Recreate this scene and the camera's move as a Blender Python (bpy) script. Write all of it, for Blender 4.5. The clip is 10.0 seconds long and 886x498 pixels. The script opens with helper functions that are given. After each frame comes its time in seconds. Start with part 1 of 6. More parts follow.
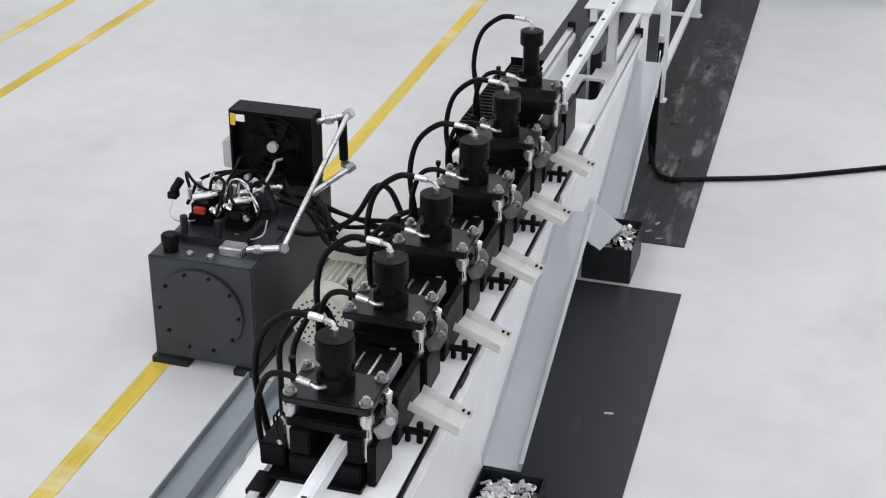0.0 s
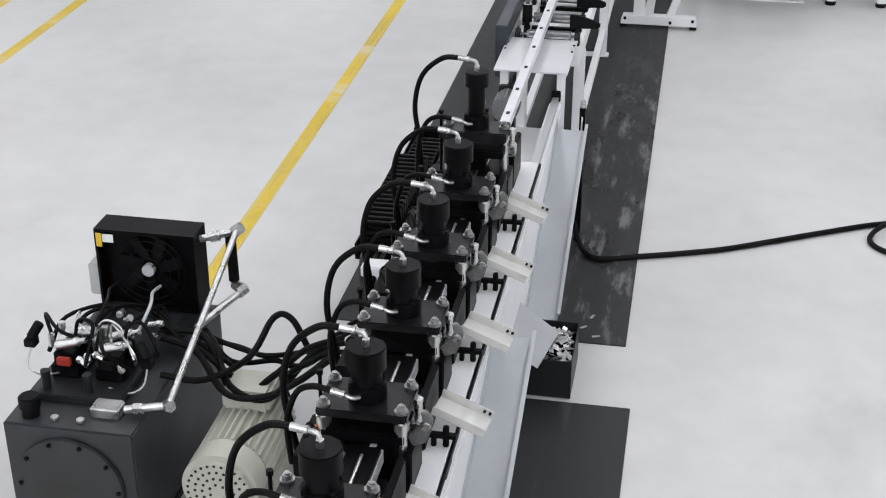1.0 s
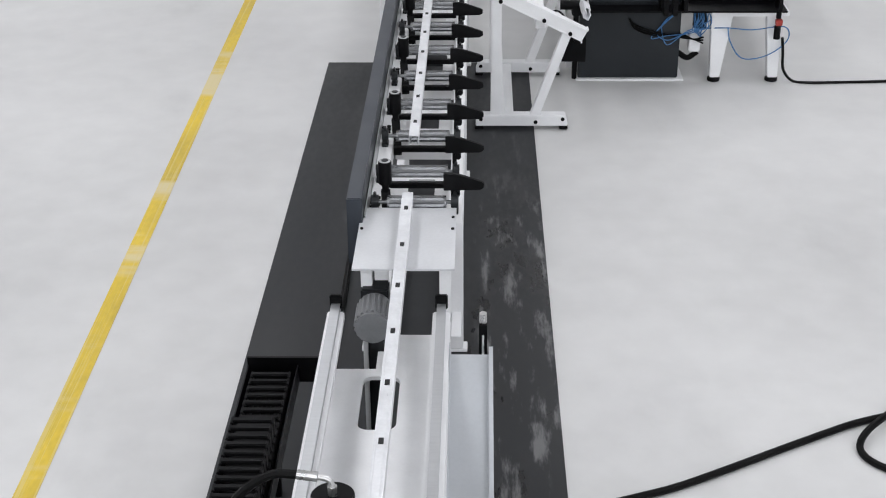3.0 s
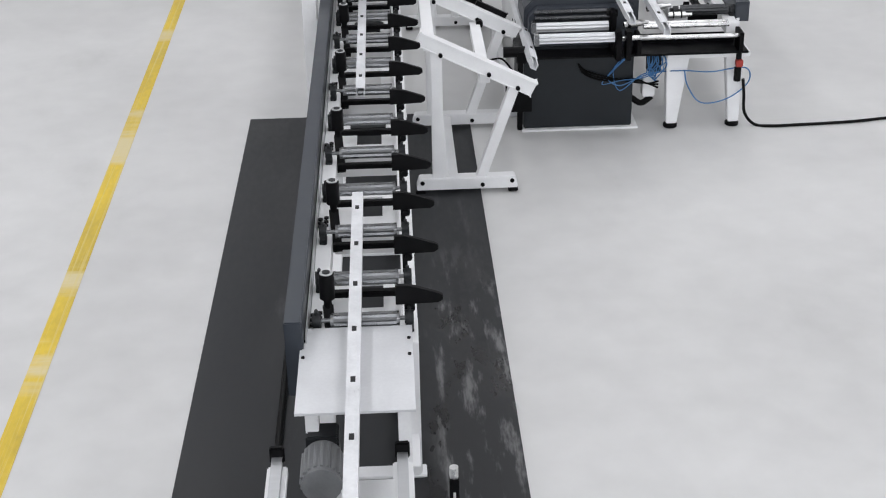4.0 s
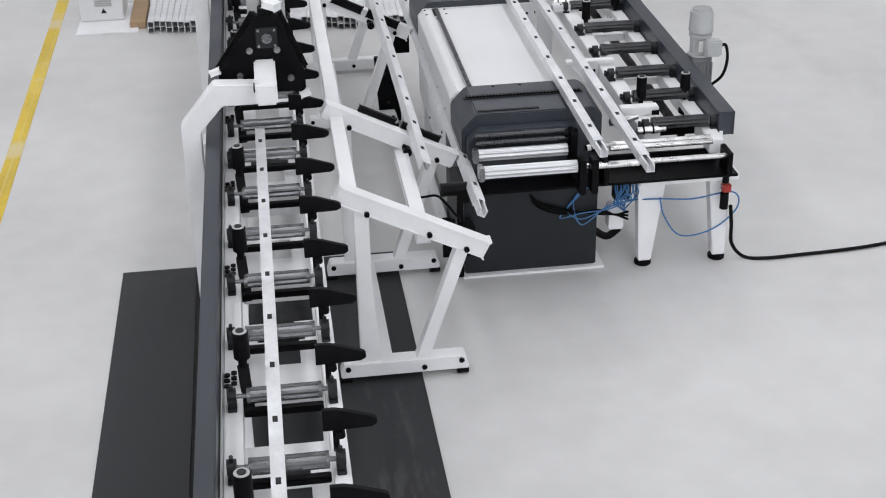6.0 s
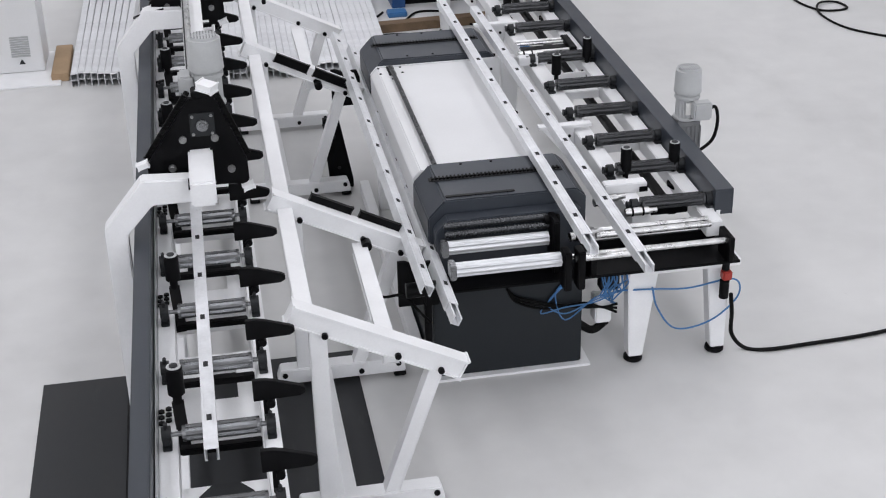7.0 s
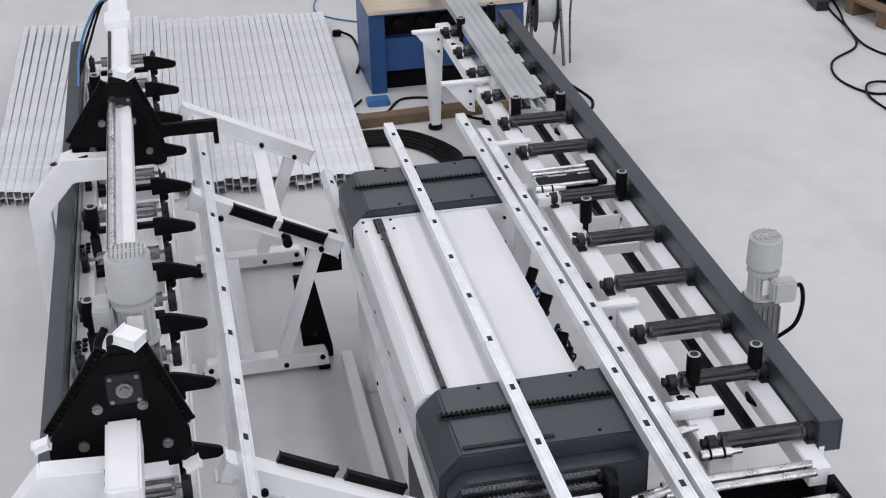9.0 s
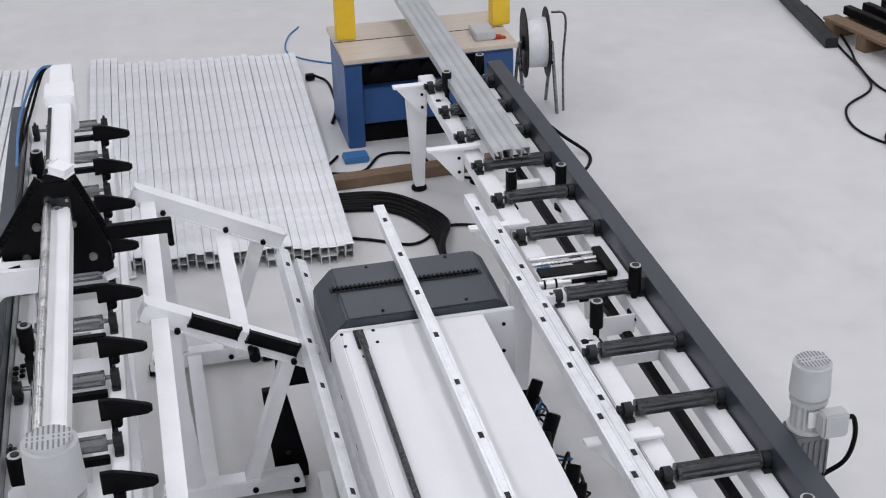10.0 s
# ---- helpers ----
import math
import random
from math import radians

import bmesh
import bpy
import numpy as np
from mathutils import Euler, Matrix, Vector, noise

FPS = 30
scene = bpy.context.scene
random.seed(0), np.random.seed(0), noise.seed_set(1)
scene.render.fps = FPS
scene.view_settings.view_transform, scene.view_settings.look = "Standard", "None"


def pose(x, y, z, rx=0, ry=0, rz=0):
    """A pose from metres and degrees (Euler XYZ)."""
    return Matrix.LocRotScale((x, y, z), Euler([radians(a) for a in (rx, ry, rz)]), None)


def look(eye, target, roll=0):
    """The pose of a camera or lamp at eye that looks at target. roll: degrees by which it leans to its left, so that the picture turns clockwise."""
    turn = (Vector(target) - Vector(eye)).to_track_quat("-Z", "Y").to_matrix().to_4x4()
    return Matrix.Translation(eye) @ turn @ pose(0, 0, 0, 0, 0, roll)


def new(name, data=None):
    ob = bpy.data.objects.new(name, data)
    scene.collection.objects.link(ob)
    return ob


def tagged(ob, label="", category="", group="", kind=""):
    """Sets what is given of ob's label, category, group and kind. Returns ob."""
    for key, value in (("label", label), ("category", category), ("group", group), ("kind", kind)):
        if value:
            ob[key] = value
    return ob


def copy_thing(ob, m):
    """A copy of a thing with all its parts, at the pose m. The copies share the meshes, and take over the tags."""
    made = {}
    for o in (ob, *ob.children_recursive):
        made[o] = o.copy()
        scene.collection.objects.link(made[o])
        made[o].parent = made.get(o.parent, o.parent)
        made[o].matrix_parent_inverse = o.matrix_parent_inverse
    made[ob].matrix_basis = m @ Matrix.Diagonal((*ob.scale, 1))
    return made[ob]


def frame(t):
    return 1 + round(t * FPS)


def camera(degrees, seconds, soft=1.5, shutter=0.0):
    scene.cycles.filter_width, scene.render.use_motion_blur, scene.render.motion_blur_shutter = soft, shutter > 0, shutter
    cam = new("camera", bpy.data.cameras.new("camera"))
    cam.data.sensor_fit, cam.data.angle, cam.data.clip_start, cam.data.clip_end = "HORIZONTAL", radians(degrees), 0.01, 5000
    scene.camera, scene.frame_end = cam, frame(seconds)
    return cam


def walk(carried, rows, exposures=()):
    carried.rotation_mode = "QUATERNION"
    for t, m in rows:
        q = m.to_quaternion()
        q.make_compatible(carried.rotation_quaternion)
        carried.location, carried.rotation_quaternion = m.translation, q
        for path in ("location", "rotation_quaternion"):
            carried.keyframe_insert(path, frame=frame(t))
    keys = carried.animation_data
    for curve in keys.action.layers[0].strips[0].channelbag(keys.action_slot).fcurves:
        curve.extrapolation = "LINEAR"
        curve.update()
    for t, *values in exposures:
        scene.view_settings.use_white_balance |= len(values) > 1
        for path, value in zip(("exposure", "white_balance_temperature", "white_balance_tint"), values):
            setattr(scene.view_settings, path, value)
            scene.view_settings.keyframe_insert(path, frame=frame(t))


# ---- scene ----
cam = camera(35.0, 10.0, soft=1.1, shutter=0.0)
PATH = [
    (0, (1.236, -6.162, 3.037), (0.746, -4.444, 2.138), 0.6),
    (0.5, (1.046, -5.709, 3.062), (0.629, -3.973, 2.16), 0.4),
    (1, (0.859, -5.223, 3.093), (0.536, -3.47, 2.187), 0.1),
    (1.5, (0.725, -4.785, 3.115), (0.463, -3.021, 2.209), -0.4),
    (2, (0.596, -4.309, 3.154), (0.401, -2.54, 2.243), -0.7),
    (2.5, (0.447, -3.683, 3.086), (0.347, -1.905, 2.175), -0.45),
    (3.8, (0.283, -2.475, 3.098), (0.309, -0.695, 2.188), -1.1),
    (4, (0.255, -2.301, 3.107), (0.316, -0.522, 2.196), -1.2),
    (4.5, (0.212, -1.854, 3.111), (0.334, -0.079, 2.198), -1.2),
    (5, (0.185, -1.388, 3.12), (0.357, 0.383, 2.205), -1.3),
    (6.5, (0.168, -0.082, 3.138), (0.423, 1.679, 2.225), -1.3),
    (7, (0.198, 0.36, 3.146), (0.502, 2.113, 2.233), -1.4),
    (7.5, (0.229, 0.767, 3.166), (0.553, 2.515, 2.249), -1.4),
    (8, (0.269, 1.206, 3.177), (0.595, 2.953, 2.26), -1.4),
    (8.5, (0.321, 1.599, 3.181), (0.65, 3.347, 2.265), -1.5),
    (9, (0.381, 2.021, 3.193), (0.725, 3.765, 2.277), -1.6),
    (9.5, (0.431, 2.417, 3.202), (0.791, 4.158, 2.285), -1.6),
    (10, (0.509, 2.841, 3.214), (0.885, 4.578, 2.296), -1.7),
]
walk(cam, [(t, look(e, g, r)) for t, e, g, r in PATH],
     [(0.0, 0.0, 6460, 10), (5.0, 0.0, 6500, 10), (6.5, 0.0, 6470, 11), (8.0, 0.0, 6410, 13), (10.0, 0.0, 6370, 13)])

# ---- world and hall lights ----
world = bpy.data.worlds.new("hall_air")
scene.world = world
world.use_nodes = True
world.node_tree.nodes["Background"].inputs[0].default_value = (0.80, 0.87, 1.0, 1)
world.node_tree.nodes["Background"].inputs[1].default_value = 0.3
scene.view_settings.exposure = 0.0
LAMP_POWER = 67.5
for lx in (-8.4, -2.8, 2.8, 8.4):
    for ly in (-15.0, -10.0, -5.0, 0.0, 5.0, 10.0, 15.0, 22.0):
        lamp = bpy.data.lights.new("hall_luminaire_light", "AREA")
        lamp.shape, lamp.size, lamp.size_y = "RECTANGLE", 1.4, 4.6
        lamp.energy, lamp.color = LAMP_POWER, (0.967, 0.97, 1.015)
        new("hall_luminaire_light", lamp).matrix_world = pose(lx, ly, 7.35)
# added fill lamp, unseen behind the camera, brightens faces turned south
lamp = bpy.data.lights.new("south_fill_lamp", "AREA")
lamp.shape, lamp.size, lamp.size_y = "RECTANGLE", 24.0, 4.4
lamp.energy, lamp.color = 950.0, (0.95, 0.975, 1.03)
new("south_fill_lamp", lamp).matrix_world = pose(0, -18.1, 4.8, 90, 0, 0)


# ---- materials ----
def mat(name, base, rough=0.5, metal=0.0, var=0.08, scale=6.0, fine=60.0, bump=0.05, stretch=(1, 1, 1), coat=0.0, rvar=0.1, spec=0.5):
    """Principled surface with two scales of colour variation, roughness variation and fine relief."""
    m = bpy.data.materials.new(name)
    m.use_nodes = True
    nt = m.node_tree
    nd, ln = nt.nodes, nt.links
    b = nd["Principled BSDF"]
    tc = nd.new("ShaderNodeTexCoord")
    mp = nd.new("ShaderNodeMapping")
    mp.inputs["Scale"].default_value = stretch
    ln.new(tc.outputs["Object"], mp.inputs[0])
    n1 = nd.new("ShaderNodeTexNoise")
    n1.inputs["Scale"].default_value, n1.inputs["Detail"].default_value = scale, 5
    n2 = nd.new("ShaderNodeTexNoise")
    n2.inputs["Scale"].default_value, n2.inputs["Detail"].default_value = fine, 3
    ln.new(mp.outputs[0], n1.inputs["Vector"])
    ln.new(mp.outputs[0], n2.inputs["Vector"])
    mix = nd.new("ShaderNodeMath")
    mix.operation = "MULTIPLY_ADD"
    ln.new(n2.outputs[0], mix.inputs[0])
    mix.inputs[1].default_value = 0.4
    ln.new(n1.outputs[0], mix.inputs[2])
    ramp = nd.new("ShaderNodeValToRGB")
    lo = [max(0.0, c * (1 - var)) for c in base]
    hi = [min(1.0, c * (1 + var)) for c in base]
    ramp.color_ramp.elements[0].position, ramp.color_ramp.elements[1].position = 0.45, 0.95
    ramp.color_ramp.elements[0].color, ramp.color_ramp.elements[1].color = (*lo, 1), (*hi, 1)
    ln.new(mix.outputs[0], ramp.inputs[0])
    ln.new(ramp.outputs[0], b.inputs["Base Color"])
    rr = nd.new("ShaderNodeMapRange")
    rr.inputs["From Min"].default_value, rr.inputs["From Max"].default_value = 0.3, 1.0
    rr.inputs["To Min"].default_value, rr.inputs["To Max"].default_value = max(0.02, rough - rvar), min(1, rough + rvar)
    ln.new(mix.outputs[0], rr.inputs["Value"])
    ln.new(rr.outputs[0], b.inputs["Roughness"])
    b.inputs["Metallic"].default_value = metal
    b.inputs["Coat Weight"].default_value = coat
    b.inputs["Specular IOR Level"].default_value = spec
    if bump:
        bp = nd.new("ShaderNodeBump")
        bp.inputs["Strength"].default_value, bp.inputs["Distance"].default_value = bump, 0.002
        ln.new(n2.outputs[0], bp.inputs["Height"])
        ln.new(bp.outputs[0], b.inputs["Normal"])
    return m


M_FLOOR = mat("polished_concrete", (0.60, 0.60, 0.592), 0.42, 0, 0.12, 0.55, 5, 0.02, rvar=0.14, spec=0.32)
M_STEEL = mat("grey_blue_sheet", (0.22, 0.245, 0.265), 0.4, 0.3, 0.1, 5, 90, 0.04)
M_TABLE = mat("smooth_zinc_table", (0.70, 0.71, 0.725), 0.36, 0.35, 0.07, 4, 80, 0.0, rvar=0.04)
M_YELLOW = mat("yellow_floor_paint", (0.62, 0.44, 0.03), 0.5, 0, 0.22, 5, 60, 0.1, (1, 0.3, 1))
M_MAT = mat("rubber_mat", (0.024, 0.0255, 0.0275), 0.5, 0, 0.35, 2.2, 40, 0.2, (1, 0.35, 1), rvar=0.2, spec=0.28)
M_WHITE = mat("white_powder_coat", (0.82, 0.825, 0.83), 0.42, 0, 0.05, 7, 120, 0.05)
M_WHITE2 = mat("white_machine_panel", (0.71, 0.715, 0.72), 0.38, 0, 0.04, 3, 90, 0.02)
M_WALL = mat("painted_wall", (0.84, 0.84, 0.84), 0.7, 0, 0.04, 1, 30, 0.05)
M_BLACK = mat("black_oxide_steel", (0.0032, 0.0032, 0.0037), 0.40, 0.0, 0.5, 12, 150, 0.12, spec=0.10)
M_PLATE = mat("burnished_steel_plate", (0.009, 0.009, 0.0098), 0.36, 0.0, 0.5, 14, 120, 0.12, spec=0.26)
M_BLACKP = mat("black_plastic", (0.0045, 0.0045, 0.005), 0.5, 0, 0.3, 20, 200, 0.08, spec=0.11)
M_RUBBER = mat("black_rubber_hose", (0.004, 0.004, 0.004), 0.45, 0, 0.3, 20, 200, 0.1, spec=0.10)
M_GREY = mat("anthracite_paint", (0.030, 0.036, 0.046), 0.38, 0, 0.14, 5, 130, 0.06)
M_TANK = mat("anthracite_tank_paint", (0.021, 0.024, 0.028), 0.42, 0, 0.25, 4, 130, 0.06)
M_DGREY = mat("dark_grey_paint", (0.013, 0.0145, 0.016), 0.42, 0, 0.2, 5, 130, 0.06, spec=0.3)
M_ROLL = mat("roller_steel", (0.22, 0.225, 0.23), 0.27, 0.9, 0.18, 9, 120, 0.06, (1, 6, 6))
M_ROLLD = mat("dark_roller_steel", (0.055, 0.057, 0.06), 0.28, 0.75, 0.25, 9, 120, 0.06, (1, 6, 6))
M_CHROME = mat("bright_zinc_steel", (0.62, 0.62, 0.615), 0.28, 1.0, 0.25, 18, 160, 0.08)
M_NUT = mat("dull_zinc_nut", (0.30, 0.30, 0.295), 0.34, 0.9, 0.35, 40, 160, 0.1)
M_FRAME = mat("cast_grey_motor", (0.17, 0.175, 0.18), 0.45, 0.1, 0.15, 12, 140, 0.08)
M_GALV = mat("galvanised_steel", (0.78, 0.79, 0.805), 0.36, 0.35, 0.10, 14, 90, 0.05, rvar=0.14)
M_ZINC = mat("darker_zinc_profile", (0.50, 0.52, 0.52), 0.40, 0.5, 0.12, 10, 90, 0.05)
M_ALU = mat("brushed_aluminium", (0.55, 0.56, 0.57), 0.36, 0.9, 0.06, 8, 150, 0.04, (1, 12, 1))
M_SHEET = mat("zinc_sheet", (0.50, 0.52, 0.54), 0.40, 0.45, 0.07, 4, 80, 0.03)
M_MOTOR = mat("light_grey_motor_paint", (0.44, 0.45, 0.45), 0.45, 0, 0.08, 10, 140, 0.06)
M_BEIGE = mat("beige_motor_paint", (0.50, 0.50, 0.43), 0.45, 0, 0.10, 8, 140, 0.06)
M_BLUE = mat("blue_machine_paint", (0.018, 0.07, 0.21), 0.4, 0, 0.15, 6, 120, 0.06)
M_WOOD = mat("pale_worktop", (0.52, 0.45, 0.37), 0.5, 0, 0.1, 6, 60, 0.05, (1, 8, 1))
M_BROWN = mat("brown_wooden_board", (0.16, 0.105, 0.06), 0.7, 0, 0.3, 8, 60, 0.2, (1, 8, 1))
M_CARD = mat("brown_cardboard", (0.36, 0.25, 0.15), 0.8, 0, 0.15, 6, 60, 0.1)
M_RED = mat("red_plastic", (0.33, 0.03, 0.02), 0.4, 0, 0.1, 20, 120, 0.05)
M_ORANGE = mat("orange_plastic", (0.55, 0.16, 0.02), 0.4, 0, 0.1, 20, 120, 0.05)
M_BLUEHOSE = mat("blue_air_tube", (0.045, 0.16, 0.36), 0.35, 0, 0.1, 20, 120, 0.0)
M_CABINET = mat("dark_blue_grey_cabinet", (0.014, 0.0172, 0.0205), 0.45, 0, 0.18, 4, 130, 0.05, spec=0.32)
# near-black that paints the shade in holes and slots; also the worktop joint
M_DARK = mat("hole_shade_and_joint", (0.008, 0.008, 0.009), 0.7, 0, 0.2, 8, 60, 0.1)
M_YELLOWP = mat("yellow_machine_paint", (0.70, 0.46, 0.02), 0.4, 0, 0.08, 8, 120, 0.05)
M_LABEL = mat("white_label", (0.75, 0.75, 0.72), 0.5, 0, 0.05, 30, 120, 0.0)
M_SPOOL = mat("white_strapping", (0.72, 0.73, 0.74), 0.4, 0, 0.06, 30, 120, 0.1)


def worn(m, colour, rough, stretch, scale, lo, hi, amount, axis=None, span=(0, 1)):
    """Lays worn or dusty patches of another colour over a material, in stretched noise; axis and span keep them to a strip."""
    nt = m.node_tree
    nd, ln = nt.nodes, nt.links
    b = nd["Principled BSDF"]
    old = b.inputs["Base Color"].links[0].from_socket
    oldr = b.inputs["Roughness"].links[0].from_socket
    tc = nd.new("ShaderNodeTexCoord")
    mp = nd.new("ShaderNodeMapping")
    mp.inputs["Scale"].default_value = stretch
    ln.new(tc.outputs["Object"], mp.inputs[0])
    n = nd.new("ShaderNodeTexNoise")
    n.inputs["Scale"].default_value, n.inputs["Detail"].default_value, n.inputs["Roughness"].default_value = scale, 6, 0.62
    ln.new(mp.outputs[0], n.inputs["Vector"])
    mr = nd.new("ShaderNodeMapRange")
    mr.interpolation_type = "SMOOTHSTEP"
    mr.inputs["From Min"].default_value, mr.inputs["From Max"].default_value, mr.inputs["To Max"].default_value = lo, hi, amount
    ln.new(n.outputs[0], mr.inputs["Value"])
    fac = mr.outputs[0]
    if axis is not None:
        sp = nd.new("ShaderNodeSeparateXYZ")
        ln.new(tc.outputs["Object"], sp.inputs[0])
        for k, (ax, c, w) in enumerate(axis):
            d = nd.new("ShaderNodeMath")
            d.operation = "SUBTRACT"
            ln.new(sp.outputs["XYZ".index(ax)], d.inputs[0])
            d.inputs[1].default_value = c
            ab = nd.new("ShaderNodeMath")
            ab.operation = "ABSOLUTE"
            ln.new(d.outputs[0], ab.inputs[0])
            m2 = nd.new("ShaderNodeMapRange")
            m2.interpolation_type = "SMOOTHSTEP"
            m2.inputs["From Min"].default_value, m2.inputs["From Max"].default_value = w * 0.55, w
            m2.inputs["To Min"].default_value, m2.inputs["To Max"].default_value = 1, 0
            ln.new(ab.outputs[0], m2.inputs["Value"])
            mu = nd.new("ShaderNodeMath")
            mu.operation = "MULTIPLY"
            ln.new(fac, mu.inputs[0])
            ln.new(m2.outputs[0], mu.inputs[1])
            fac = mu.outputs[0]
    mx = nd.new("ShaderNodeMix")
    mx.data_type = "RGBA"
    ln.new(fac, mx.inputs["Factor"])
    ln.new(old, mx.inputs["A"])
    mx.inputs["B"].default_value = (*colour, 1)
    ln.new(mx.outputs["Result"], b.inputs["Base Color"])
    mf = nd.new("ShaderNodeMix")
    ln.new(fac, mf.inputs["Factor"])
    ln.new(oldr, mf.inputs["A"])
    mf.inputs["B"].default_value = rough
    ln.new(mf.outputs["Result"], b.inputs["Roughness"])


# floor: faint grey scuffs and tyre smears; paint: worn pale stretches; mat: dust and wet smears along the line
worn(M_FLOOR, (0.40, 0.40, 0.395), 0.5, (1.0, 0.6, 1), 0.9, 0.55, 0.80, 0.45)
worn(M_FLOOR, (0.30, 0.30, 0.30), 0.5, (3.0, 3.0, 1), 2.3, 0.72, 0.80, 0.5)
worn(M_YELLOW, (0.66, 0.58, 0.36), 0.5, (0.2, 1.0, 1), 1.3, 0.50, 0.62, 0.85)
worn(M_YELLOW, (0.66, 0.55, 0.22), 0.5, (70.0, 0.5, 1), 1.0, 0.50, 0.62, 0.55)
worn(M_MAT, (0.012, 0.012, 0.013), 0.22, (2.0, 0.8, 1), 2.2, 0.48, 0.60, 0.9, (("X", 0.52, 0.30), ("Y", 1.9, 2.3)))
worn(M_MAT, (0.30, 0.30, 0.30), 0.4, (7.0, 1.3, 1), 2.0, 0.52, 0.68, 0.5, (("X", 0.55, 0.22), ("Y", 1.7, 2.3)))
worn(M_MAT, (0.10, 0.10, 0.10), 0.5, (4.0, 0.8, 1), 1.4, 0.58, 0.75, 0.5)


def glass_mat():
    m = bpy.data.materials.new("clear_chute_plastic")
    m.use_nodes = True
    b = m.node_tree.nodes["Principled BSDF"]
    b.inputs["Base Color"].default_value = (0.72, 0.71, 0.67, 1)
    b.inputs["Roughness"].default_value = 0.16
    b.inputs["Alpha"].default_value = 0.55
    b.inputs["IOR"].default_value = 1.45
    return m


M_CLEAR = glass_mat()


# ---- mesh helpers ----
def B():
    return bmesh.new()


def box(bm, x0, x1, y0, y1, z0, z1, bev=0.0):
    vs = bmesh.ops.create_cube(bm, size=1.0)["verts"]
    for v in vs:
        v.co = Vector(((x0 + x1) / 2 + v.co.x * (x1 - x0), (y0 + y1) / 2 + v.co.y * (y1 - y0), (z0 + z1) / 2 + v.co.z * (z1 - z0)))
    if bev:
        es = {e for v in vs for e in v.link_edges}
        bmesh.ops.bevel(bm, geom=list(es), offset=bev, segments=2, affect="EDGES", clamp_overlap=True)


def frame_of(a, b):
    a, b = Vector(a), Vector(b)
    d = b - a
    q = d.to_track_quat("Z", "Y")
    return Matrix.Translation((a + b) / 2) @ q.to_matrix().to_4x4(), d.length


def cyl(bm, a, b, r, n=16, r2=None, bev=0.0):
    m, l = frame_of(a, b)
    vs = bmesh.ops.create_cone(bm, cap_ends=True, segments=n, radius1=r, radius2=r if r2 is None else r2, depth=l, matrix=m)["verts"]
    if bev:
        es = {e for v in vs for e in v.link_edges if any(len(f.verts) > 4 for f in e.link_faces)}
        bmesh.ops.bevel(bm, geom=list(es), offset=bev, segments=2, affect="EDGES", clamp_overlap=True)


def beam(bm, a, b, w, h, bev=0.003, up=(0, 0, 1)):
    """A rectangular bar from a to b, w wide and h deep."""
    a, b = Vector(a), Vector(b)
    d = (b - a).normalized()
    u = Vector(up)
    if abs(d.dot(u)) > 0.98:
        u = Vector((0, 1, 0))
    s = d.cross(u).normalized()
    t = s.cross(d).normalized()
    vs = bmesh.ops.create_cube(bm, size=1.0)["verts"]
    l = (b - a).length
    for v in vs:
        v.co = (a + b) / 2 + d * v.co.x * l + s * v.co.y * w + t * v.co.z * h
    if bev:
        es = {e for v in vs for e in v.link_edges}
        bmesh.ops.bevel(bm, geom=list(es), offset=bev, segments=2, affect="EDGES", clamp_overlap=True)


def prism(bm, pts, axis, a, b, bev=0.0):
    """Extrudes a polygon given in the two other axes (in xyz order) from a to b along axis."""
    k = "xyz".index(axis)

    def at(p, w):
        c = list(p)
        c.insert(k, w)
        return c

    lo = [bm.verts.new(at(p, a)) for p in pts]
    hi = [bm.verts.new(at(p, b)) for p in pts]
    fs = [bm.faces.new(lo), bm.faces.new(hi)]
    n = len(pts)
    for i in range(n):
        fs.append(bm.faces.new((lo[i], lo[(i + 1) % n], hi[(i + 1) % n], hi[i])))
    bmesh.ops.recalc_face_normals(bm, faces=fs)
    if bev:
        es = {e for f in fs for e in f.edges}
        bmesh.ops.bevel(bm, geom=list(es), offset=bev, segments=2, affect="EDGES", clamp_overlap=True)


def fluted(bm, a, b, r, n, depth, ends=0.0):
    """A round body from a to b with n lengthwise fins, closed at both ends; ends keeps smooth rings there."""
    m, l = frame_of(a, b)
    prof = [(-l / 2, 0), (l / 2, 0)] if not ends else [(-l / 2, 1), (-l / 2 + ends, 1), (-l / 2 + ends, 0), (l / 2 - ends, 0), (l / 2 - ends, 1), (l / 2, 1)]
    rings = []
    for w, flat in prof:
        ring = []
        for k in range(n * 4):
            rad = r - (depth if k % 4 > 1 or flat else 0.0)
            q = 2 * math.pi * k / (n * 4)
            ring.append(bm.verts.new(m @ Vector((rad * math.cos(q), rad * math.sin(q), w))))
        rings.append(ring)
    for p, q in zip(rings, rings[1:]):
        for k in range(n * 4):
            j = (k + 1) % (n * 4)
            bm.faces.new((p[k], p[j], q[j], q[k]))
    bm.faces.new(rings[0])
    bm.faces.new(rings[-1])


def each(name, spots, build, material, parent, label="", m=None):
    """Alike small pieces on one shared mesh, one object at each spot."""
    first = None
    for p in spots:
        w = (m if m is not None else Matrix.Identity(4)) @ Matrix.Translation(p)
        if first is None:
            bm = B()
            build(bm)
            first = part(name, bm, material, parent, label, w)
        else:
            again(first, parent, w)


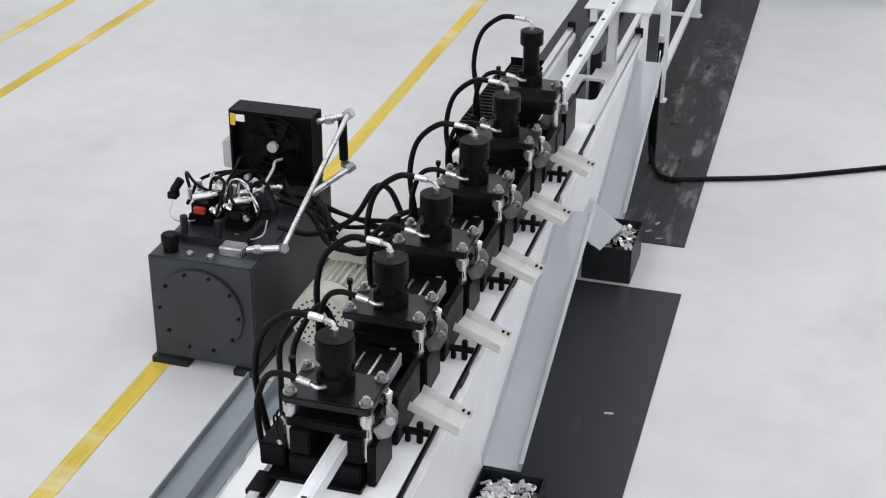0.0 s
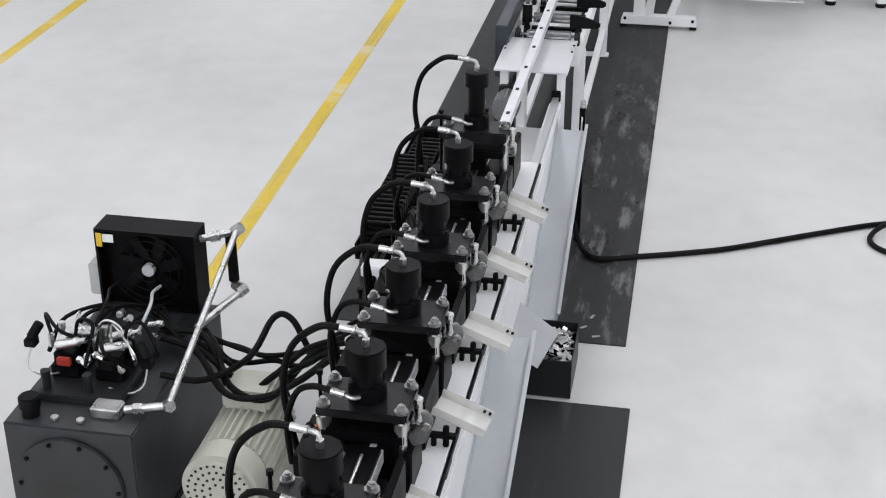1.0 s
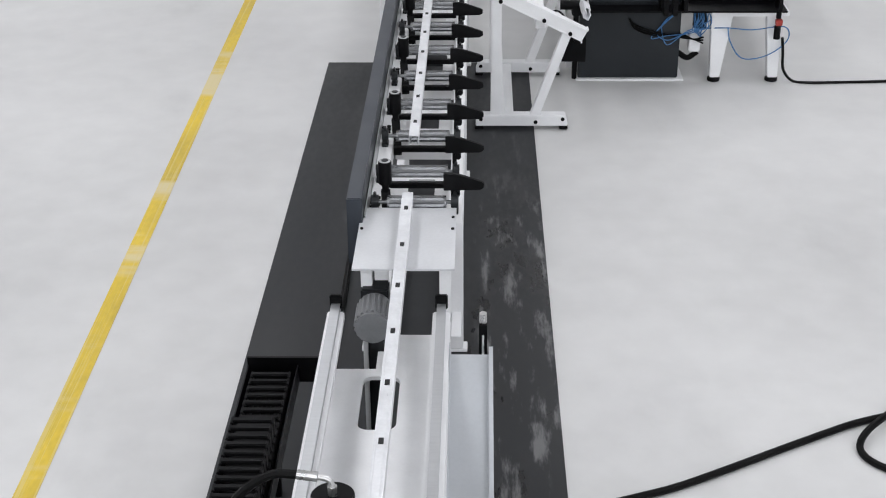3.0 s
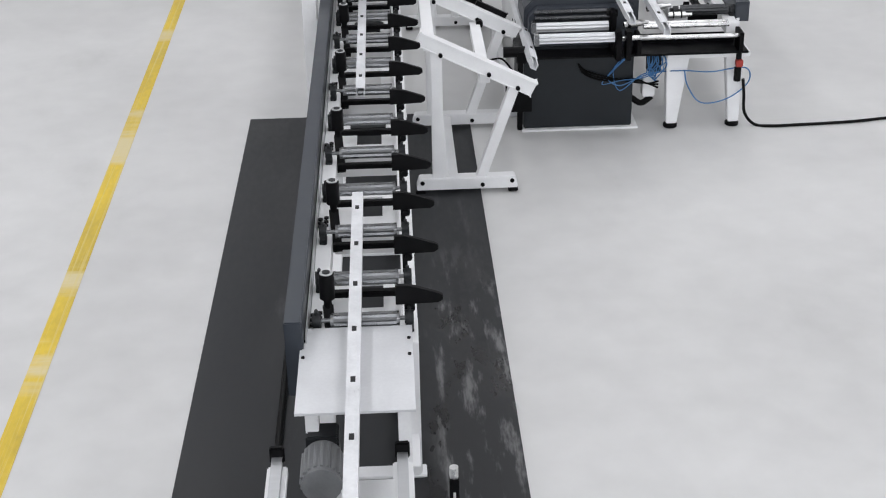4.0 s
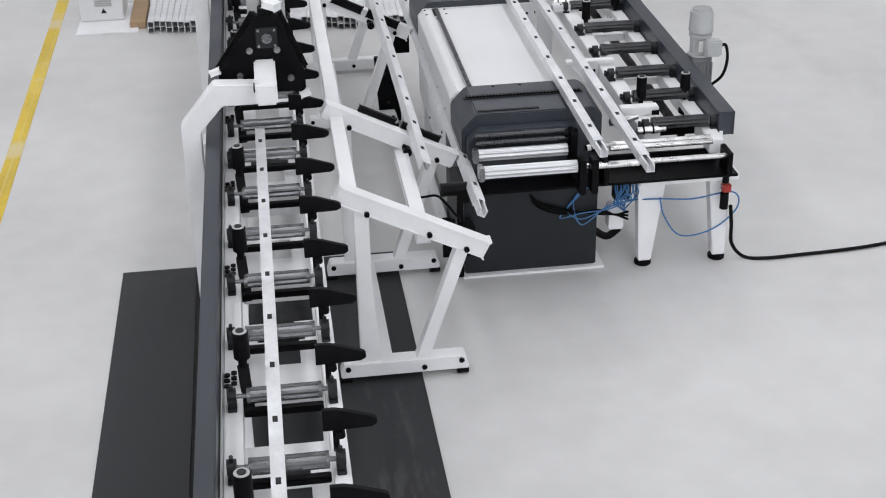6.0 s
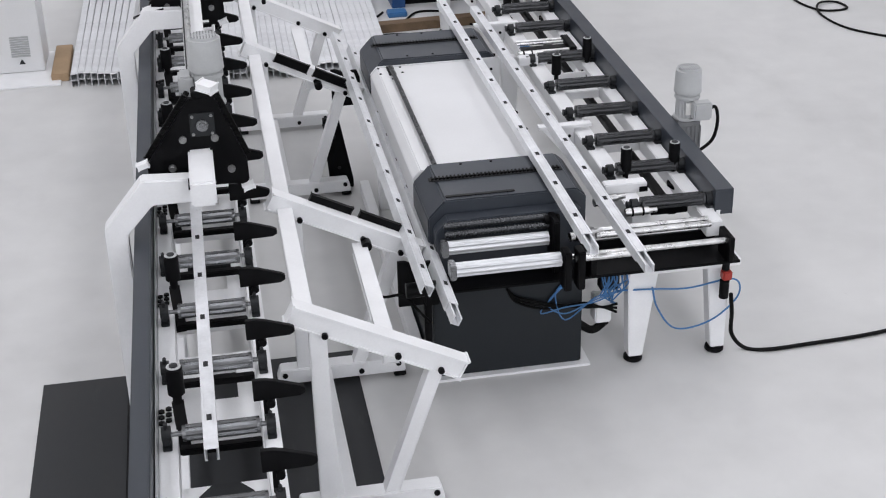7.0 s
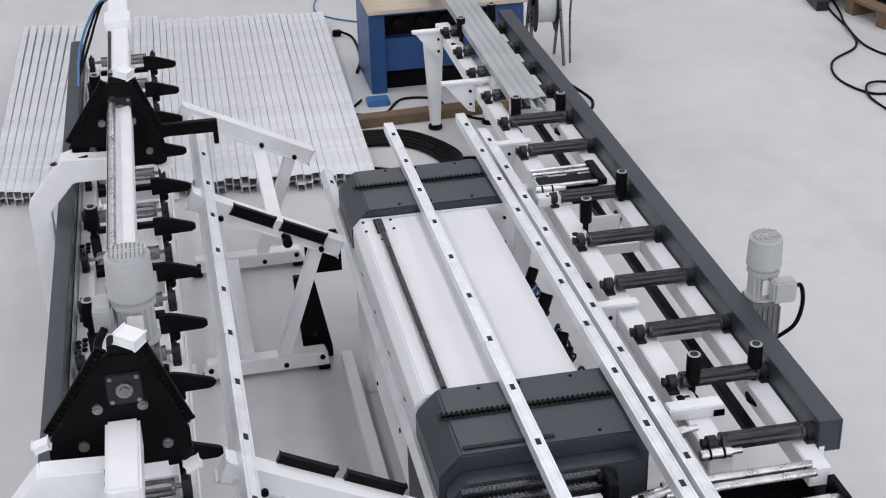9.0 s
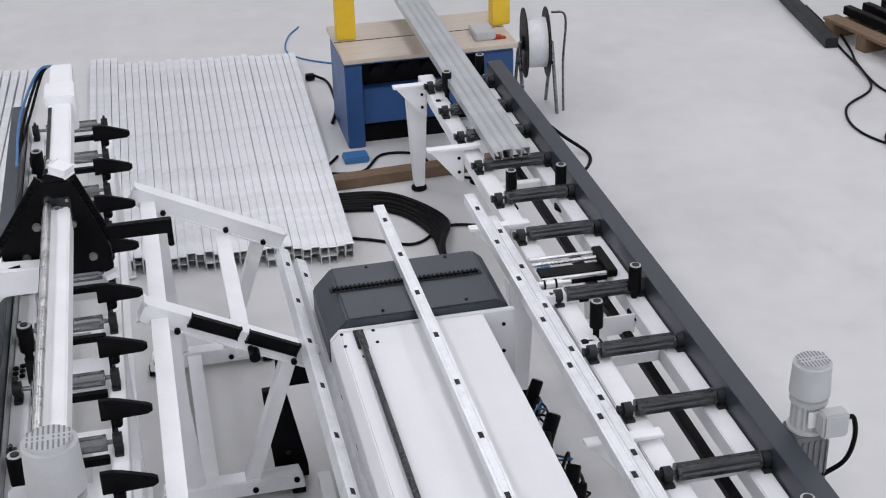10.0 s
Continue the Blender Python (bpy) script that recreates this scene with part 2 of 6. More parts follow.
def smooth_path(pts, steps=6):
    P = [Vector(p) for p in pts]
    P = [P[0] * 2 - P[1]] + P + [P[-1] * 2 - P[-2]]
    out = []
    for i in range(1, len(P) - 2):
        for s in range(steps):
            t = s / steps
            p0, p1, p2, p3 = P[i - 1], P[i], P[i + 1], P[i + 2]
            out.append(0.5 * ((2 * p1) + (p2 - p0) * t + (2 * p0 - 5 * p1 + 4 * p2 - p3) * t * t + (3 * p1 - p0 - 3 * p2 + p3) * t ** 3))
    out.append(P[-2])
    return out


def tube(bm, pts, r, n=8, steps=6, smooth=True):
    path = smooth_path(pts, steps) if smooth else [Vector(p) for p in pts]
    rings = []
    ref = Vector((0.31, 0.2, 0.93)).normalized()
    for i, p in enumerate(path):
        d = (path[min(i + 1, len(path) - 1)] - path[max(i - 1, 0)]).normalized()
        s = d.cross(ref)
        s = s.normalized() if s.length > 1e-4 else Vector((1, 0, 0))
        u = s.cross(d).normalized()
        ref = u
        rings.append([bm.verts.new(p + r * (math.cos(2 * math.pi * k / n) * s + math.sin(2 * math.pi * k / n) * u)) for k in range(n)])
    for a, b in zip(rings, rings[1:]):
        for k in range(n):
            bm.faces.new((a[k], a[(k + 1) % n], b[(k + 1) % n], b[k]))
    bm.faces.new(rings[0])
    bm.faces.new(list(reversed(rings[-1])))


def mesh_of(name, bm, material, smooth=True):
    bmesh.ops.recalc_face_normals(bm, faces=bm.faces[:])
    me = bpy.data.meshes.new(name)
    bm.to_mesh(me)
    bm.free()
    me.materials.append(material)
    if smooth:
        me.polygons.foreach_set("use_smooth", [True] * len(me.polygons))
        me.set_sharp_from_angle(angle=radians(32))
    return me


def part(name, bm, material, parent=None, label="", m=None):
    ob = new(name, mesh_of(name, bm, material))
    if parent is not None:
        ob.parent = parent
    if m is not None:
        ob.matrix_basis = m
    if label:
        tagged(ob, label)
    return ob


def again(ob, parent, m):
    """Another piece like ob (same mesh) under parent at m."""
    o = new(ob.name.split(".")[0], ob.data)
    o.parent = parent
    o.matrix_basis = m
    return o


def thing(name, at, label, category, group="", kind=""):
    e = new(name)
    e.empty_display_size = 0.05
    e.matrix_basis = pose(*at)
    return tagged(e, label, category, group, kind)


def solid(name, bm, material, label, category, group="", kind=""):
    return tagged(part(name, bm, material), label, category, group, kind)


# ---- hall ----
bm = B()
bmesh.ops.create_grid(bm, x_segments=2, y_segments=2, size=1, matrix=Matrix.Translation((0, 6, 0)) @ Matrix.Diagonal((14, 24, 1, 1)))
solid("floor", bm, M_FLOOR, "pale grey polished concrete hall floor", "floor", kind="structure")
for nm, x0, x1, y0, y1 in (("wall_north", -14.2, 14.2, 30, 30.2), ("wall_west", -14.2, -14, -18, 30), ("wall_east", 14, 14.2, -18, 30)):
    bm = B()
    box(bm, x0, x1, y0, y1, -0.01, 8)
    solid(nm, bm, M_WALL, "plain pale painted hall wall", "wall", kind="structure")
# unseen south wall, with an opening added for the fill lamp
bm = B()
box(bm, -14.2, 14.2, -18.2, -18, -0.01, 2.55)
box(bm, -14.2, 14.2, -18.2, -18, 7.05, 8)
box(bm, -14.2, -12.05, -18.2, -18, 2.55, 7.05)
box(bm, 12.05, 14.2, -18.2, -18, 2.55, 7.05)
solid("wall_south", bm, M_WALL, "plain pale hall wall with an added opening for the fill lamp", "wall", kind="structure")
bm = B()
box(bm, -14.2, 14.2, -18.2, 30.2, 8, 8.2)
solid("ceiling", bm, M_WALL, "plain pale hall ceiling", "ceiling", kind="structure")


def floor_line(x_a, y_a, x_b, y_b, w, label):
    bm = B()
    d = Vector((x_b - x_a, y_b - y_a, 0)).normalized()
    s = Vector((d.y, -d.x, 0)) * w / 2
    c = [Vector((x_a, y_a, 0.0)) - s, Vector((x_a, y_a, 0.0)) + s, Vector((x_b, y_b, 0.0)) + s, Vector((x_b, y_b, 0.0)) - s]
    prism(bm, [(p.x, p.y) for p in c], "z", 0.0005, 0.002)
    return solid("floor_line", bm, M_YELLOW, label, "floor marking", kind="structure")


floor_line(-1.215, -4.5, -1.40, 16.0, 0.085, "yellow painted safety line on the concrete floor")
floor_line(-3.56, -2.0, -3.72, 12.0, 0.085, "yellow painted aisle line on the concrete floor")
floor_line(-4.13, -2.0, -4.25, 12.0, 0.085, "second yellow painted aisle line on the floor")


def rubber_mat(x0, x1, y0, y1):
    bm = B()
    box(bm, x0, x1, y0, y1, 0.0005, 0.006, 0.001)
    return solid("rubber_mat", bm, M_MAT, "dark grey scuffed rubber mat lying on the floor", "floor mat", "mats under the line")


rubber_mat(-0.605, 0.692, -0.005, 5.54)
rubber_mat(0.02, 0.742, -5.2, -0.485)

# ---- punching line: bed, trays, bins ----
BX = 0.055          # centre line of the punching bed
BED_TOP = 0.62


def slot_plate(bm, x0, x1, y0, y1, z0, z1, slots):
    """A plate with rectangular through openings, given as (x0, x1, y0, y1), built of strips along y."""
    ys = sorted({y0, y1, *[v for s in slots for v in s[2:]]})
    for a, b in zip(ys, ys[1:]):
        s = [t for t in slots if t[2] <= a and t[3] >= b]
        if s:
            box(bm, x0, s[0][0], a, b, z0, z1)
            box(bm, s[0][1], x1, a, b, z0, z1)
        else:
            box(bm, x0, x1, a, b, z0, z1)


def rounded_slot_plate(bm, x0, x1, y0, y1, z0, z1, slots, r=0.035):
    """A slotted plate whose openings have rounded corners."""
    slot_plate(bm, x0, x1, y0, y1, z0, z1, slots)
    for a, b, c, d in slots:
        for cx, cy, sx, sy in ((a, c, 1, 1), (b, c, -1, 1), (a, d, 1, -1), (b, d, -1, -1)):
            arc = [(cx + sx * r * (1 - math.sin(q)), cy + sy * r * (1 - math.cos(q))) for q in [math.pi / 10 * k for k in range(6)]]
            prism(bm, [(cx, cy)] + arc, "z", z0, z1)


def machine_bed():
    t = thing("punching_bed", (BX, -2.0, 0), "long white welded steel bed of the punching line", "machine bed")
    o = Matrix.Translation((-BX, 2.0, 0))
    bm = B()
    rounded_slot_plate(bm, BX - 0.192, BX + 0.192, -4.6, 1.10, 0.415, 0.43, [(-0.035, 0.095, 0.72, 1.05), (-0.035, 0.095, -0.02, 0.31)])
    box(bm, BX - 0.05, BX + 0.192, 1.10, 1.34, 0.415, 0.43)
    part("top_plate", bm, M_WHITE, t, "white plate with rounded openings between the rails", o)
    for s in (-1, 1):
        bm = B()
        box(bm, BX + s * 0.185 - 0.03, BX + s * 0.185 + 0.03, -4.6, 1.12, BED_TOP + 0.001, BED_TOP + 0.035, 0.004)
        part("rail_base", bm, M_WHITE, t, "", o)
        bm = B()
        prism(bm, [(BX + s * 0.185 + q, BED_TOP + 0.036 + h) for q, h in ((-0.016, 0), (0.016, 0), (0.011, 0.012), (0.016, 0.024), (-0.016, 0.024), (-0.011, 0.012))], "y", -4.6, 1.13)
        part("linear_rail", bm, M_ALU, t, "ground steel linear guide rail", o)
        bm = B()
        box(bm, BX + s * 0.185 - 0.022, BX + s * 0.185 + 0.022, 1.131, 1.15, BED_TOP + 0.036, BED_TOP + 0.09, 0.004)
        part("end_stop", bm, M_BLACK, t, "", o)
        bm = B()
        box(bm, BX + s * 0.205 - 0.012, BX + s * 0.205 + 0.012, -4.6, 1.12, 0.16, BED_TOP, 0.004)
        part("side_panel", bm, M_WHITE, t, "", o)
    for y in (-4.4, -2.9, -1.4, 0.1, 0.75):
        for s in (-1, 1):
            bm = B()
            box(bm, BX + s * 0.16 - 0.035, BX + s * 0.16 + 0.035, y - 0.035, y + 0.035, 0.012, 0.159, 0.004)
            part("leg", bm, M_WHITE, t, "", o)
            bm = B()
            box(bm, BX + s * 0.16 - 0.06, BX + s * 0.16 + 0.06, y - 0.06, y + 0.06, 0.0065, 0.0115)
            part("foot_plate", bm, M_WHITE, t, "", o)
    return t


def scrap_tray(y0, y1, z0, z1):
    """Inclined galvanised channel from (y0, z0), its low end, to (y1, z1)."""
    bm = B()
    xl, xr, th = 0.275, 0.405, 0.003
    up = Vector((0, y1 - y0, z1 - z0)).normalized()
    nrm = Vector((0, -up.z, up.y))
    a, b = Vector((0, y0, z0)), Vector((0, y1, z1))
    shape = ((xl - th, 0), (xr + th, 0), (xr + th, 0.045), (xr, 0.045), (xr, th), (xl, th), (xl, 0.07), (xl - th, 0.07))
    lo = [bm.verts.new(a + Vector((x, 0, 0)) + nrm * q) for x, q in shape]
    hi = [bm.verts.new(b + Vector((x, 0, 0)) + nrm * q) for x, q in shape]
    bm.faces.new(lo)
    bm.faces.new(hi)
    for i in range(8):
        bm.faces.new((lo[i], lo[(i + 1) % 8], hi[(i + 1) % 8], hi[i]))
    t = thing("scrap_tray", (0.34, y0, 0), "sloping galvanised sheet tray beside the punching bed", "scrap chute", "scrap trays")
    o = Matrix.Translation((-0.34, -y0, 0))
    part("channel", bm, M_SHEET, t, "", o)
    bm = B()
    beam(bm, a + Vector((xr + 0.006, 0, 0)) + nrm * 0.047, b + Vector((xr + 0.006, 0, 0)) + nrm * 0.047, 0.014, 0.003, 0)
    part("folded_lip", bm, M_SHEET, t, "", o)
    bm = B()
    box(bm, xl - 0.03, xl - th - 0.001, y1 - 0.14, y1 - 0.10, z1 - 0.04, z1 + 0.02, 0.003)
    box(bm, xl - 0.03, xl - th - 0.001, y0 + 0.10, y0 + 0.14, z0 + 0.06, z0 + 0.12, 0.003)
    part("bracket", bm, M_WHITE, t, "", o)
    return t


def slug(bm, p, l, w, rz, rx):
    vs = bmesh.ops.create_cube(bm, size=1.0, matrix=Matrix.Translation(p) @ Euler((rx, rx * 0.7, rz)).to_matrix().to_4x4() @ Matrix.Diagonal((l, w, 0.002, 1)))


def scrap_bin(x0, x1, y0, y1, h):
    t = thing("scrap_bin", ((x0 + x1) / 2, (y0 + y1) / 2, 0.0065), "dark grey steel bin filled with shiny punched slugs", "scrap bin", "scrap bins")
    w, d = (x1 - x0) / 2, (y1 - y0) / 2
    bm = B()
    box(bm, -w, w, -d, d, 0, 0.004)
    box(bm, -w, -w + 0.004, -d, d, 0.004, h)
    box(bm, w - 0.004, w, -d, d, 0.004, h)
    box(bm, -w + 0.004, w - 0.004, -d, -d + 0.004, 0.004, h)
    box(bm, -w + 0.004, w - 0.004, d - 0.004, d, 0.004, h)
    part("shell", bm, M_DGREY, t)
    rng = random.Random(int(1000 * x0 + 50 * y0))
    bm = B()
    for i in range(170):
        x, y = rng.uniform(-w + 0.02, w - 0.02), rng.uniform(-d + 0.02, d - 0.02)
        hh = h - 0.03 + 0.05 * max(0, 1 - (x / w) ** 2) * max(0, 1 - (y / d) ** 2)
        slug(bm, (x, y, hh * rng.uniform(0.85, 1.0)), rng.uniform(0.02, 0.045), rng.uniform(0.012, 0.02), rng.uniform(0, 6.3), rng.uniform(-0.6, 0.6))
    tagged(part("slug_heap", bm, M_CHROME, t, "heap of shiny steel slugs"), kind="stuff")


machine_bed()
scrap_tray(-0.13, 0.92, 0.17, 0.60)
scrap_tray(-2.25, -1.02, 0.17, 0.60)
scrap_bin(0.275, 0.50, -0.46, -0.14, 0.17)
scrap_bin(0.275, 0.50, -2.62, -2.27, 0.17)

bm = B()
va = [bm.verts.new(p) for p in ((0.265, -0.70, 0.36), (0.265, -0.33, 0.36), (0.43, -0.30, 0.215), (0.385, -0.66, 0.26), (0.265, -0.70, 0.357), (0.265, -0.33, 0.357), (0.43, -0.30, 0.212), (0.385, -0.66, 0.257))]
for f in ((0, 1, 2, 3), (7, 6, 5, 4), (0, 4, 5, 1), (1, 5, 6, 2), (2, 6, 7, 3), (3, 7, 4, 0)):
    bm.faces.new([va[i] for i in f])
solid("deflector_sheet", bm, M_SHEET, "bent galvanised deflector sheet on the bed side above the bin", "deflector sheet")

# loose slugs on the mat
rng = random.Random(4)
for x, y in ((0.50, 0.12), (0.56, 0.05), (0.53, 0.22), (0.47, -0.02), (0.60, -1.55)):
    bm = B()
    slug(bm, (0, 0, 0), 0.035, 0.012, rng.uniform(0, 3), 0)
    o = solid("steel_slug", bm, M_CHROME, "small shiny punched slug lying on the mat", "metal scrap", "loose slugs")
    o.matrix_basis = pose(x, y, 0.008)


def sensor_post():
    t = thing("sensor_post", (0.385, 0.97, 0.0), "short black sensor post beside the scrap tray", "sensor post")
    bm = B()
    box(bm, -0.014, 0.014, -0.02, 0.02, 0.007, 0.70, 0.003)
    part("post", bm, M_BLACK, t)
    bm = B()
    cyl(bm, (0, 0, 0.70), (0, 0, 0.735), 0.013, 14)
    part("head", bm, M_CHROME, t, "small bright metal sensor head")
    bm = B()
    tube(bm, [(0, -0.02, 0.66), (0, -0.035, 0.6), (0.004, -0.03, 0.5), (0, -0.024, 0.4)], 0.004, 6)
    part("cable", bm, M_CHROME, t)


sensor_post()


# ---- punch presses on the travelling carriage ----
PRESS_Y = [-3.08 + 0.486 * i for i in range(5)] + [-0.72]


def punch_press(last=False):
    cap_z = 1.25 if last else 1.118
    lab = "tall black hydraulic shear press with slim cylinder and hoses" if last else "black hydraulic punch press with cylinder, guide rods and hoses"
    t = thing("punch_press", (BX, 0, 0), lab, "hydraulic press", "presses on the punching carriage")
    pl = 0.995 if last else 0.93       # underside of the top plate
    # lower die block and side columns
    bm = B()
    box(bm, -0.105, 0.105, -0.11, 0.11, 0.705, 0.78, 0.004)
    box(bm, -0.105, -0.045, -0.10, 0.10, 0.78, 0.86, 0.004)
    box(bm, 0.045, 0.105, -0.10, 0.10, 0.78, 0.86, 0.004)
    part("die_block", bm, M_BLACK, t)
    bm = B()
    box(bm, 0.116, 0.138, 0.12, 0.34, 0.704, 0.87, 0.004)
    box(bm, -0.09, 0.09, 0.14, 0.33, 0.704, 0.80, 0.004)
    box(bm, 0.116, 0.142, -0.09, 0.06, 0.704, 0.84, 0.004)
    part("tool_holder", bm, M_BLACK, t)
    bm = B()
    box(bm, -0.165, 0.112, -0.13, 0.34, 0.7035, 0.7045 if last else 0.716, 0.0)
    part("base_plate", bm, M_BLACK, t)
    bm = B()
    box(bm, -0.20, -0.125, -0.09, 0.13, 0.717, 0.79, 0.004)
    box(bm, -0.185, -0.13, 0.16, 0.30, 0.717, 0.76, 0.004)
    part("manifold", bm, M_BLACK, t)
    bm = B()
    box(bm, -0.12, 0.12, -0.085, 0.085, pl - 0.075, pl - 0.04, 0.005)
    box(bm, -0.045, 0.045, -0.05, 0.05, 0.862, pl - 0.075, 0.004)
    part("ram_plate", bm, M_BLACK, t)
    bm = B()
    wy = 0.07 if last else 0.088
    box(bm, -0.128, 0.128, -wy, wy, pl - (0.014 if last else 0), pl + 0.026, 0.005)
    part("top_plate", bm, M_PLATE, t, "dark burnished top plate")
    if not last:
        # bright curved lever and spacer sleeves at the tray side
        bm = B()
        prism(bm, [(0.125, pl - 0.055), (0.15, pl - 0.03), (0.168, pl + 0.0), (0.162, pl + 0.03), (0.178, pl + 0.034), (0.196, pl + 0.01), (0.192, pl - 0.03), (0.175, pl - 0.07), (0.14, pl - 0.085)], "y", -0.062, -0.045, 0.003)
        lever = part("lever", bm, M_NUT, t, "worn bright steel lever")
        bm = B()
        cyl(bm, (0.178, -0.066, pl - 0.015), (0.178, -0.04, pl - 0.015), 0.014, 14, bev=0.002)
        part("pivot", bm, M_CHROME, lever)
        each("fitting", ((-0.145, -0.02, 0.79), (-0.15, 0.09, 0.765), (-0.135, -0.08, 0.75)), lambda q: (cyl(q, (0, 0, 0), (0, 0, 0.03), 0.009, 6), cyl(q, (0, 0, 0.03), (-0.012, 0.0, 0.05), 0.006, 8)), M_CHROME, t, "small bright air fitting")
        bm = B()
        prism(bm, [(-0.062, 0.801), (-0.062, 0.866), (0.062, 0.866), (0.062, 0.801), (0.056, 0.801), (0.056, 0.86), (-0.056, 0.86), (-0.056, 0.801)], "y", 0.12, 0.374)
        hood = part("guide_cover", bm, M_BLACK, t, "black cover over the running profile")
        each("rod", ((-0.03, 0.12, 0.871), (0.02, 0.12, 0.871)), lambda q: cyl(q, (0, 0, 0), (0, 0.205, 0), 0.005, 8), M_CHROME, hood)
        bm = B()
        box(bm, 0.118, 0.135, 0.065, 0.088, pl - 0.05, pl - 0.02, 0.003)
        part("sensor", bm, M_BLUE, t, "small blue proximity sensor")
        bm = B()
        cyl(bm, (-0.158, 0.02, 0.81), (-0.158, 0.02, 0.825), 0.007, 8)
        part("indicator", bm, M_ORANGE, t, "small orange cable clip")
        for k in range(2):
            bm = B()
            tube(bm, [(-0.14, -0.02 - 0.06 * k, 0.82 - 0.03 * k), (-0.17, 0.0 - 0.05 * k, 0.845), (-0.195, 0.03, 0.80), (-0.19, 0.06, 0.72)], 0.0035, 6)
            part("air_tube", bm, M_RUBBER, t)
    rods = ((-0.11, -1), (0.11, -1)) if last else ((-0.11, -1), (0.11, -1), (-0.11, 1), (0.11, 1))
    rod = nut = washer = None
    for x, s in rods:
        m = pose(x, s * (0.0 if last else 0.066), 0)
        if rod is None:
            bm = B()
            cyl(bm, (0, 0, 0.78), (0, 0, pl), 0.016, 14)
            cyl(bm, (0, 0, pl - 0.03), (0, 0, pl - 0.004), 0.022, 14)
            rod = part("guide_rod", bm, M_CHROME, t, "polished steel guide rod", m)
            bm = B()
            cyl(bm, (0, 0, pl + 0.0265), (0, 0, pl + 0.033), 0.020, 18)
            cyl(bm, (0, 0, pl + 0.033), (0, 0, pl + 0.046), 0.0135, 6)
            cyl(bm, (0, 0, pl + 0.046), (0, 0, pl + 0.052), 0.008, 10)
            nut = part("nut", bm, M_NUT, rod, "bright hexagon nut and washer")
        else:
            again(nut, again(rod, t, m), Matrix.Identity(4))
    # hydraulic cylinder
    bm = B()
    if last:
        cyl(bm, (0, 0, pl + 0.0265), (0, 0, pl + 0.075), 0.05, 28, bev=0.003)
        cyl(bm, (0, 0, pl + 0.075), (0, 0, cap_z - 0.06), 0.034, 28)
        cyl(bm, (0, 0, cap_z - 0.06), (0, 0, cap_z), 0.048, 28, bev=0.003)
    else:
        cyl(bm, (0, 0, pl + 0.0265), (0, 0, pl + 0.075), 0.054, 28, bev=0.003)
        cyl(bm, (0, 0, pl + 0.075), (0, 0, cap_z - 0.07), 0.043, 28)
        cyl(bm, (0, 0, cap_z - 0.07), (0, 0, cap_z), 0.055, 32, bev=0.003)
    for k in range(4):
        a = math.pi / 4 + k * math.pi / 2
        cyl(bm, (0.05 * math.cos(a), 0.05 * math.sin(a), pl + 0.075), (0.05 * math.cos(a), 0.05 * math.sin(a), pl + 0.088), 0.008, 8)
    body = part("cylinder", bm, M_BLACK, t, "black hydraulic cylinder with a thick cap")
    # top and low hose with bright fittings
    bm = B()
    cyl(bm, (0, 0, cap_z), (0, 0, cap_z + 0.022), 0.011, 6)
    tube(bm, [(0, 0, cap_z + 0.02), (-0.006, 0.002, cap_z + 0.036), (-0.03, 0.004, cap_z + 0.043)], 0.007, 8)
    cyl(bm, (-0.03, 0.004, cap_z + 0.043), (-0.075, 0.008, cap_z + 0.046), 0.011, 10)
    part("hose_fitting", bm, M_CHROME, body, "bright elbow hose fitting")
    bm = B()
    tube(bm, [(-0.07, 0.008, cap_z + 0.046), (-0.14, 0.015, cap_z + 0.036), (-0.22, 0.02, cap_z - 0.04), (-0.25, 0.02, cap_z - 0.17), (-0.235, 0.03, cap_z - 0.32), (-0.225, 0.05, 0.70)], 0.0105, 8)
    part("hose", bm, M_RUBBER, t, "thick black hydraulic hose in an arc")
    bm = B()
    lz = pl + 0.055
    tube(bm, [(-0.01, -0.055, lz), (-0.025, -0.075, lz + 0.008), (-0.045, -0.075, lz + 0.016)], 0.007, 8)
    cyl(bm, (-0.045, -0.075, lz + 0.016), (-0.085, -0.07, lz + 0.022), 0.0105, 10)
    part("hose_fitting", bm, M_CHROME, body)
    bm = B()
    tube(bm, [(-0.08, -0.07, lz + 0.022), (-0.14, -0.06, lz + 0.024), (-0.19, -0.045, lz - 0.01), (-0.225, -0.03, lz - 0.10), (-0.235, -0.01, 0.80), (-0.23, 0.0, 0.70)], 0.0095, 8)
    part("hose", bm, M_RUBBER, t)
    # side valve block with bright cap
    bm = B()
    box(bm, 0.11, 0.155, 0.01, 0.06, pl - 0.10, pl - 0.055, 0.004)
    cyl(bm, (0.137, 0.035, pl - 0.055), (0.137, 0.035, pl + 0.0), 0.012, 12)
    cyl(bm, (0.137, 0.035, pl), (0.137, 0.035, pl + 0.012), 0.015, 6)
    part("adjuster", bm, M_CHROME, t, "bright adjusting screw in a bracket")
    bm = B()
    cyl(bm, (-0.15, 0.05, 0.80), (-0.15, 0.05, pl + 0.05), 0.006, 8)
    cyl(bm, (-0.15, 0.05, pl + 0.05), (-0.15, 0.05, pl + 0.065), 0.010, 8)
    box(bm, -0.17, -0.13, 0.03, 0.07, 0.76, 0.80, 0.003)
    part("switch_rod", bm, M_BLACK, t)
    if not last:
        bm = B()
        box(bm, 0.143, 0.225, 0.145, 0.165, 0.735, 0.75, 0.002)
        box(bm, 0.15, 0.165, 0.148, 0.165, 0.704, 0.735, 0.002)
        box(bm, 0.185, 0.203, 0.148, 0.165, 0.704, 0.775, 0.003)
        part("clamp", bm, M_BLACK, t)
    # slug chute towards the tray
    if last:
        return t
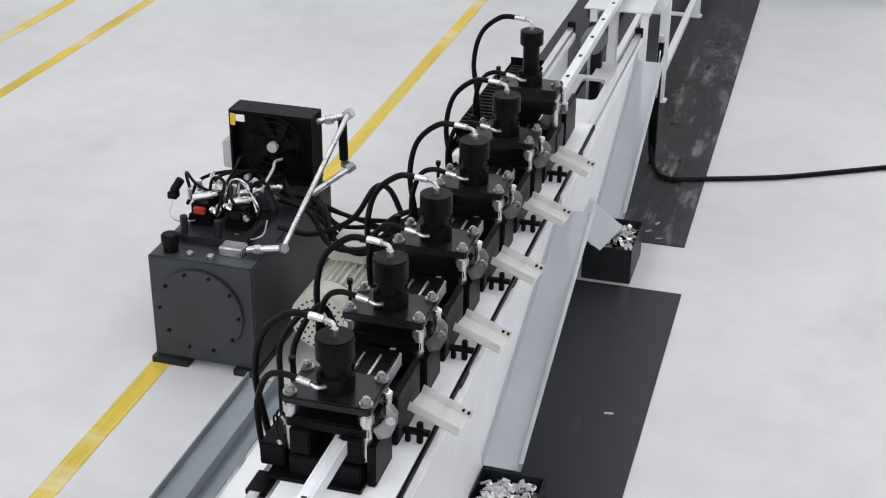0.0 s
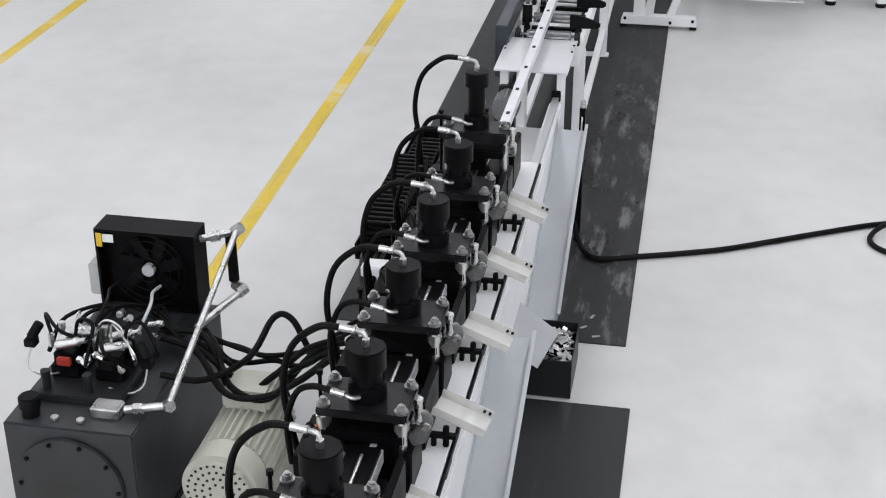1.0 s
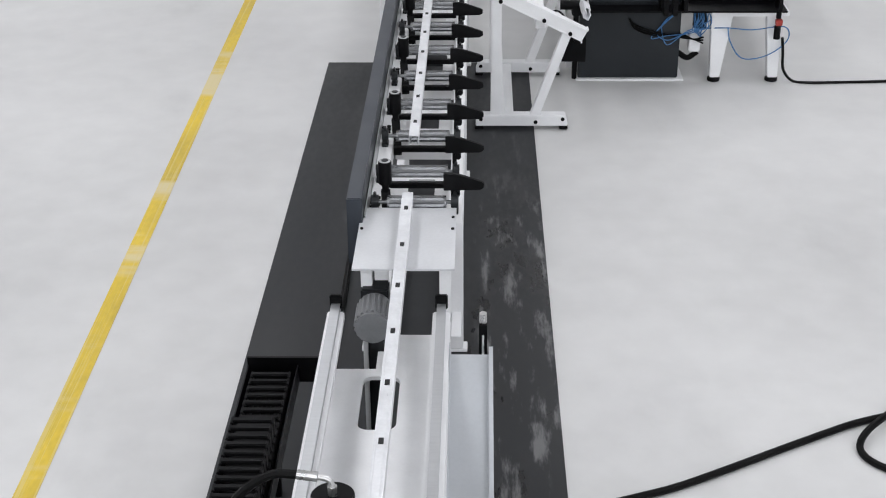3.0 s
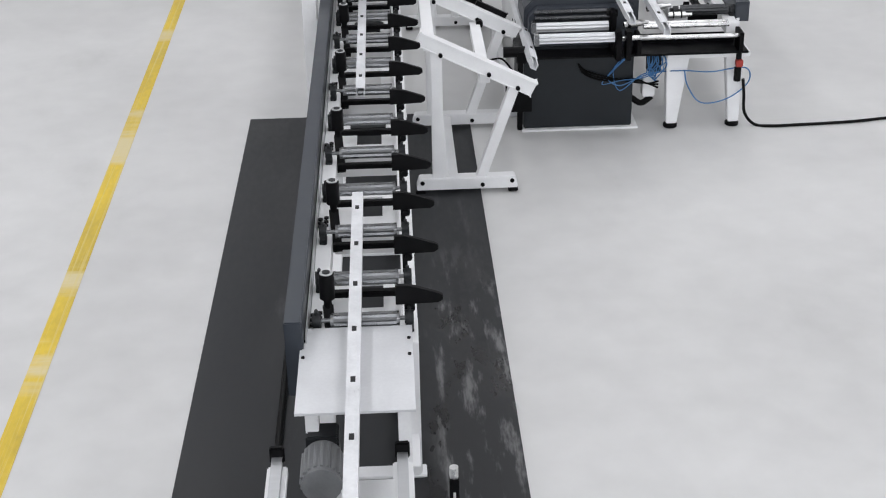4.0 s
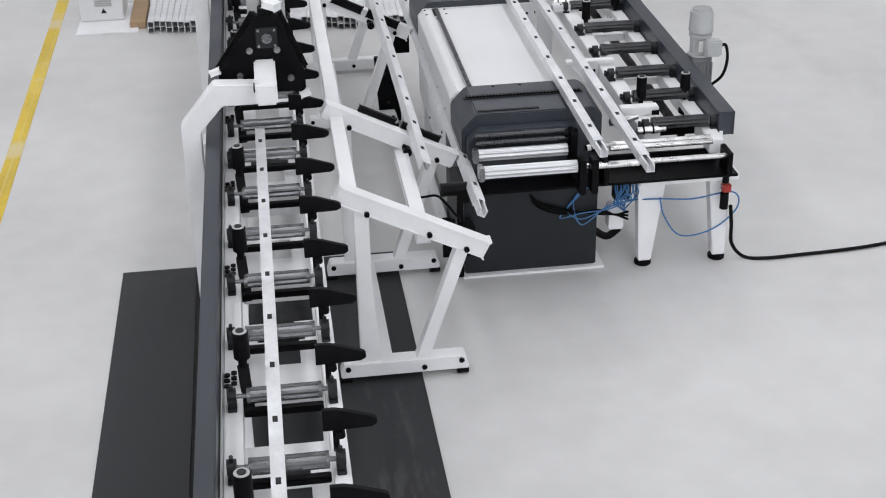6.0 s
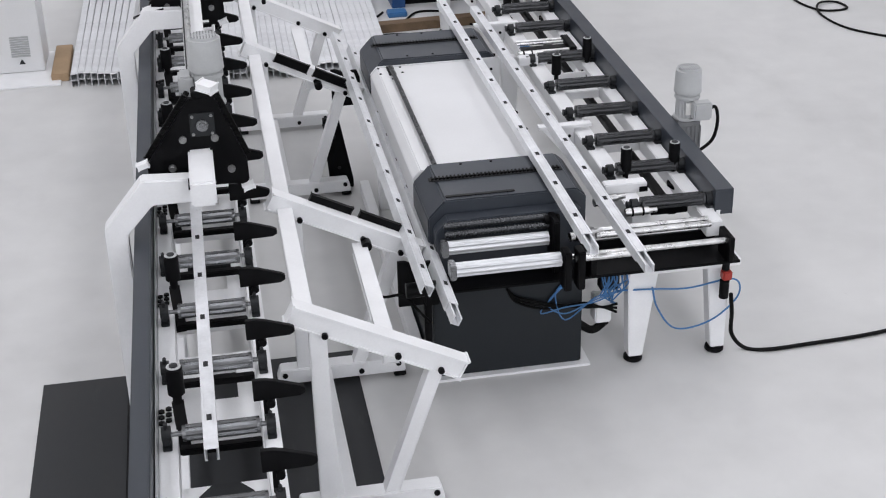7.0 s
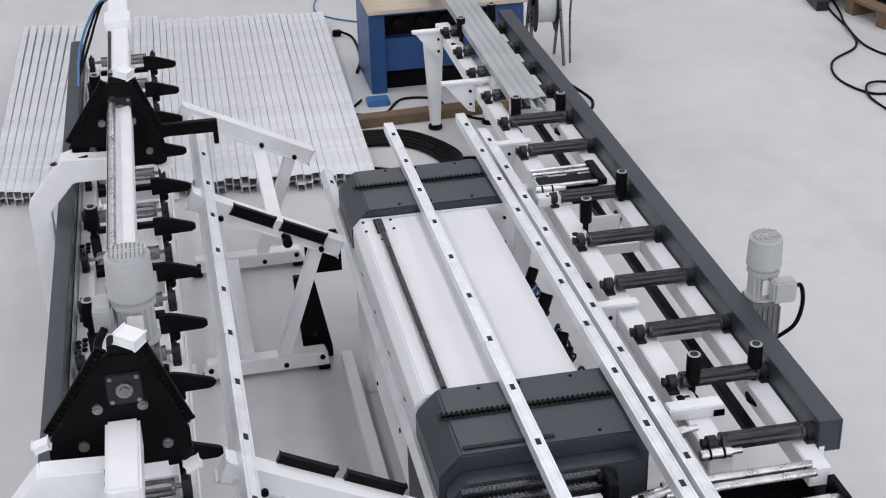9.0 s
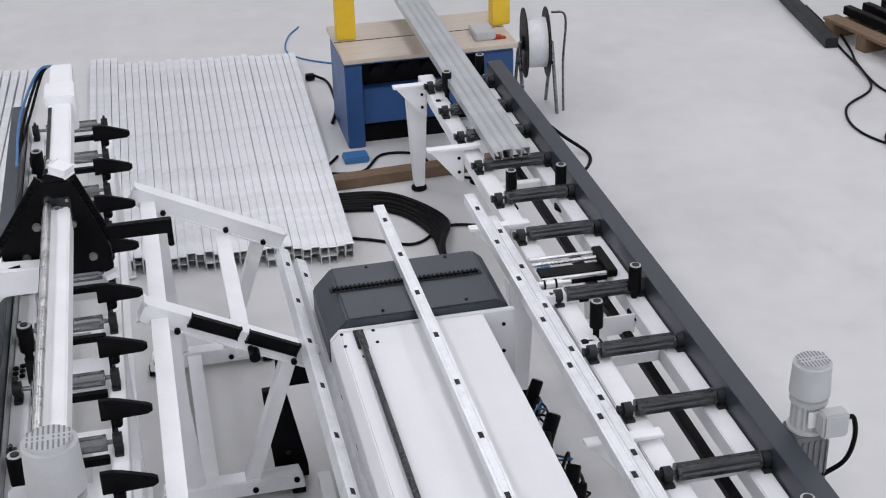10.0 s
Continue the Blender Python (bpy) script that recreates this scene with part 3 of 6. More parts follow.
    a, b = Vector((0.143, 0.265, 0.772)), Vector((0.302, 0.245, 0.722))
    d = (b - a).normalized()
    s = Vector((-d.y, d.x, 0)).normalized()
    u = d.cross(s).normalized()
    if u.z < 0:
        u = -u
    bm = B()
    for off, q0, q1 in ((0, -0.052, 0.052), (1, -0.052, -0.049), (2, 0.049, 0.052)):
        h = 0.003 if off == 0 else 0.03
        vs = [bm.verts.new(p + s * q + u * k) for p in (a, b) for q, k in ((q0, 0), (q1, 0), (q1, h), (q0, h))]
        for f in ((0, 1, 2, 3), (7, 6, 5, 4), (0, 4, 5, 1), (1, 5, 6, 2), (2, 6, 7, 3), (3, 7, 4, 0)):
            bm.faces.new([vs[i] for i in f])
    chute = part("chute", bm, M_CLEAR, t, "translucent pale slug chute")
    for q in (-0.047, 0.047):
        for k in (0.010, 0.028):
            bm = B()
            p = b - d * k + s * q + u * 0.018
            cyl(bm, p - s * 0.004, p + s * 0.004, 0.005, 8)
            part("chute_screw", bm, M_BLACK, chute)
    return t


first_press = punch_press()
PRESSES = [first_press] + [copy_thing(first_press, pose(BX, 0, 0)) for _ in range(4)] + [punch_press(True)]


def carriage():
    t = thing("punch_carriage", (BX, 0, 0), "white carriage plate on linear rails carrying the presses", "machine carriage")
    bm = B()
    box(bm, -0.125, 0.205, -3.35, -0.30, 0.683, 0.703, 0.003)
    part("plate", bm, M_WHITE, t)
    for y in (-3.2, -2.5, -1.8, -1.1, -0.62):
        for s in (-1, 1):
            bm = B()
            box(bm, s * 0.185 - 0.03, s * 0.185 + 0.03, y - 0.05, y + 0.05, 0.662, 0.682, 0.003)
            part("slide_block", bm, M_BLACK, t)
    # black strip added to paint the dark gap beside the carriage plate
    bm = B()
    box(bm, 0.207, 0.216, -3.35, -0.30, 0.681, 0.699)
    part("edge_strip", bm, M_BLACK, t, "black strip standing in for a shaded groove")
    return t


CARRIAGE = carriage()


# ---- energy chain beside the bed ----
def energy_chain():
    t = thing("energy_chain", (-0.355, -0.62, 0), "black plastic energy chain in a trough beside the bed", "cable carrier")
    bm = B()
    box(bm, -0.085, 0.085, 0.45, 1.68, 0.40, 0.405)
    box(bm, -0.09, -0.085, 0.45, 1.68, 0.40, 0.47)
    box(bm, 0.085, 0.09, 0.45, 1.68, 0.40, 0.47)
    box(bm, -0.09, 0.16, 1.68, 1.69, 0.40, 0.50)
    part("trough", bm, M_BLACK, t)
    for y in (0.55, 1.55):
        bm = B()
        box(bm, -0.02, 0.02, y - 0.02, y + 0.02, 0.0065, 0.40, 0.003)
        part("support", bm, M_BLACK, t)
    bm = B()
    box(bm, -0.005, 0.005, -0.02, 0.02, 0.0, 0.055, 0.003)
    box(bm, 0.125, 0.135, -0.02, 0.02, 0.0, 0.055, 0.003)
    box(bm, 0.0, 0.13, -0.011, 0.011, 0.045, 0.058, 0.003)
    box(bm, 0.0, 0.13, -0.011, 0.011, -0.004, 0.006, 0.003)
    link = part("chain_link", bm, M_BLACKP, t, "", pose(-0.065, 0.5, 0.42))
    for i in range(1, 26):
        again(link, t, pose(-0.065, 0.5 + 0.0445 * i, 0.42))
    for i in range(17):
        again(link, t, pose(-0.065, 0.5 + 0.0445 * i, 0.50))
    for k in range(4):
        bm = B()
        tube(bm, [(0.12 + 0.02 * k, -0.25, 0.60 - 0.02 * k), (0.02 + 0.025 * k, 0.12, 0.56), (-0.045 + 0.03 * k, 0.55, 0.452), (-0.045 + 0.03 * k, 1.5, 0.45)], 0.009, 6)
        part("hose", bm, M_RUBBER, t)


energy_chain()

# ---- hydraulic power unit ----
def power_unit():
    t = thing("hydraulic_power_unit", (-1.04, -1.38, 0), "dark grey hydraulic power unit with oil cooler and valves", "hydraulic unit")
    x0, x1, y0, y1, zt = -0.225, 0.225, -0.31, 0.58, 0.49
    bm = B()
    box(bm, x0, x1, y0, y1, 0.03, zt, 0.006)
    tank = part("tank", bm, M_TANK, t, "dark grey rectangular oil tank")
    bm = B()
    box(bm, x0 - 0.012, x1 - 0.3, y0 - 0.02, y1, 0.0, 0.029, 0.002)
    box(bm, x1 - 0.1, x1 + 0.004, y0 - 0.02, y1, 0.0, 0.029, 0.002)
    part("base", bm, M_DGREY, t)
    bm = B()
    cyl(bm, (-0.01, y0 - 0.014, 0.265), (-0.01, y0 - 0.001, 0.265), 0.19, 48, bev=0.004)
    cover = part("access_cover", bm, M_TANK, t, "round bolted access cover")
    each("cover_bolt", [(-0.01 + 0.172 * math.cos(2 * math.pi * k / 10), y0 - 0.021, 0.265 + 0.172 * math.sin(2 * math.pi * k / 10)) for k in range(10)], lambda q: cyl(q, (0, 0, 0), (0, 0.007, 0), 0.008, 6), M_BLACK, cover)
    bm = B()
    box(bm, -0.17, 0.13, -0.17, 0.20, zt + 0.001, zt + 0.03, 0.004)
    part("lid_plate", bm, M_DGREY, t)
    bm = B()
    cyl(bm, (-0.15, -0.25, zt), (-0.15, -0.25, zt + 0.03), 0.03, 18)
    cyl(bm, (-0.15, -0.25, zt + 0.03), (-0.15, -0.25, zt + 0.075), 0.036, 18, bev=0.005)
    part("filler_cap", bm, M_BLACKP, t)
    for x in (-0.06, 0.03):
        bm = B()
        cyl(bm, (x, -0.265, zt), (x, -0.265, zt + 0.016), 0.014, 14, bev=0.003)
        part("plug", bm, M_CHROME, t)
    # oil cooler on the tank top
    bm = B()
    cx0, cx1, cy0, cy1, cz0, cz1 = -0.205, 0.18, 0.48, 0.605, 0.50, 0.82
    box(bm, cx0, cx1, cy0, cy1, cz1 - 0.01, cz1)
    box(bm, cx0, cx1, cy0, cy1, cz0, cz0 + 0.01)
    box(bm, cx0, cx0 + 0.01, cy0, cy1, cz0 + 0.01, cz1 - 0.01)
    box(bm, cx1 - 0.01, cx1, cy0, cy1, cz0 + 0.01, cz1 - 0.01)
    box(bm, cx0 + 0.01, cx1 - 0.01, cy0 + 0.06, cy1 - 0.01, cz0 + 0.01, cz1 - 0.01)
    housing = part("cooler_housing", bm, M_BLACK, t, "black sheet-metal oil cooler box")
    fx, fz = -0.01, 0.66
    for k in range(7):
        bm = B()
        a = 2 * math.pi * k / 7
        beam(bm, (fx + 0.03 * math.cos(a), cy0 + 0.035, fz + 0.03 * math.sin(a)), (fx + 0.125 * math.cos(a + 0.25), cy0 + 0.035, fz + 0.125 * math.sin(a + 0.25)), 0.045, 0.004, 0, up=(0.3, 1, 0))
        part("fan_blade", bm, M_BLACKP, housing)
    bm = B()
    for r in (0.05, 0.085, 0.12, 0.145):
        tube(bm, [(fx + r * math.cos(2 * math.pi * k / 24), cy0 + 0.01, fz + r * math.sin(2 * math.pi * k / 24)) for k in range(25)], 0.0022, 5, smooth=False)
    for k in range(4):
        a = math.pi / 4 + k * math.pi / 2
        cyl(bm, (fx, cy0 + 0.01, fz), (fx + 0.15 * math.cos(a), cy0 + 0.01, fz + 0.15 * math.sin(a)), 0.0025, 6)
    part("fan_guard", bm, M_BLACK, housing)
    bm = B()
    cyl(bm, (fx, cy0 + 0.002, fz), (fx, cy0 + 0.03, fz), 0.024, 20, bev=0.003)
    part("fan_hub", bm, M_MOTOR, housing, "pale grey fan hub")
    bm = B()
    box(bm, cx0 + 0.008, cx0 + 0.03, cy0 - 0.0035, cy0 - 0.001, cz1 - 0.07, cz1 - 0.015)
    part("warning_sticker", bm, M_YELLOWP, housing)
    bm = B()
    box(bm, cx0 + 0.033, cx0 + 0.075, cy0 - 0.0035, cy0 - 0.001, cz1 - 0.05, cz1 - 0.018)
    part("sticker", bm, M_LABEL, housing)
    bm = B()
    box(bm, cx0 - 0.05, cx0 - 0.002, cy0 + 0.02, cy1, 0.53, 0.66, 0.006)
    part("fan_motor_box", bm, M_MOTOR, t)
    bm = B()
    box(bm, -0.20, -0.14, 0.32, 0.48, 0.40, 0.499, 0.004)
    part("cooler_bracket", bm, M_DGREY, t)
    bm = B()
    box(bm, 0.12, 0.18, 0.32, 0.60, 0.40, 0.499, 0.004)
    part("cooler_bracket", bm, M_DGREY, t)
    # return pipe in bright steel
    bm = B()
    pt, pb = (0.335, 0.52, 0.845), (0.305, -0.18, 0.535)
    cyl(bm, pt, pb, 0.0115, 14)
    part("pipe", bm, M_CHROME, t, "straight bright steel return pipe")
    bm = B()
    cyl(bm, (0.19, 0.53, 0.79), (0.335, 0.525, 0.838), 0.014, 10)
    elbow = part("elbow", bm, M_CHROME, t, "bright pipe elbow")
    for p, q in (((0.23, 0.53, 0.80), (0.26, 0.53, 0.81)), ((0.32, 0.525, 0.83), (0.35, 0.525, 0.855))):
        bm = B()
        cyl(bm, p, q, 0.022, 6)
        part("union_nut", bm, M_CHROME, elbow)
    bm = B()
    cyl(bm, (0.305, -0.18, 0.535), (0.16, -0.20, 0.515), 0.014, 10)
    elbow = part("elbow", bm, M_CHROME, t, "bright pipe elbow")
    for p, q, w in (((0.29, -0.165, 0.525), (0.32, -0.20, 0.545), 0.021), ((0.19, -0.195, 0.519), (0.22, -0.193, 0.522), 0.02)):
        bm = B()
        cyl(bm, p, q, w, 6)
        part("union_nut", bm, M_CHROME, elbow)
    bm = B()
    box(bm, 0.05, 0.15, -0.235, -0.165, zt, zt + 0.04, 0.006)
    part("pipe_fitting", bm, M_CHROME, t)
    bm = B()
    cyl(bm, (0.30, 0.54, 0.81), (0.30, 0.55, 0.62), 0.02, 12)
    part("cooler_hose", bm, M_RUBBER, t)
    bm = B()
    cyl(bm, (0.30, 0.55, 0.60), (0.345, 0.52, 0.60), 0.02, 8)
    cyl(bm, (0.345, 0.52, 0.60), (0.22, 0.33, 0.53), 0.014, 12)
    cyl(bm, (0.33, 0.50, 0.592), (0.35, 0.53, 0.604), 0.022, 6)
    part("pipe", bm, M_CHROME, t)
    # two valve stacks with solenoids
    for i, vx in enumerate((-0.11, 0.05)):
        bm = B()
        box(bm, vx - 0.05, vx + 0.05, -0.06, 0.12, zt + 0.031, zt + 0.075, 0.004)
        box(bm, vx - 0.04, vx + 0.04, -0.05, 0.0, zt + 0.075, zt + 0.12, 0.004)
        box(bm, vx - 0.04, vx + 0.04, 0.03, 0.09, zt + 0.075, zt + 0.12, 0.004)
        block = part("valve_block", bm, M_BLACK, t)
        for y in (-0.025, 0.06):
            bm = B()
            cyl(bm, (vx - 0.035, y, zt + 0.135), (vx + 0.05, y, zt + 0.16), 0.017, 14, bev=0.003)
            cyl(bm, (vx + 0.05, y, zt + 0.16), (vx + 0.075, y, zt + 0.168), 0.011, 10)
            cyl(bm, (vx - 0.06, y + 0.02, zt + 0.12), (vx - 0.06, y + 0.02, zt + 0.165), 0.012, 10)
            part("solenoid", bm, M_CHROME, block, "bright cylindrical solenoid")
        bm = B()
        box(bm, vx - 0.02, vx + 0.03, -0.075, -0.055, zt + 0.085, zt + 0.115, 0.004)
        part("connector", bm, M_RED if i == 0 else M_BLACKP, block, "red cable connector" if i == 0 else "")
        bm = B()
        tube(bm, [(vx + 0.07, 0.06, zt + 0.17), (vx + 0.08, 0.16, zt + 0.22), (vx + 0.04, 0.28, zt + 0.20), (vx + 0.02, 0.40, zt + 0.16)], 0.006, 6)
        part("cable", bm, M_BLACKP if i == 0 else M_MOTOR, t)
    for p, d in (((-0.25, 0.0, zt + 0.14), 1), ((0.18, -0.03, zt + 0.12), -1)):
        bm = B()
        cyl(bm, p, (p[0] + 0.03 * d, p[1] + 0.02, p[2] + 0.05), 0.018, 12, bev=0.003)
        box(bm, p[0] - 0.02, p[0] + 0.02, p[1] - 0.02, p[1] + 0.02, p[2] - 0.03, p[2], 0.003)
        part("pressure_switch", bm, M_BLACKP, t)
        bm = B()
        tube(bm, [(p[0], p[1], p[2] - 0.03), (p[0] - 0.01, p[1] - 0.03, p[2] - 0.09), (p[0] + 0.05 * d, p[1] - 0.07, p[2] - 0.10), (p[0] + 0.12 * d, p[1] - 0.06, p[2] - 0.09)], 0.0035, 6)
        part("capillary", bm, M_CHROME, t)
    for x in (-0.145, 0.005):
        bm = B()
        cyl(bm, (x, -0.13, zt + 0.03), (x, -0.13, zt + 0.10), 0.016, 14)
        part("gauge_port", bm, M_DGREY, t)
    # small bright fittings and capillaries among the valves
    rng = random.Random(12)
    for k in range(22):
        x, y, z = rng.uniform(-0.19, 0.13), rng.uniform(-0.12, 0.20), zt + rng.uniform(0.07, 0.17)
        a = rng.uniform(0, 6.28)
        d = Vector((math.cos(a), math.sin(a), rng.uniform(-0.2, 0.7))).normalized() * rng.uniform(0.03, 0.06)
        p = Vector((x, y, z))
        bm = B()
        cyl(bm, p - d * 0.5, p + d * 0.5, rng.uniform(0.006, 0.011), 8)
        bolt_on = part("hose_coupling", bm, M_CHROME, t, "small bright hose coupling")
        bm = B()
        cyl(bm, p + d * 0.1, p + d * 0.35, 0.0135, 6)
        part("union_nut", bm, M_CHROME, bolt_on)
    for k in range(7):
        x, y = -0.18 + 0.045 * k, rng.uniform(-0.05, 0.15)
        bm = B()
        tube(bm, [(x, y, zt + 0.12), (x + rng.uniform(-0.05, 0.08), y + 0.04, zt + 0.20), (x + rng.uniform(0.02, 0.14), y + rng.uniform(-0.12, 0.10), zt + 0.19), (x + rng.uniform(0.05, 0.18), y + rng.uniform(-0.1, 0.1), zt + 0.10)], 0.004 if k % 2 else 0.007, 6)
        part("capillary" if k % 2 else "cable", bm, M_CHROME if k % 2 else M_RUBBER, t)
    # loose cables over the lid
    for k in range(4):
        bm = B()
        tube(bm, [(-0.2 + 0.06 * k, 0.02 + 0.03 * (k % 2), zt + 0.08), (-0.19 + 0.08 * k, 0.16, zt + 0.14 + 0.02 * (k % 3)), (-0.05 + 0.05 * k, 0.30, zt + 0.13), (0.12, 0.25 + 0.02 * k, zt + 0.10), (0.2, 0.22, zt + 0.05)], 0.008, 6)
        part("cable", bm, M_RUBBER, t)
    # hose bundle to the bed
    for k in range(5):
        bm = B()
        tube(bm, ([(0.12, 0.20 + 0.02 * k, zt + 0.07), (0.28, 0.16 + 0.05 * k, zt + 0.05 - 0.03 * (k % 2)), (0.42, 0.04 + 0.05 * ((k * 3) % 4), zt - 0.03 - 0.04 * (k % 3)), (0.56, 0.02 + 0.07 * ((k * 3) % 4), zt - 0.02 - 0.05 * (k % 2)), (0.66, 0.10 + 0.06 * k, zt + 0.03 * (k % 3)), (0.76, 0.22 + 0.07 * k, zt + 0.04)],
                  [(0.20, 0.02, zt + 0.03), (0.34, 0.06, zt + 0.0), (0.46, 0.20, zt + 0.02), (0.52, 0.32, zt + 0.12), (0.58, 0.34, zt + 0.11), (0.64, 0.33, zt + 0.0)])[k == 4], 0.012, 8)
        part("hose", bm, M_RUBBER, t)


power_unit()


def loose_hose(pts, label):
    bm = B()
    tube(bm, pts, 0.010, 8)
    return solid("hydraulic_hose", bm, M_RUBBER, label, "hose", "hoses between unit and bed")


for k in range(4):
    loose_hose([(-0.80, -1.10 + 0.03 * k, 0.505), (-0.68, -1.14 + 0.05 * ((k * 3) % 4), 0.46 - 0.03 * (k % 2)), (-0.54, -1.16 + 0.05 * k, 0.36 + 0.04 * ((k * 3) % 4)), (-0.42, -1.12 + 0.05 * ((k * 3) % 4), 0.40 + 0.03 * (k % 2)), (-0.31, -1.02 + 0.07 * k, 0.46), (-0.27, -0.95 + 0.08 * k, 0.42)], "black hydraulic hose slung from the unit to the bed")


MOTOR_X, MOTOR_Y = -0.565, -1.35


def drive_motor():
    t = thing("drive_motor", (MOTOR_X, MOTOR_Y, 0), "beige ribbed electric motor lying beside the bed", "electric motor")
    bm = B()
    fluted(bm, (0, -0.16, 0.25), (0, 0.24, 0.25), 0.131, 30, 0.016, 0.02)
    part("body", bm, M_BEIGE, t)
    bm = B()
    cyl(bm, (0, -0.27, 0.25), (0, -0.13, 0.25), 0.133, 36, bev=0.02)
    cover = part("fan_cover", bm, M_BEIGE, t)
    # dark discs on the solid cover, coloured as the shade in vent holes
    bm = B()
    for r in (0.03, 0.055, 0.08, 0.105):
        for k in range(int(r * 260)):
            a = 2 * math.pi * k / int(r * 260)
            cyl(bm, (r * math.cos(a), -0.2725, 0.25 + r * math.sin(a)), (r * math.cos(a), -0.270, 0.25 + r * math.sin(a)), 0.005, 8)
    tagged(part("vent_hole_shade", bm, M_DARK, cover), kind="stuff")
    bm = B()
    box(bm, -0.085, 0.085, 0.05, 0.21, 0.36, 0.44, 0.012)
    part("terminal_box", bm, M_BEIGE, t)
    bm = B()
    box(bm, -0.12, -0.07, -0.05, 0.2, 0.0, 0.16, 0.005)
    part("foot", bm, M_BEIGE, t)
    bm = B()
    box(bm, 0.07, 0.12, -0.05, 0.2, 0.0, 0.16, 0.005)
    part("foot", bm, M_BEIGE, t)
    bm = B()
    cyl(bm, (0, 0.24, 0.25), (0, 0.31, 0.25), 0.09, 28)
    cyl(bm, (0, 0.31, 0.25), (0, 0.42, 0.25), 0.05, 20)
    part("gearbox", bm, M_BLACK, t)


drive_motor()


def junction_box():
    t = thing("junction_box", (-0.25, -0.62, 0), "white junction box with black cable glands on a post", "junction box")
    bm = B()
    box(bm, -0.05, 0.05, -0.04, 0.04, 0.56, 0.63, 0.006)
    part("housing", bm, M_WHITE, t)
    bm = B()
    for x in (-0.03, 0.0, 0.03):
        cyl(bm, (x, -0.05, 0.585), (x, -0.04, 0.585), 0.012, 10)
        tube(bm, [(x, -0.05, 0.585), (x, -0.085, 0.575), (x, -0.09, 0.53), (x, -0.085, 0.47)], 0.006, 6)
    part("cable_gland", bm, M_BLACKP, t)
    bm = B()
    box(bm, -0.015, 0.015, -0.015, 0.015, 0.0065, 0.559, 0.002)
    part("post", bm, M_GREY, t)


junction_box()


# infeed channel before the power unit and second support beam
def infeed_channel():
    t = thing("infeed_channel", (-0.52, -3.0, 0), "galvanised sheet channel leading along the bed", "sheet channel")
    bm = B()
    box(bm, -0.09, 0.09, -1.6, 0.78, 0.345, 0.35)
    box(bm, -0.09, -0.085, -1.6, 0.78, 0.35, 0.375)
    box(bm, 0.03, 0.036, -1.6, 0.78, 0.35, 0.40)
    part("channel", bm, M_STEEL, t)
    bm = B()
    box(bm, 0.095, 0.33, -1.6, 0.70, 0.28, 0.34, 0.004)
    part("beam", bm, M_WHITE, t)
    for y in (-1.5, 0.5):
        bm = B()
        box(bm, -0.05, 0.0, y - 0.03, y + 0.03, 0.0, 0.344, 0.003)
        box(bm, 0.15, 0.25, y - 0.03, y + 0.03, 0.0, 0.279, 0.003)
        part("leg", bm, M_WHITE, t)


infeed_channel()


def valve_stub():
    t = thing("hose_manifold", (-0.24, -2.72, 0), "bright hose couplings rising from a manifold block", "manifold")
    bm = B()
    box(bm, -0.04, 0.04, -0.03, 0.03, 0.341, 0.40, 0.004)
    part("block", bm, M_CHROME, t)
    for i, x in enumerate((-0.025, 0.02)):
        bm = B()
        cyl(bm, (x, 0, 0.40), (x, 0, 0.46), 0.012, 8)
        cyl(bm, (x, 0, 0.46), (x, 0, 0.53), 0.009, 10)
        part("coupling", bm, M_CHROME, t)
        bm = B()
        tube(bm, [(x, 0, 0.53), (x - 0.01, 0.02, 0.68), (x - 0.02, 0.06, 0.80), (x + 0.05, 0.10, 0.90 + 0.03 * i), (x + 0.10, 0.12, 0.84), (x + 0.13, 0.16, 0.72)], 0.010, 8)
        part("hose", bm, M_RUBBER, t)


valve_stub()

# ---- roller conveyor of the line ----
RP, RY0 = 0.3715, 1.745
CX0, CX1 = -0.05, 0.30
ROLL_YS = [1.745] + [2.0365 + 0.3715 * k for k in range(9)] + [5.36 + 0.3735 * k for k in range(11)]
FIN_YS = [1.775 + 0.3655 * k for k in range(10)] + [5.42 + 0.376 * k for k in range(10)]
ROLL_Z = 0.785


def spin_roller(length, r, flutes=12):
    """A roller along +x with lengthwise flutes, smooth end rings and a thin axle."""
    bm = B()
    n = flutes * 2
    prof = [(0, 0.006, 0), (0.002, r, 0), (0.012, r, 0), (0.012, r, 1), (length - 0.012, r, 1), (length - 0.012, r, 0), (length - 0.002, r, 0), (length, 0.006, 0)]
    rings = []
    for x, rad, cut in prof:
        rings.append([bm.verts.new((x, (rad - 0.0045 * cut * (k % 2)) * math.cos(2 * math.pi * k / n), (rad - 0.0045 * cut * (k % 2)) * math.sin(2 * math.pi * k / n))) for k in range(n)])
    for a, b in zip(rings, rings[1:]):
        for k in range(n):
            bm.faces.new((a[k], a[(k + 1) % n], b[(k + 1) % n], b[k]))
    bm.faces.new(rings[0])
    bm.faces.new(rings[-1])
    cyl(bm, (-0.05, 0, 0), (length + 0.045, 0, 0), 0.0075, 10)
    return bm


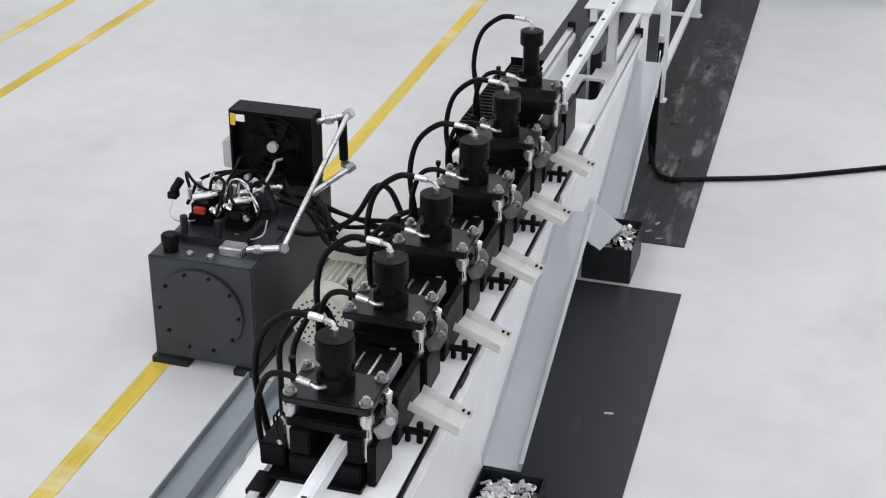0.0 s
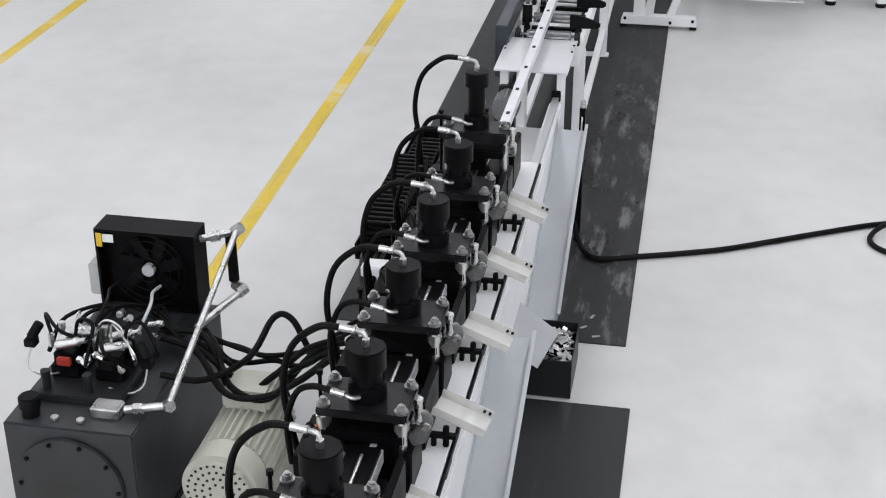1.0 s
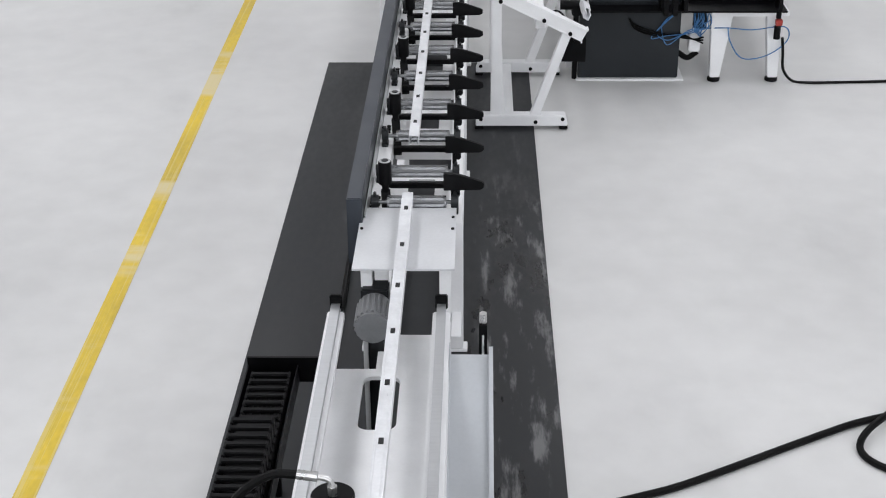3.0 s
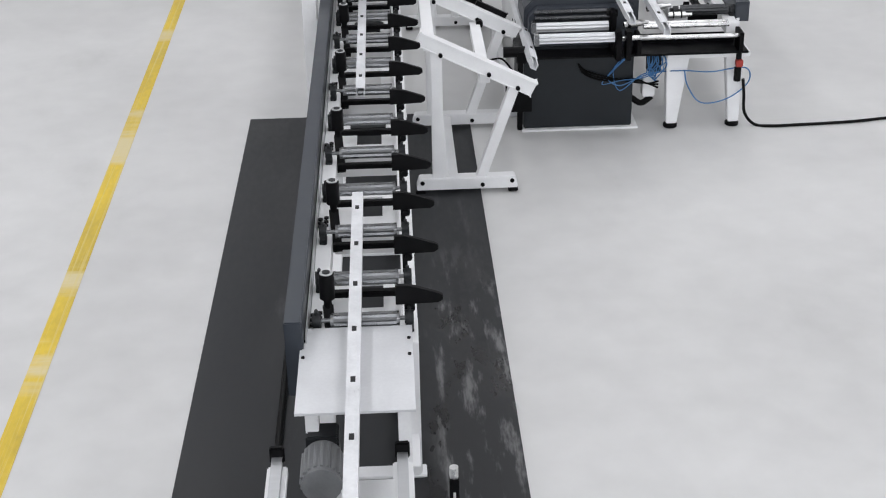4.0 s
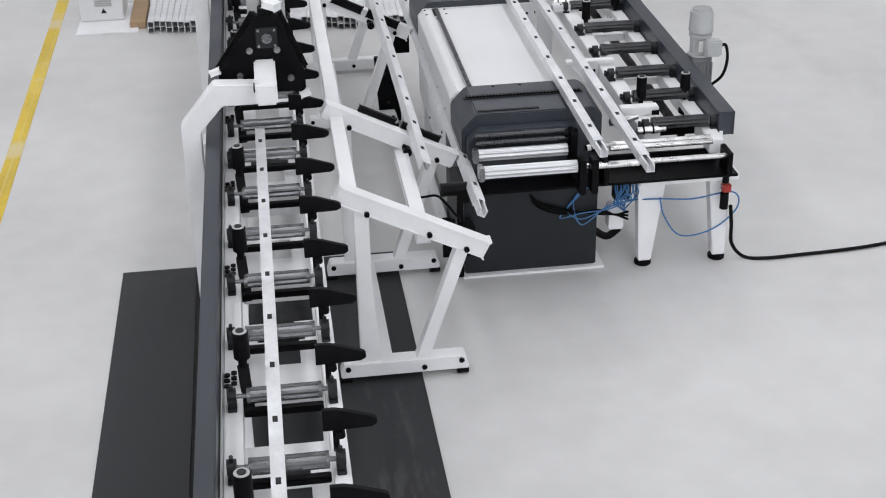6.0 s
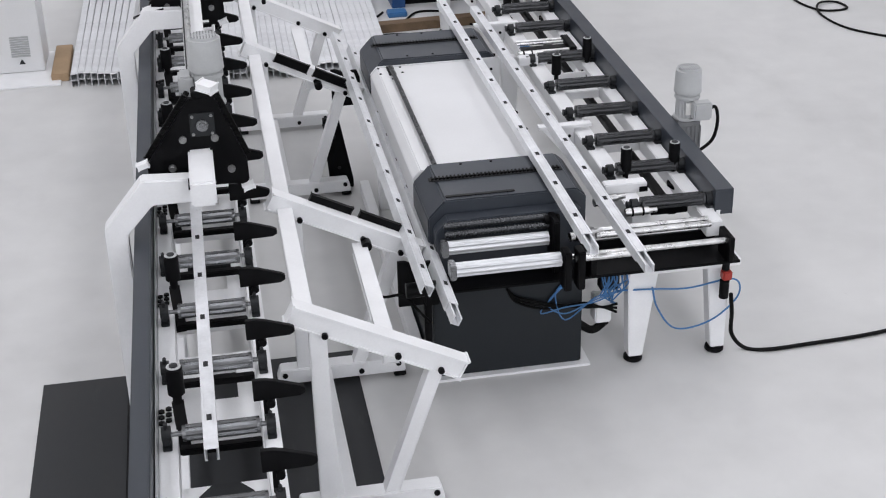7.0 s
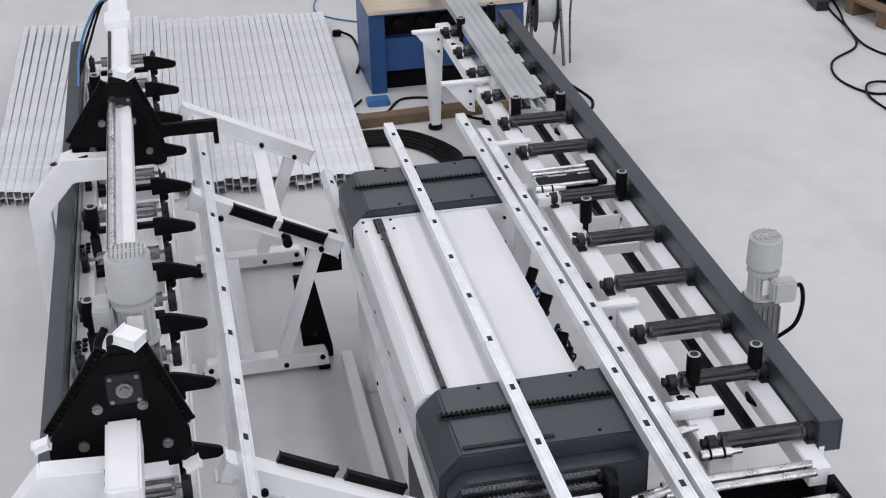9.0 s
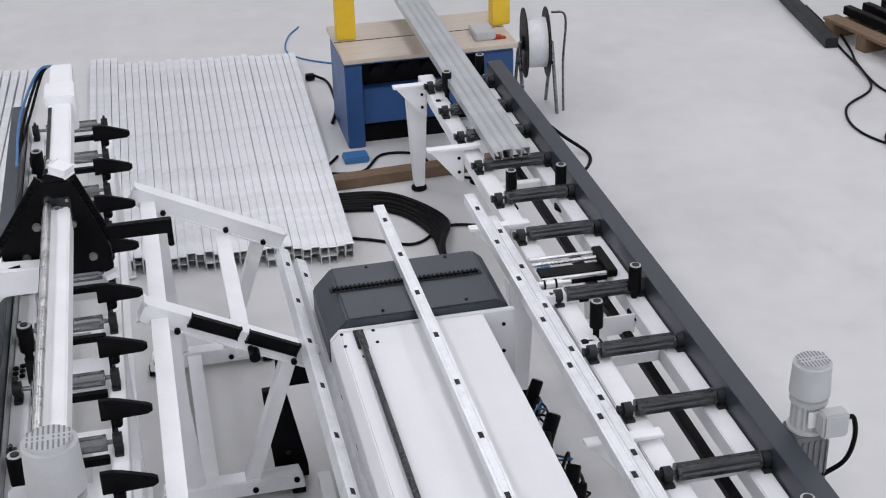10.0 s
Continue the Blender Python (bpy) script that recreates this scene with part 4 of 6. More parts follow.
def line_conveyor():
    yA, yB = 1.62, 9.18
    t = thing("roller_conveyor", (0.125, 1.6, 0), "long white roller conveyor with a dark grey guide rail", "roller conveyor")
    o = Matrix.Translation((-0.125, -1.6, 0))
    bm = B()
    box(bm, -0.125, -0.066, 1.58, 5.33, 0.60, 0.875, 0.004)
    part("guide_rail", bm, M_GREY, t, "dark grey boxed guide rail", o)
    bm = B()
    box(bm, -0.125, -0.066, 5.334, 9.2, 0.60, 0.875, 0.004)
    part("guide_rail", bm, M_GREY, t, "", o)
    for x0, x1 in ((-0.056, 0.0), (0.255, 0.305)):
        bm = B()
        box(bm, x0, x1, yA + 0.03, yB, 0.655, 0.745, 0.004)
        part("side_beam", bm, M_WHITE, t, "", o)
    bm = B()
    box(bm, -0.0615, -0.0575, 1.62, yB, 0.74, 0.80)
    part("edge_strip", bm, M_ALU, t, "", o)
    # cross members and underframe
    for i in range(10):
        y = 1.92 + 0.738 * i
        bm = B()
        slot_plate(bm, 0.001, 0.254, y - 0.06, y + 0.36, 0.672, 0.684, [(0.08, 0.19, y + 0.08, y + 0.26)])
        box(bm, 0.001, 0.254, y - 0.08, y - 0.06, 0.60, 0.70, 0.003)
        part("cross_plate", bm, M_WHITE, t, "", o)
    for y in (1.95, 3.74, 5.5, 7.25, 9.05):
        for x in (-0.028, 0.28):
            bm = B()
            box(bm, x - 0.028, x + 0.028, y - 0.03, y + 0.03, 0.02, 0.654, 0.004)
            part("leg", bm, M_WHITE, t, "", o)
        bm = B()
        box(bm, -0.12, 0.325, y - 0.035, y + 0.035, 0.0065, 0.0195, 0.003)
        part("foot_plate", bm, M_WHITE, t, "", o)
    for x in (-0.028, 0.28):
        bm = B()
        box(bm, x - 0.02, x + 0.02, yA + 0.1, yB - 0.1, 0.16, 0.20, 0.003)
        part("lower_beam", bm, M_WHITE, t, "", o)
    # infeed plate
    bm = B()
    box(bm, -0.078, 0.285, 1.215, 1.715, 0.770, 0.774)
    box(bm, -0.078, 0.285, 1.2125, 1.2155, 0.766, 0.774)
    part("infeed_plate", bm, M_TABLE, t, "smooth zinc infeed plate", o)
    each("screw", [(x, y, 0.774) for x in (-0.066, 0.273) for y in (1.53, 1.63)], lambda q: cyl(q, (0, 0, 0), (0, 0, 0.005), 0.006, 8), M_BLACK, t, "", o)
    for x in (-0.03, 0.25):
        bm = B()
        box(bm, x - 0.02, x + 0.02, 1.24, 1.28, 0.0065, 0.769, 0.003)
        box(bm, x - 0.02, x + 0.02, 1.281, 1.68, 0.72, 0.769, 0.003)
        part("infeed_leg", bm, M_WHITE, t, "", o)
    # rollers with end brackets
    bm = spin_roller(0.232, 0.026, 9)
    r0 = part("roller", bm, M_ROLL, t, "ribbed steel conveyor roller", Matrix.Translation((-0.125 + 0.015, RY0 - 1.6, ROLL_Z)))
    bm = B()
    box(bm, -0.014, 0.014, -0.03, 0.03, -0.04, -0.028, 0.002)
    box(bm, -0.010, 0.010, -0.022, 0.022, -0.028, 0.012, 0.003)
    cyl(bm, (-0.014, 0, 0.004), (0.014, 0, 0.004), 0.024, 16)
    box(bm, -0.006, 0.006, -0.012, 0.012, 0.022, 0.04, 0.003)
    b0 = part("bearing_bracket", bm, M_DGREY, t, "", Matrix.Translation((-0.125 - 0.03, RY0 - 1.6, ROLL_Z)))
    again(b0, t, Matrix.Translation((-0.125 + 0.278, RY0 - 1.6, ROLL_Z)))
    bm = B()
    box(bm, 0.006, 0.248, -0.022, 0.008, -0.068, -0.046, 0.003)
    k0 = part("under_bar", bm, M_BLACK, t, "black bar below the roller", Matrix.Translation((-0.125, RY0 - 1.6, ROLL_Z)))
    for y in ROLL_YS[1:]:
        again(k0, t, Matrix.Translation((-0.125, y - 1.6, ROLL_Z)))
    for y in ROLL_YS[1:]:
        y -= 1.6
        again(r0, t, Matrix.Translation((-0.125 + 0.015, y, ROLL_Z)))
        again(b0, t, Matrix.Translation((-0.125 - 0.03, y, ROLL_Z)))
        again(b0, t, Matrix.Translation((-0.125 + 0.278, y, ROLL_Z)))
    # upright guide rollers
    v0 = h0 = None
    for i in range(10):
        y = 1.815 + 2 * RP * i - 1.6
        m = Matrix.Translation((-0.118, y, 0))
        if v0 is None:
            bm = B()
            cyl(bm, (0, 0, 0.83), (0, 0, 0.925), 0.026, 20, bev=0.003)
            cyl(bm, (0, 0, 0.70), (0, 0, 0.83), 0.014, 12)
            beam(bm, (0, 0, 0.80), (0.012, -0.10, 0.68), 0.03, 0.018, 0.003)
            v0 = part("guide_roller", bm, M_BLACKP, t, "black upright guide roller", m)
            bm = B()
            cyl(bm, (0, 0, 0.925), (0, 0, 0.9275), 0.022, 20)
            h0 = part("roller_cap", bm, M_MOTOR, v0, "pale bearing ring")
            bm = B()
            cyl(bm, (0, 0, 0.9275), (0, 0, 0.931), 0.013, 16)
            g0 = part("roller_bolt", bm, M_DGREY, v0)
        else:
            v1 = again(v0, t, m)
            again(h0, v1, Matrix.Identity(4))
            again(g0, v1, Matrix.Identity(4))
        each("bolt", [(-0.047 + 0.022 * (k % 2), y + 1.57 + 0.032 * (k // 2) + 0.012 * (k % 2), 0.7455) for k in range(6)], lambda q: cyl(q, (0, 0, 0), (0, 0, 0.0065), 0.0105, 6), M_BLACK, t, "", o)
    # discharge fins
    bm = B()
    prism(bm, [(0.234, 0.822), (0.375, 0.826), (0.391, 0.836), (0.391, 0.852), (0.378, 0.860), (0.30, 0.886), (0.27, 0.893), (0.234, 0.893)], "y", -0.009, 0.009, 0.0015)
    box(bm, 0.262, 0.280, -0.006, 0.006, 0.746, 0.822, 0.002)
    cyl(bm, (0.285, -0.02, 0.812), (0.285, 0.012, 0.812), 0.013, 12)
    f0 = part("discharge_fin", bm, M_BLACKP, t, "black curved discharge fin", Matrix.Translation((-0.125, FIN_YS[0] - 1.6, 0)))
    for y in FIN_YS[1:]:
        again(f0, t, Matrix.Translation((-0.125, y - 1.6, 0)))
    # two black trapezoid covers below the rollers
    for y in (1.88, 3.72, 5.2):
        bm = B()
        prism(bm, [(0.05, y - 0.09), (0.21, y - 0.09), (0.21, y - 0.03), (0.17, y + 0.02), (0.09, y + 0.02), (0.05, y - 0.03)], "z", 0.66, 0.70, 0.003)
        part("drive_cover", bm, M_DGREY, t, "", o)
    return t


line_conveyor()


def end_motor():
    t = thing("conveyor_motor", (0.0, 1.12, 0), "light grey electric motor below the conveyor infeed", "electric motor")
    bm = B()
    fluted(bm, (0, -0.06, 0.62), (0, 0.09, 0.62), 0.066, 20, 0.007, 0.015)
    part("body", bm, M_FRAME, t)
    bm = B()
    box(bm, -0.05, 0.05, 0.09, 0.17, 0.55, 0.69, 0.006)
    box(bm, -0.03, 0.03, 0.10, 0.16, 0.0065, 0.55, 0.004)
    part("gearbox", bm, M_DGREY, t)


end_motor()


# ---- gantry above the conveyor ----
def upright_motor(t, x, y, z, r=0.062, h=0.33):
    body_h = h * 0.48
    bm = B()
    fluted(bm, (x, y, z), (x, y, z + body_h), r * 0.86, 14, r * 0.10, 0.012)
    body = part("motor_body", bm, M_MOTOR, t, "light grey ribbed motor body")
    bm = B()
    cyl(bm, (x, y, z - 0.001), (x, y, z + 0.012), r * 1.0, 28, bev=0.002)
    part("end_flange", bm, M_MOTOR, t)
    bm = B()
    cyl(bm, (x, y, z + body_h - 0.02), (x, y, z + body_h), r * 0.98, 28, bev=0.003)
    part("end_flange", bm, M_MOTOR, t)
    bm = B()
    box(bm, x - 0.022, x + 0.022, y - r * 0.95, y - r * 0.80, z + 0.03, z + body_h - 0.03, 0.002)
    part("rating_plate", bm, M_LABEL, body)
    bm = B()
    cyl(bm, (x, y, z + body_h), (x, y, z + h), r * 1.06, 32, r2=r * 0.97, bev=0.012)
    cover = part("fan_cover", bm, M_MOTOR, t)
    # darker grey strips laid on the closed cover to paint shaded vent gaps
    for k in range(-4, 5):
        q = 0.74 * math.sqrt(max(0.0, r * r - (k * r / 5.0) ** 2))
        for ya, yb in ((-q, -0.012), (-0.004, 0.004), (0.012, q)):
            if yb - ya < 0.004 or (k == 0 and ya > -0.01 and yb < 0.01):
                continue
            bm = B()
            box(bm, x + k * r / 5.6 - 0.0022, x + k * r / 5.6 + 0.0022, y + ya, y + yb, z + h, z + h + 0.001)
            part("vent_slot_shade", bm, M_FRAME, cover)


def gantry():
    t = thing("gantry", (0.15, 5.2, 0), "white gantry beam on black triangular plates over the conveyor", "gantry")
    o = Matrix.Translation((-0.15, -5.2, 0))
    for i, y in enumerate((5.19, 7.20)):
        bm = B()
        prism(bm, [(-0.055, 1.03), (-0.05, 1.105), (0.112, 1.335), (0.122, 1.345), (0.208, 1.345), (0.216, 1.335), (0.31, 1.09), (0.312, 1.01), (0.285, 0.985), (0.26, 1.0), (-0.02, 1.0)], "y", y - 0.012, y + 0.012, 0.003)
        plate = part("side_plate", bm, M_BLACK, t, "black triangular side plate", o)
        each("bolt", [(x, y - 0.022, z) for x, z in ((0.085, 1.193), (0.20, 1.190), (0.25, 1.062), (0.037, 1.085))], lambda q: (cyl(q, (0, 0, 0), (0, 0.0095, 0), 0.014, 20), cyl(q, (0, -0.005, 0), (0, 0, 0), 0.008, 6)), M_NUT, plate, "dull steel ring and bolt")
        # toothed belt along both slanting sides
        for (xa, za), (xb, zb) in (((-0.05, 1.11), (0.112, 1.342)), ((0.216, 1.342), (0.312, 1.095))):
            bm = B()
            beam(bm, (xa, y + 0.03, za), (xb, y + 0.03, zb), 0.03, 0.012, 0.002, up=(0, 1, 0))
            belt = part("drive_belt", bm, M_RUBBER, t, "", o)
            n = 16
            each("belt_tooth", [(xa + (xb - xa) * (k + 0.5) / n, y + 0.013, za + (zb - za) * (k + 0.5) / n) for k in range(n)], lambda q: box(q, -0.005, 0.005, -0.003, 0.004, -0.005, 0.005), M_BLACKP, belt)
        bm = B()
        cyl(bm, (0.16, y - 0.03, 1.245), (0.16, y - 0.0125, 1.245), 0.022, 20)
        cyl(bm, (0.16, y - 0.036, 1.245), (0.16, y - 0.03, 1.245), 0.012, 16)
        part("bearing", bm, M_ROLL, t, "", o)
        bm = B()
        box(bm, 0.115, 0.205, y - 0.02, y - 0.0125, 1.20, 1.29, 0.003)
        bplate = part("bearing_plate", bm, M_DGREY, t, "", o)
        each("plate_screw", [(0.16 + a, y - 0.024, 1.245 + b) for a in (-0.034, 0.034) for b in (-0.034, 0.034)], lambda q: cyl(q, (0, 0, 0), (0, 0.0045, 0), 0.006, 8), M_NUT, bplate)
        bm = B()
        box(bm, 0.13, 0.20, y - 0.012, y + 0.05, 1.345, 1.37, 0.004)
        part("sensor_holder", bm, M_BLACKP, t, "", o)
        bm = B()
        beam(bm, (0.165, y + 0.02, 1.385), (0.215, y - 0.01, 1.375), 0.05, 0.028, 0.004)
        part("sensor", bm, M_WHITE, t, "small white sensor block", o)
    bm = B()
    box(bm, 0.098, 0.187, 4.865, 5.177, 1.06, 1.153, 0.008)
    part("end_block", bm, M_WHITE, t, "white rectangular end beam", o)
    each("bolt", [(0.0905, 4.98 + 0.05 * k, 1.09) for k in range(2)], lambda q: cyl(q, (0, 0, 0), (0.0085, 0, 0), 0.011, 12), M_BLACK, t, "", o)
    bm = B()
    box(bm, 0.112, 0.20, 5.60, 8.62, 1.16, 1.255, 0.005)
    part("beam", bm, M_WHITE, t, "white boxed gantry beam", o)
    bm = B()
    box(bm, 0.10, 0.215, 8.15, 8.32, 1.14, 1.285, 0.005)
    part("beam_clamp", bm, M_WHITE, t, "", o)
    bm = B()
    cyl(bm, (0.135, 5.55, 1.285), (0.135, 7.5, 1.285), 0.013, 14)
    part("shaft", bm, M_CHROME, t, "polished drive shaft", o)
    bm = B()
    box(bm, 0.115, 0.128, 5.6, 8.1, 1.256, 1.262)
    part("rack", bm, M_DGREY, t, "", o)
    # bent arms down to the floor on the outer side
    for y in (5.08, 7.12):
        bm = B()
        pts = [(0.104, 1.09), (-0.075, 1.10), (-0.225, 0.92), (-0.225, 0.02), (-0.145, 0.02), (-0.145, 0.89), (-0.045, 1.0), (0.104, 1.0)]
        prism(bm, pts, "y", y - 0.035, y + 0.035, 0.005)
        part("arm", bm, M_WHITE, t, "white bent support arm", o)
        bm = B()
        box(bm, -0.25, -0.12, y - 0.07, y + 0.07, 0.0065, 0.0195, 0.003)
        part("foot_plate", bm, M_WHITE, t, "", o)
    upright_motor(t, 0.196 - 0.15, 5.50 - 5.2, 1.20, 0.063, 0.275)
    bm = B()
    box(bm, 0.135, 0.25, 5.42, 5.58, 1.02, 1.199, 0.014)
    cyl(bm, (0.192, 5.30, 1.245), (0.192, 5.42, 1.12), 0.035, 20)
    part("gearbox", bm, M_FRAME, t, "cast grey gearbox", o)
    for x, z, y in ((-0.068, 1.105, 5.165), (0.305, 0.985, 5.165), (0.30, 0.985, 7.175), (-0.06, 1.075, 7.175)):
        bm = B()
        beam(bm, (x - 0.018, y, z), (x + 0.02, y, z + 0.012), 0.03, 0.02, 0.003)
        part("sensor_bracket", bm, M_WHITE, t, "white sensor bracket", o)
    bm = B()
    box(bm, 0.085, 0.14, 5.45, 5.55, 1.25, 1.33, 0.008)
    part("terminal_box", bm, M_MOTOR, t, "", o)
    bm = B()
    tube(bm, [(0.112, 5.45, 1.27), (0.09, 5.41, 1.24), (0.085, 5.36, 1.16), (0.06, 5.30, 1.06)], 0.012, 8)
    part("cable", bm, M_RUBBER, t, "", o)
    bm = B()
    tube(bm, [(0.02, 7.1, 1.10), (-0.10, 7.12, 1.07), (-0.13, 7.3, 1.0), (-0.06, 7.6, 0.9)], 0.005, 6)
    part("cable", bm, M_RUBBER, t, "", o)
    bm = B()
    box(bm, 0.28, 0.52, 7.21, 7.24, 1.10, 1.15, 0.003)
    box(bm, 0.50, 0.52, 7.21, 7.24, 1.05, 1.10, 0.003)
    part("stop_arm", bm, M_BLACK, t, "", o)
    for k in range(3):
        bm = B()
        tube(bm, [(0.15, 8.6, 1.25), (0.08 - 0.01 * k, 8.66, 1.22), (0.0 - 0.02 * k, 8.6, 1.05), (-0.06, 8.4 - 0.05 * k, 0.95)], 0.006, 6)
        part("cable", bm, M_BLUEHOSE if k == 2 else M_RUBBER, t, "", o)


gantry()


# ---- sloping transfer stands ----
def transfer_stand(sensors, side=-1):
    t = thing("transfer_stand", (0, 0, 0), "white welded steel stand with a sloping top beam", "support stand", "transfer stands")
    bm = B()
    beam(bm, (0.382, 0, 0.853), (0.962, 0, 0.563), 0.055, 0.072, 0.006)
    part("top_beam", bm, M_WHITE, t)
    bm = B()
    box(bm, 0.44, 0.50, -0.025, 0.025, 0.085, 0.785, 0.004)
    part("post", bm, M_WHITE, t)
    bm = B()
    beam(bm, (0.69, 0, 0.075), (0.865, 0, 0.575), 0.048, 0.05, 0.004)
    part("diagonal", bm, M_WHITE, t)
    bm = B()
    beam(bm, (0.505, 0, 0.09), (0.475, 0, 0.52), 0.04, 0.03, 0.003)
    part("gusset", bm, M_WHITE, t)
    bm = B()
    prism(bm, [(0.355, 0.045), (0.37, 0.09), (0.87, 0.09), (0.885, 0.045), (0.885, 0.025), (0.355, 0.025)], "y", -0.035, 0.035, 0.004)
    part("foot_beam", bm, M_WHITE, t)
    each("bolt", [(x, -0.042, z) for x, z in ((0.492, 0.765), (0.882, 0.578), (0.385, 0.068), (0.70, 0.05), (0.855, 0.068), (0.735, 0.655))], lambda q: cyl(q, (0, 0, 0), (0, 0.0135, 0), 0.0115, 8), M_BLACK, t)
    for x in (0.375, 0.86):
        bm = B()
        box(bm, x - 0.025, x + 0.025, -0.04, 0.04, 0.0065, 0.0245, 0.003)
        part("pad", bm, M_BLACKP, t)
    if sensors:
        for x0, x1 in ((0.54, 0.70), (0.73, 0.90)):
            bm = B()
            z0, z1 = 0.853 - 0.5 * (x0 - 0.382), 0.853 - 0.5 * (x1 - 0.382)
            beam(bm, (x0, 0.036 * side, z0 + 0.028 + 0.02 * (side > 0)), (x1, 0.036 * side, z1 + 0.028 + 0.02 * (side > 0)), 0.016, 0.045, 0.003)
            part("wear_strip", bm, M_BLACK, t, "black wear strip")
        bm = B()
        cyl(bm, (0.745, -0.075, 0.64), (0.745, -0.03, 0.64), 0.02, 14)
        part("roller", bm, M_BLACK, t)
    return t


st = transfer_stand(False)
st.matrix_basis = pose(0, 4.43, 0)
st2 = transfer_stand(True, 1)
st2.matrix_basis = pose(0, 5.33, 0)
st3 = transfer_stand(True, -1)
st3.matrix_basis = pose(0, 7.16, 0)
copy_thing(st, pose(0, 8.13, 0))


def stand_brace(a, b, label):
    bm = B()
    beam(bm, a, b, 0.05, 0.05, 0.004)
    return solid("stand_brace", bm, M_WHITE, label, "steel brace", "braces between the stands")


for ya, yb in ((4.46, 5.30), (5.36, 7.13), (7.19, 8.10)):
    stand_brace((0.437, ya, 0.795), (0.437, yb, 0.795), "white steel bar joining the tops of two stands")
    if yb - ya < 1.0:
        stand_brace((0.718, ya, 0.615), (0.718, yb, 0.615), "white steel bar below the sloping beams of two stands")
        stand_brace((0.545, ya + 0.01, 0.057), (0.545, yb - 0.01, 0.057), "white steel bar along the floor between two stands")
for y in (6.40,):
    bm = B()
    box(bm, 0.935, 0.982, y - 0.95, y + 0.75, 0.0, 0.07, 0.004)
    solid("floor_beam", bm, M_WHITE, "white steel beam lying on the floor beside the machine", "steel beam", "floor beams")


def push_fork():
    t = thing("push_fork", (0.86, 0, 0.4), "black notched lifting fork on a dark slide", "lifting fork", "lifting forks")
    bm = B()
    prism(bm, [(-0.05, 0.0), (0.10, 0.0), (0.10, 0.15), (0.085, 0.19), (0.055, 0.19), (0.04, 0.14), (0.025, 0.13), (0.01, 0.185), (-0.02, 0.20), (-0.05, 0.20)], "y", -0.008, 0.008, 0.002)
    part("fork_plate", bm, M_BLACK, t)
    return t


def lift_slide(y):
    """Inclined black slide standing on the floor, behind which the fork rises."""
    t = thing("lift_slide", (0.85, y, 0), "black inclined slide plate standing on the floor", "slide plate")
    bm = B()
    prism(bm, [(-0.085, 0.40), (0.0, 0.40), (0.062, 0.05), (0.062, 0.0), (-0.06, 0.0), (-0.075, 0.2)], "y", 0.0, 0.035, 0.003)
    part("plate", bm, M_BLACK, t)
    each("bolt", ((-0.03, -0.006, 0.30), (-0.01, -0.006, 0.12)), lambda q: cyl(q, (0, 0, 0), (0, 0.0055, 0), 0.009, 6), M_DGREY, t)


lift_slide(7.23)
FORK_A = push_fork()
FORK_B = copy_thing(FORK_A, pose(0.9, 7.0, 0.4))

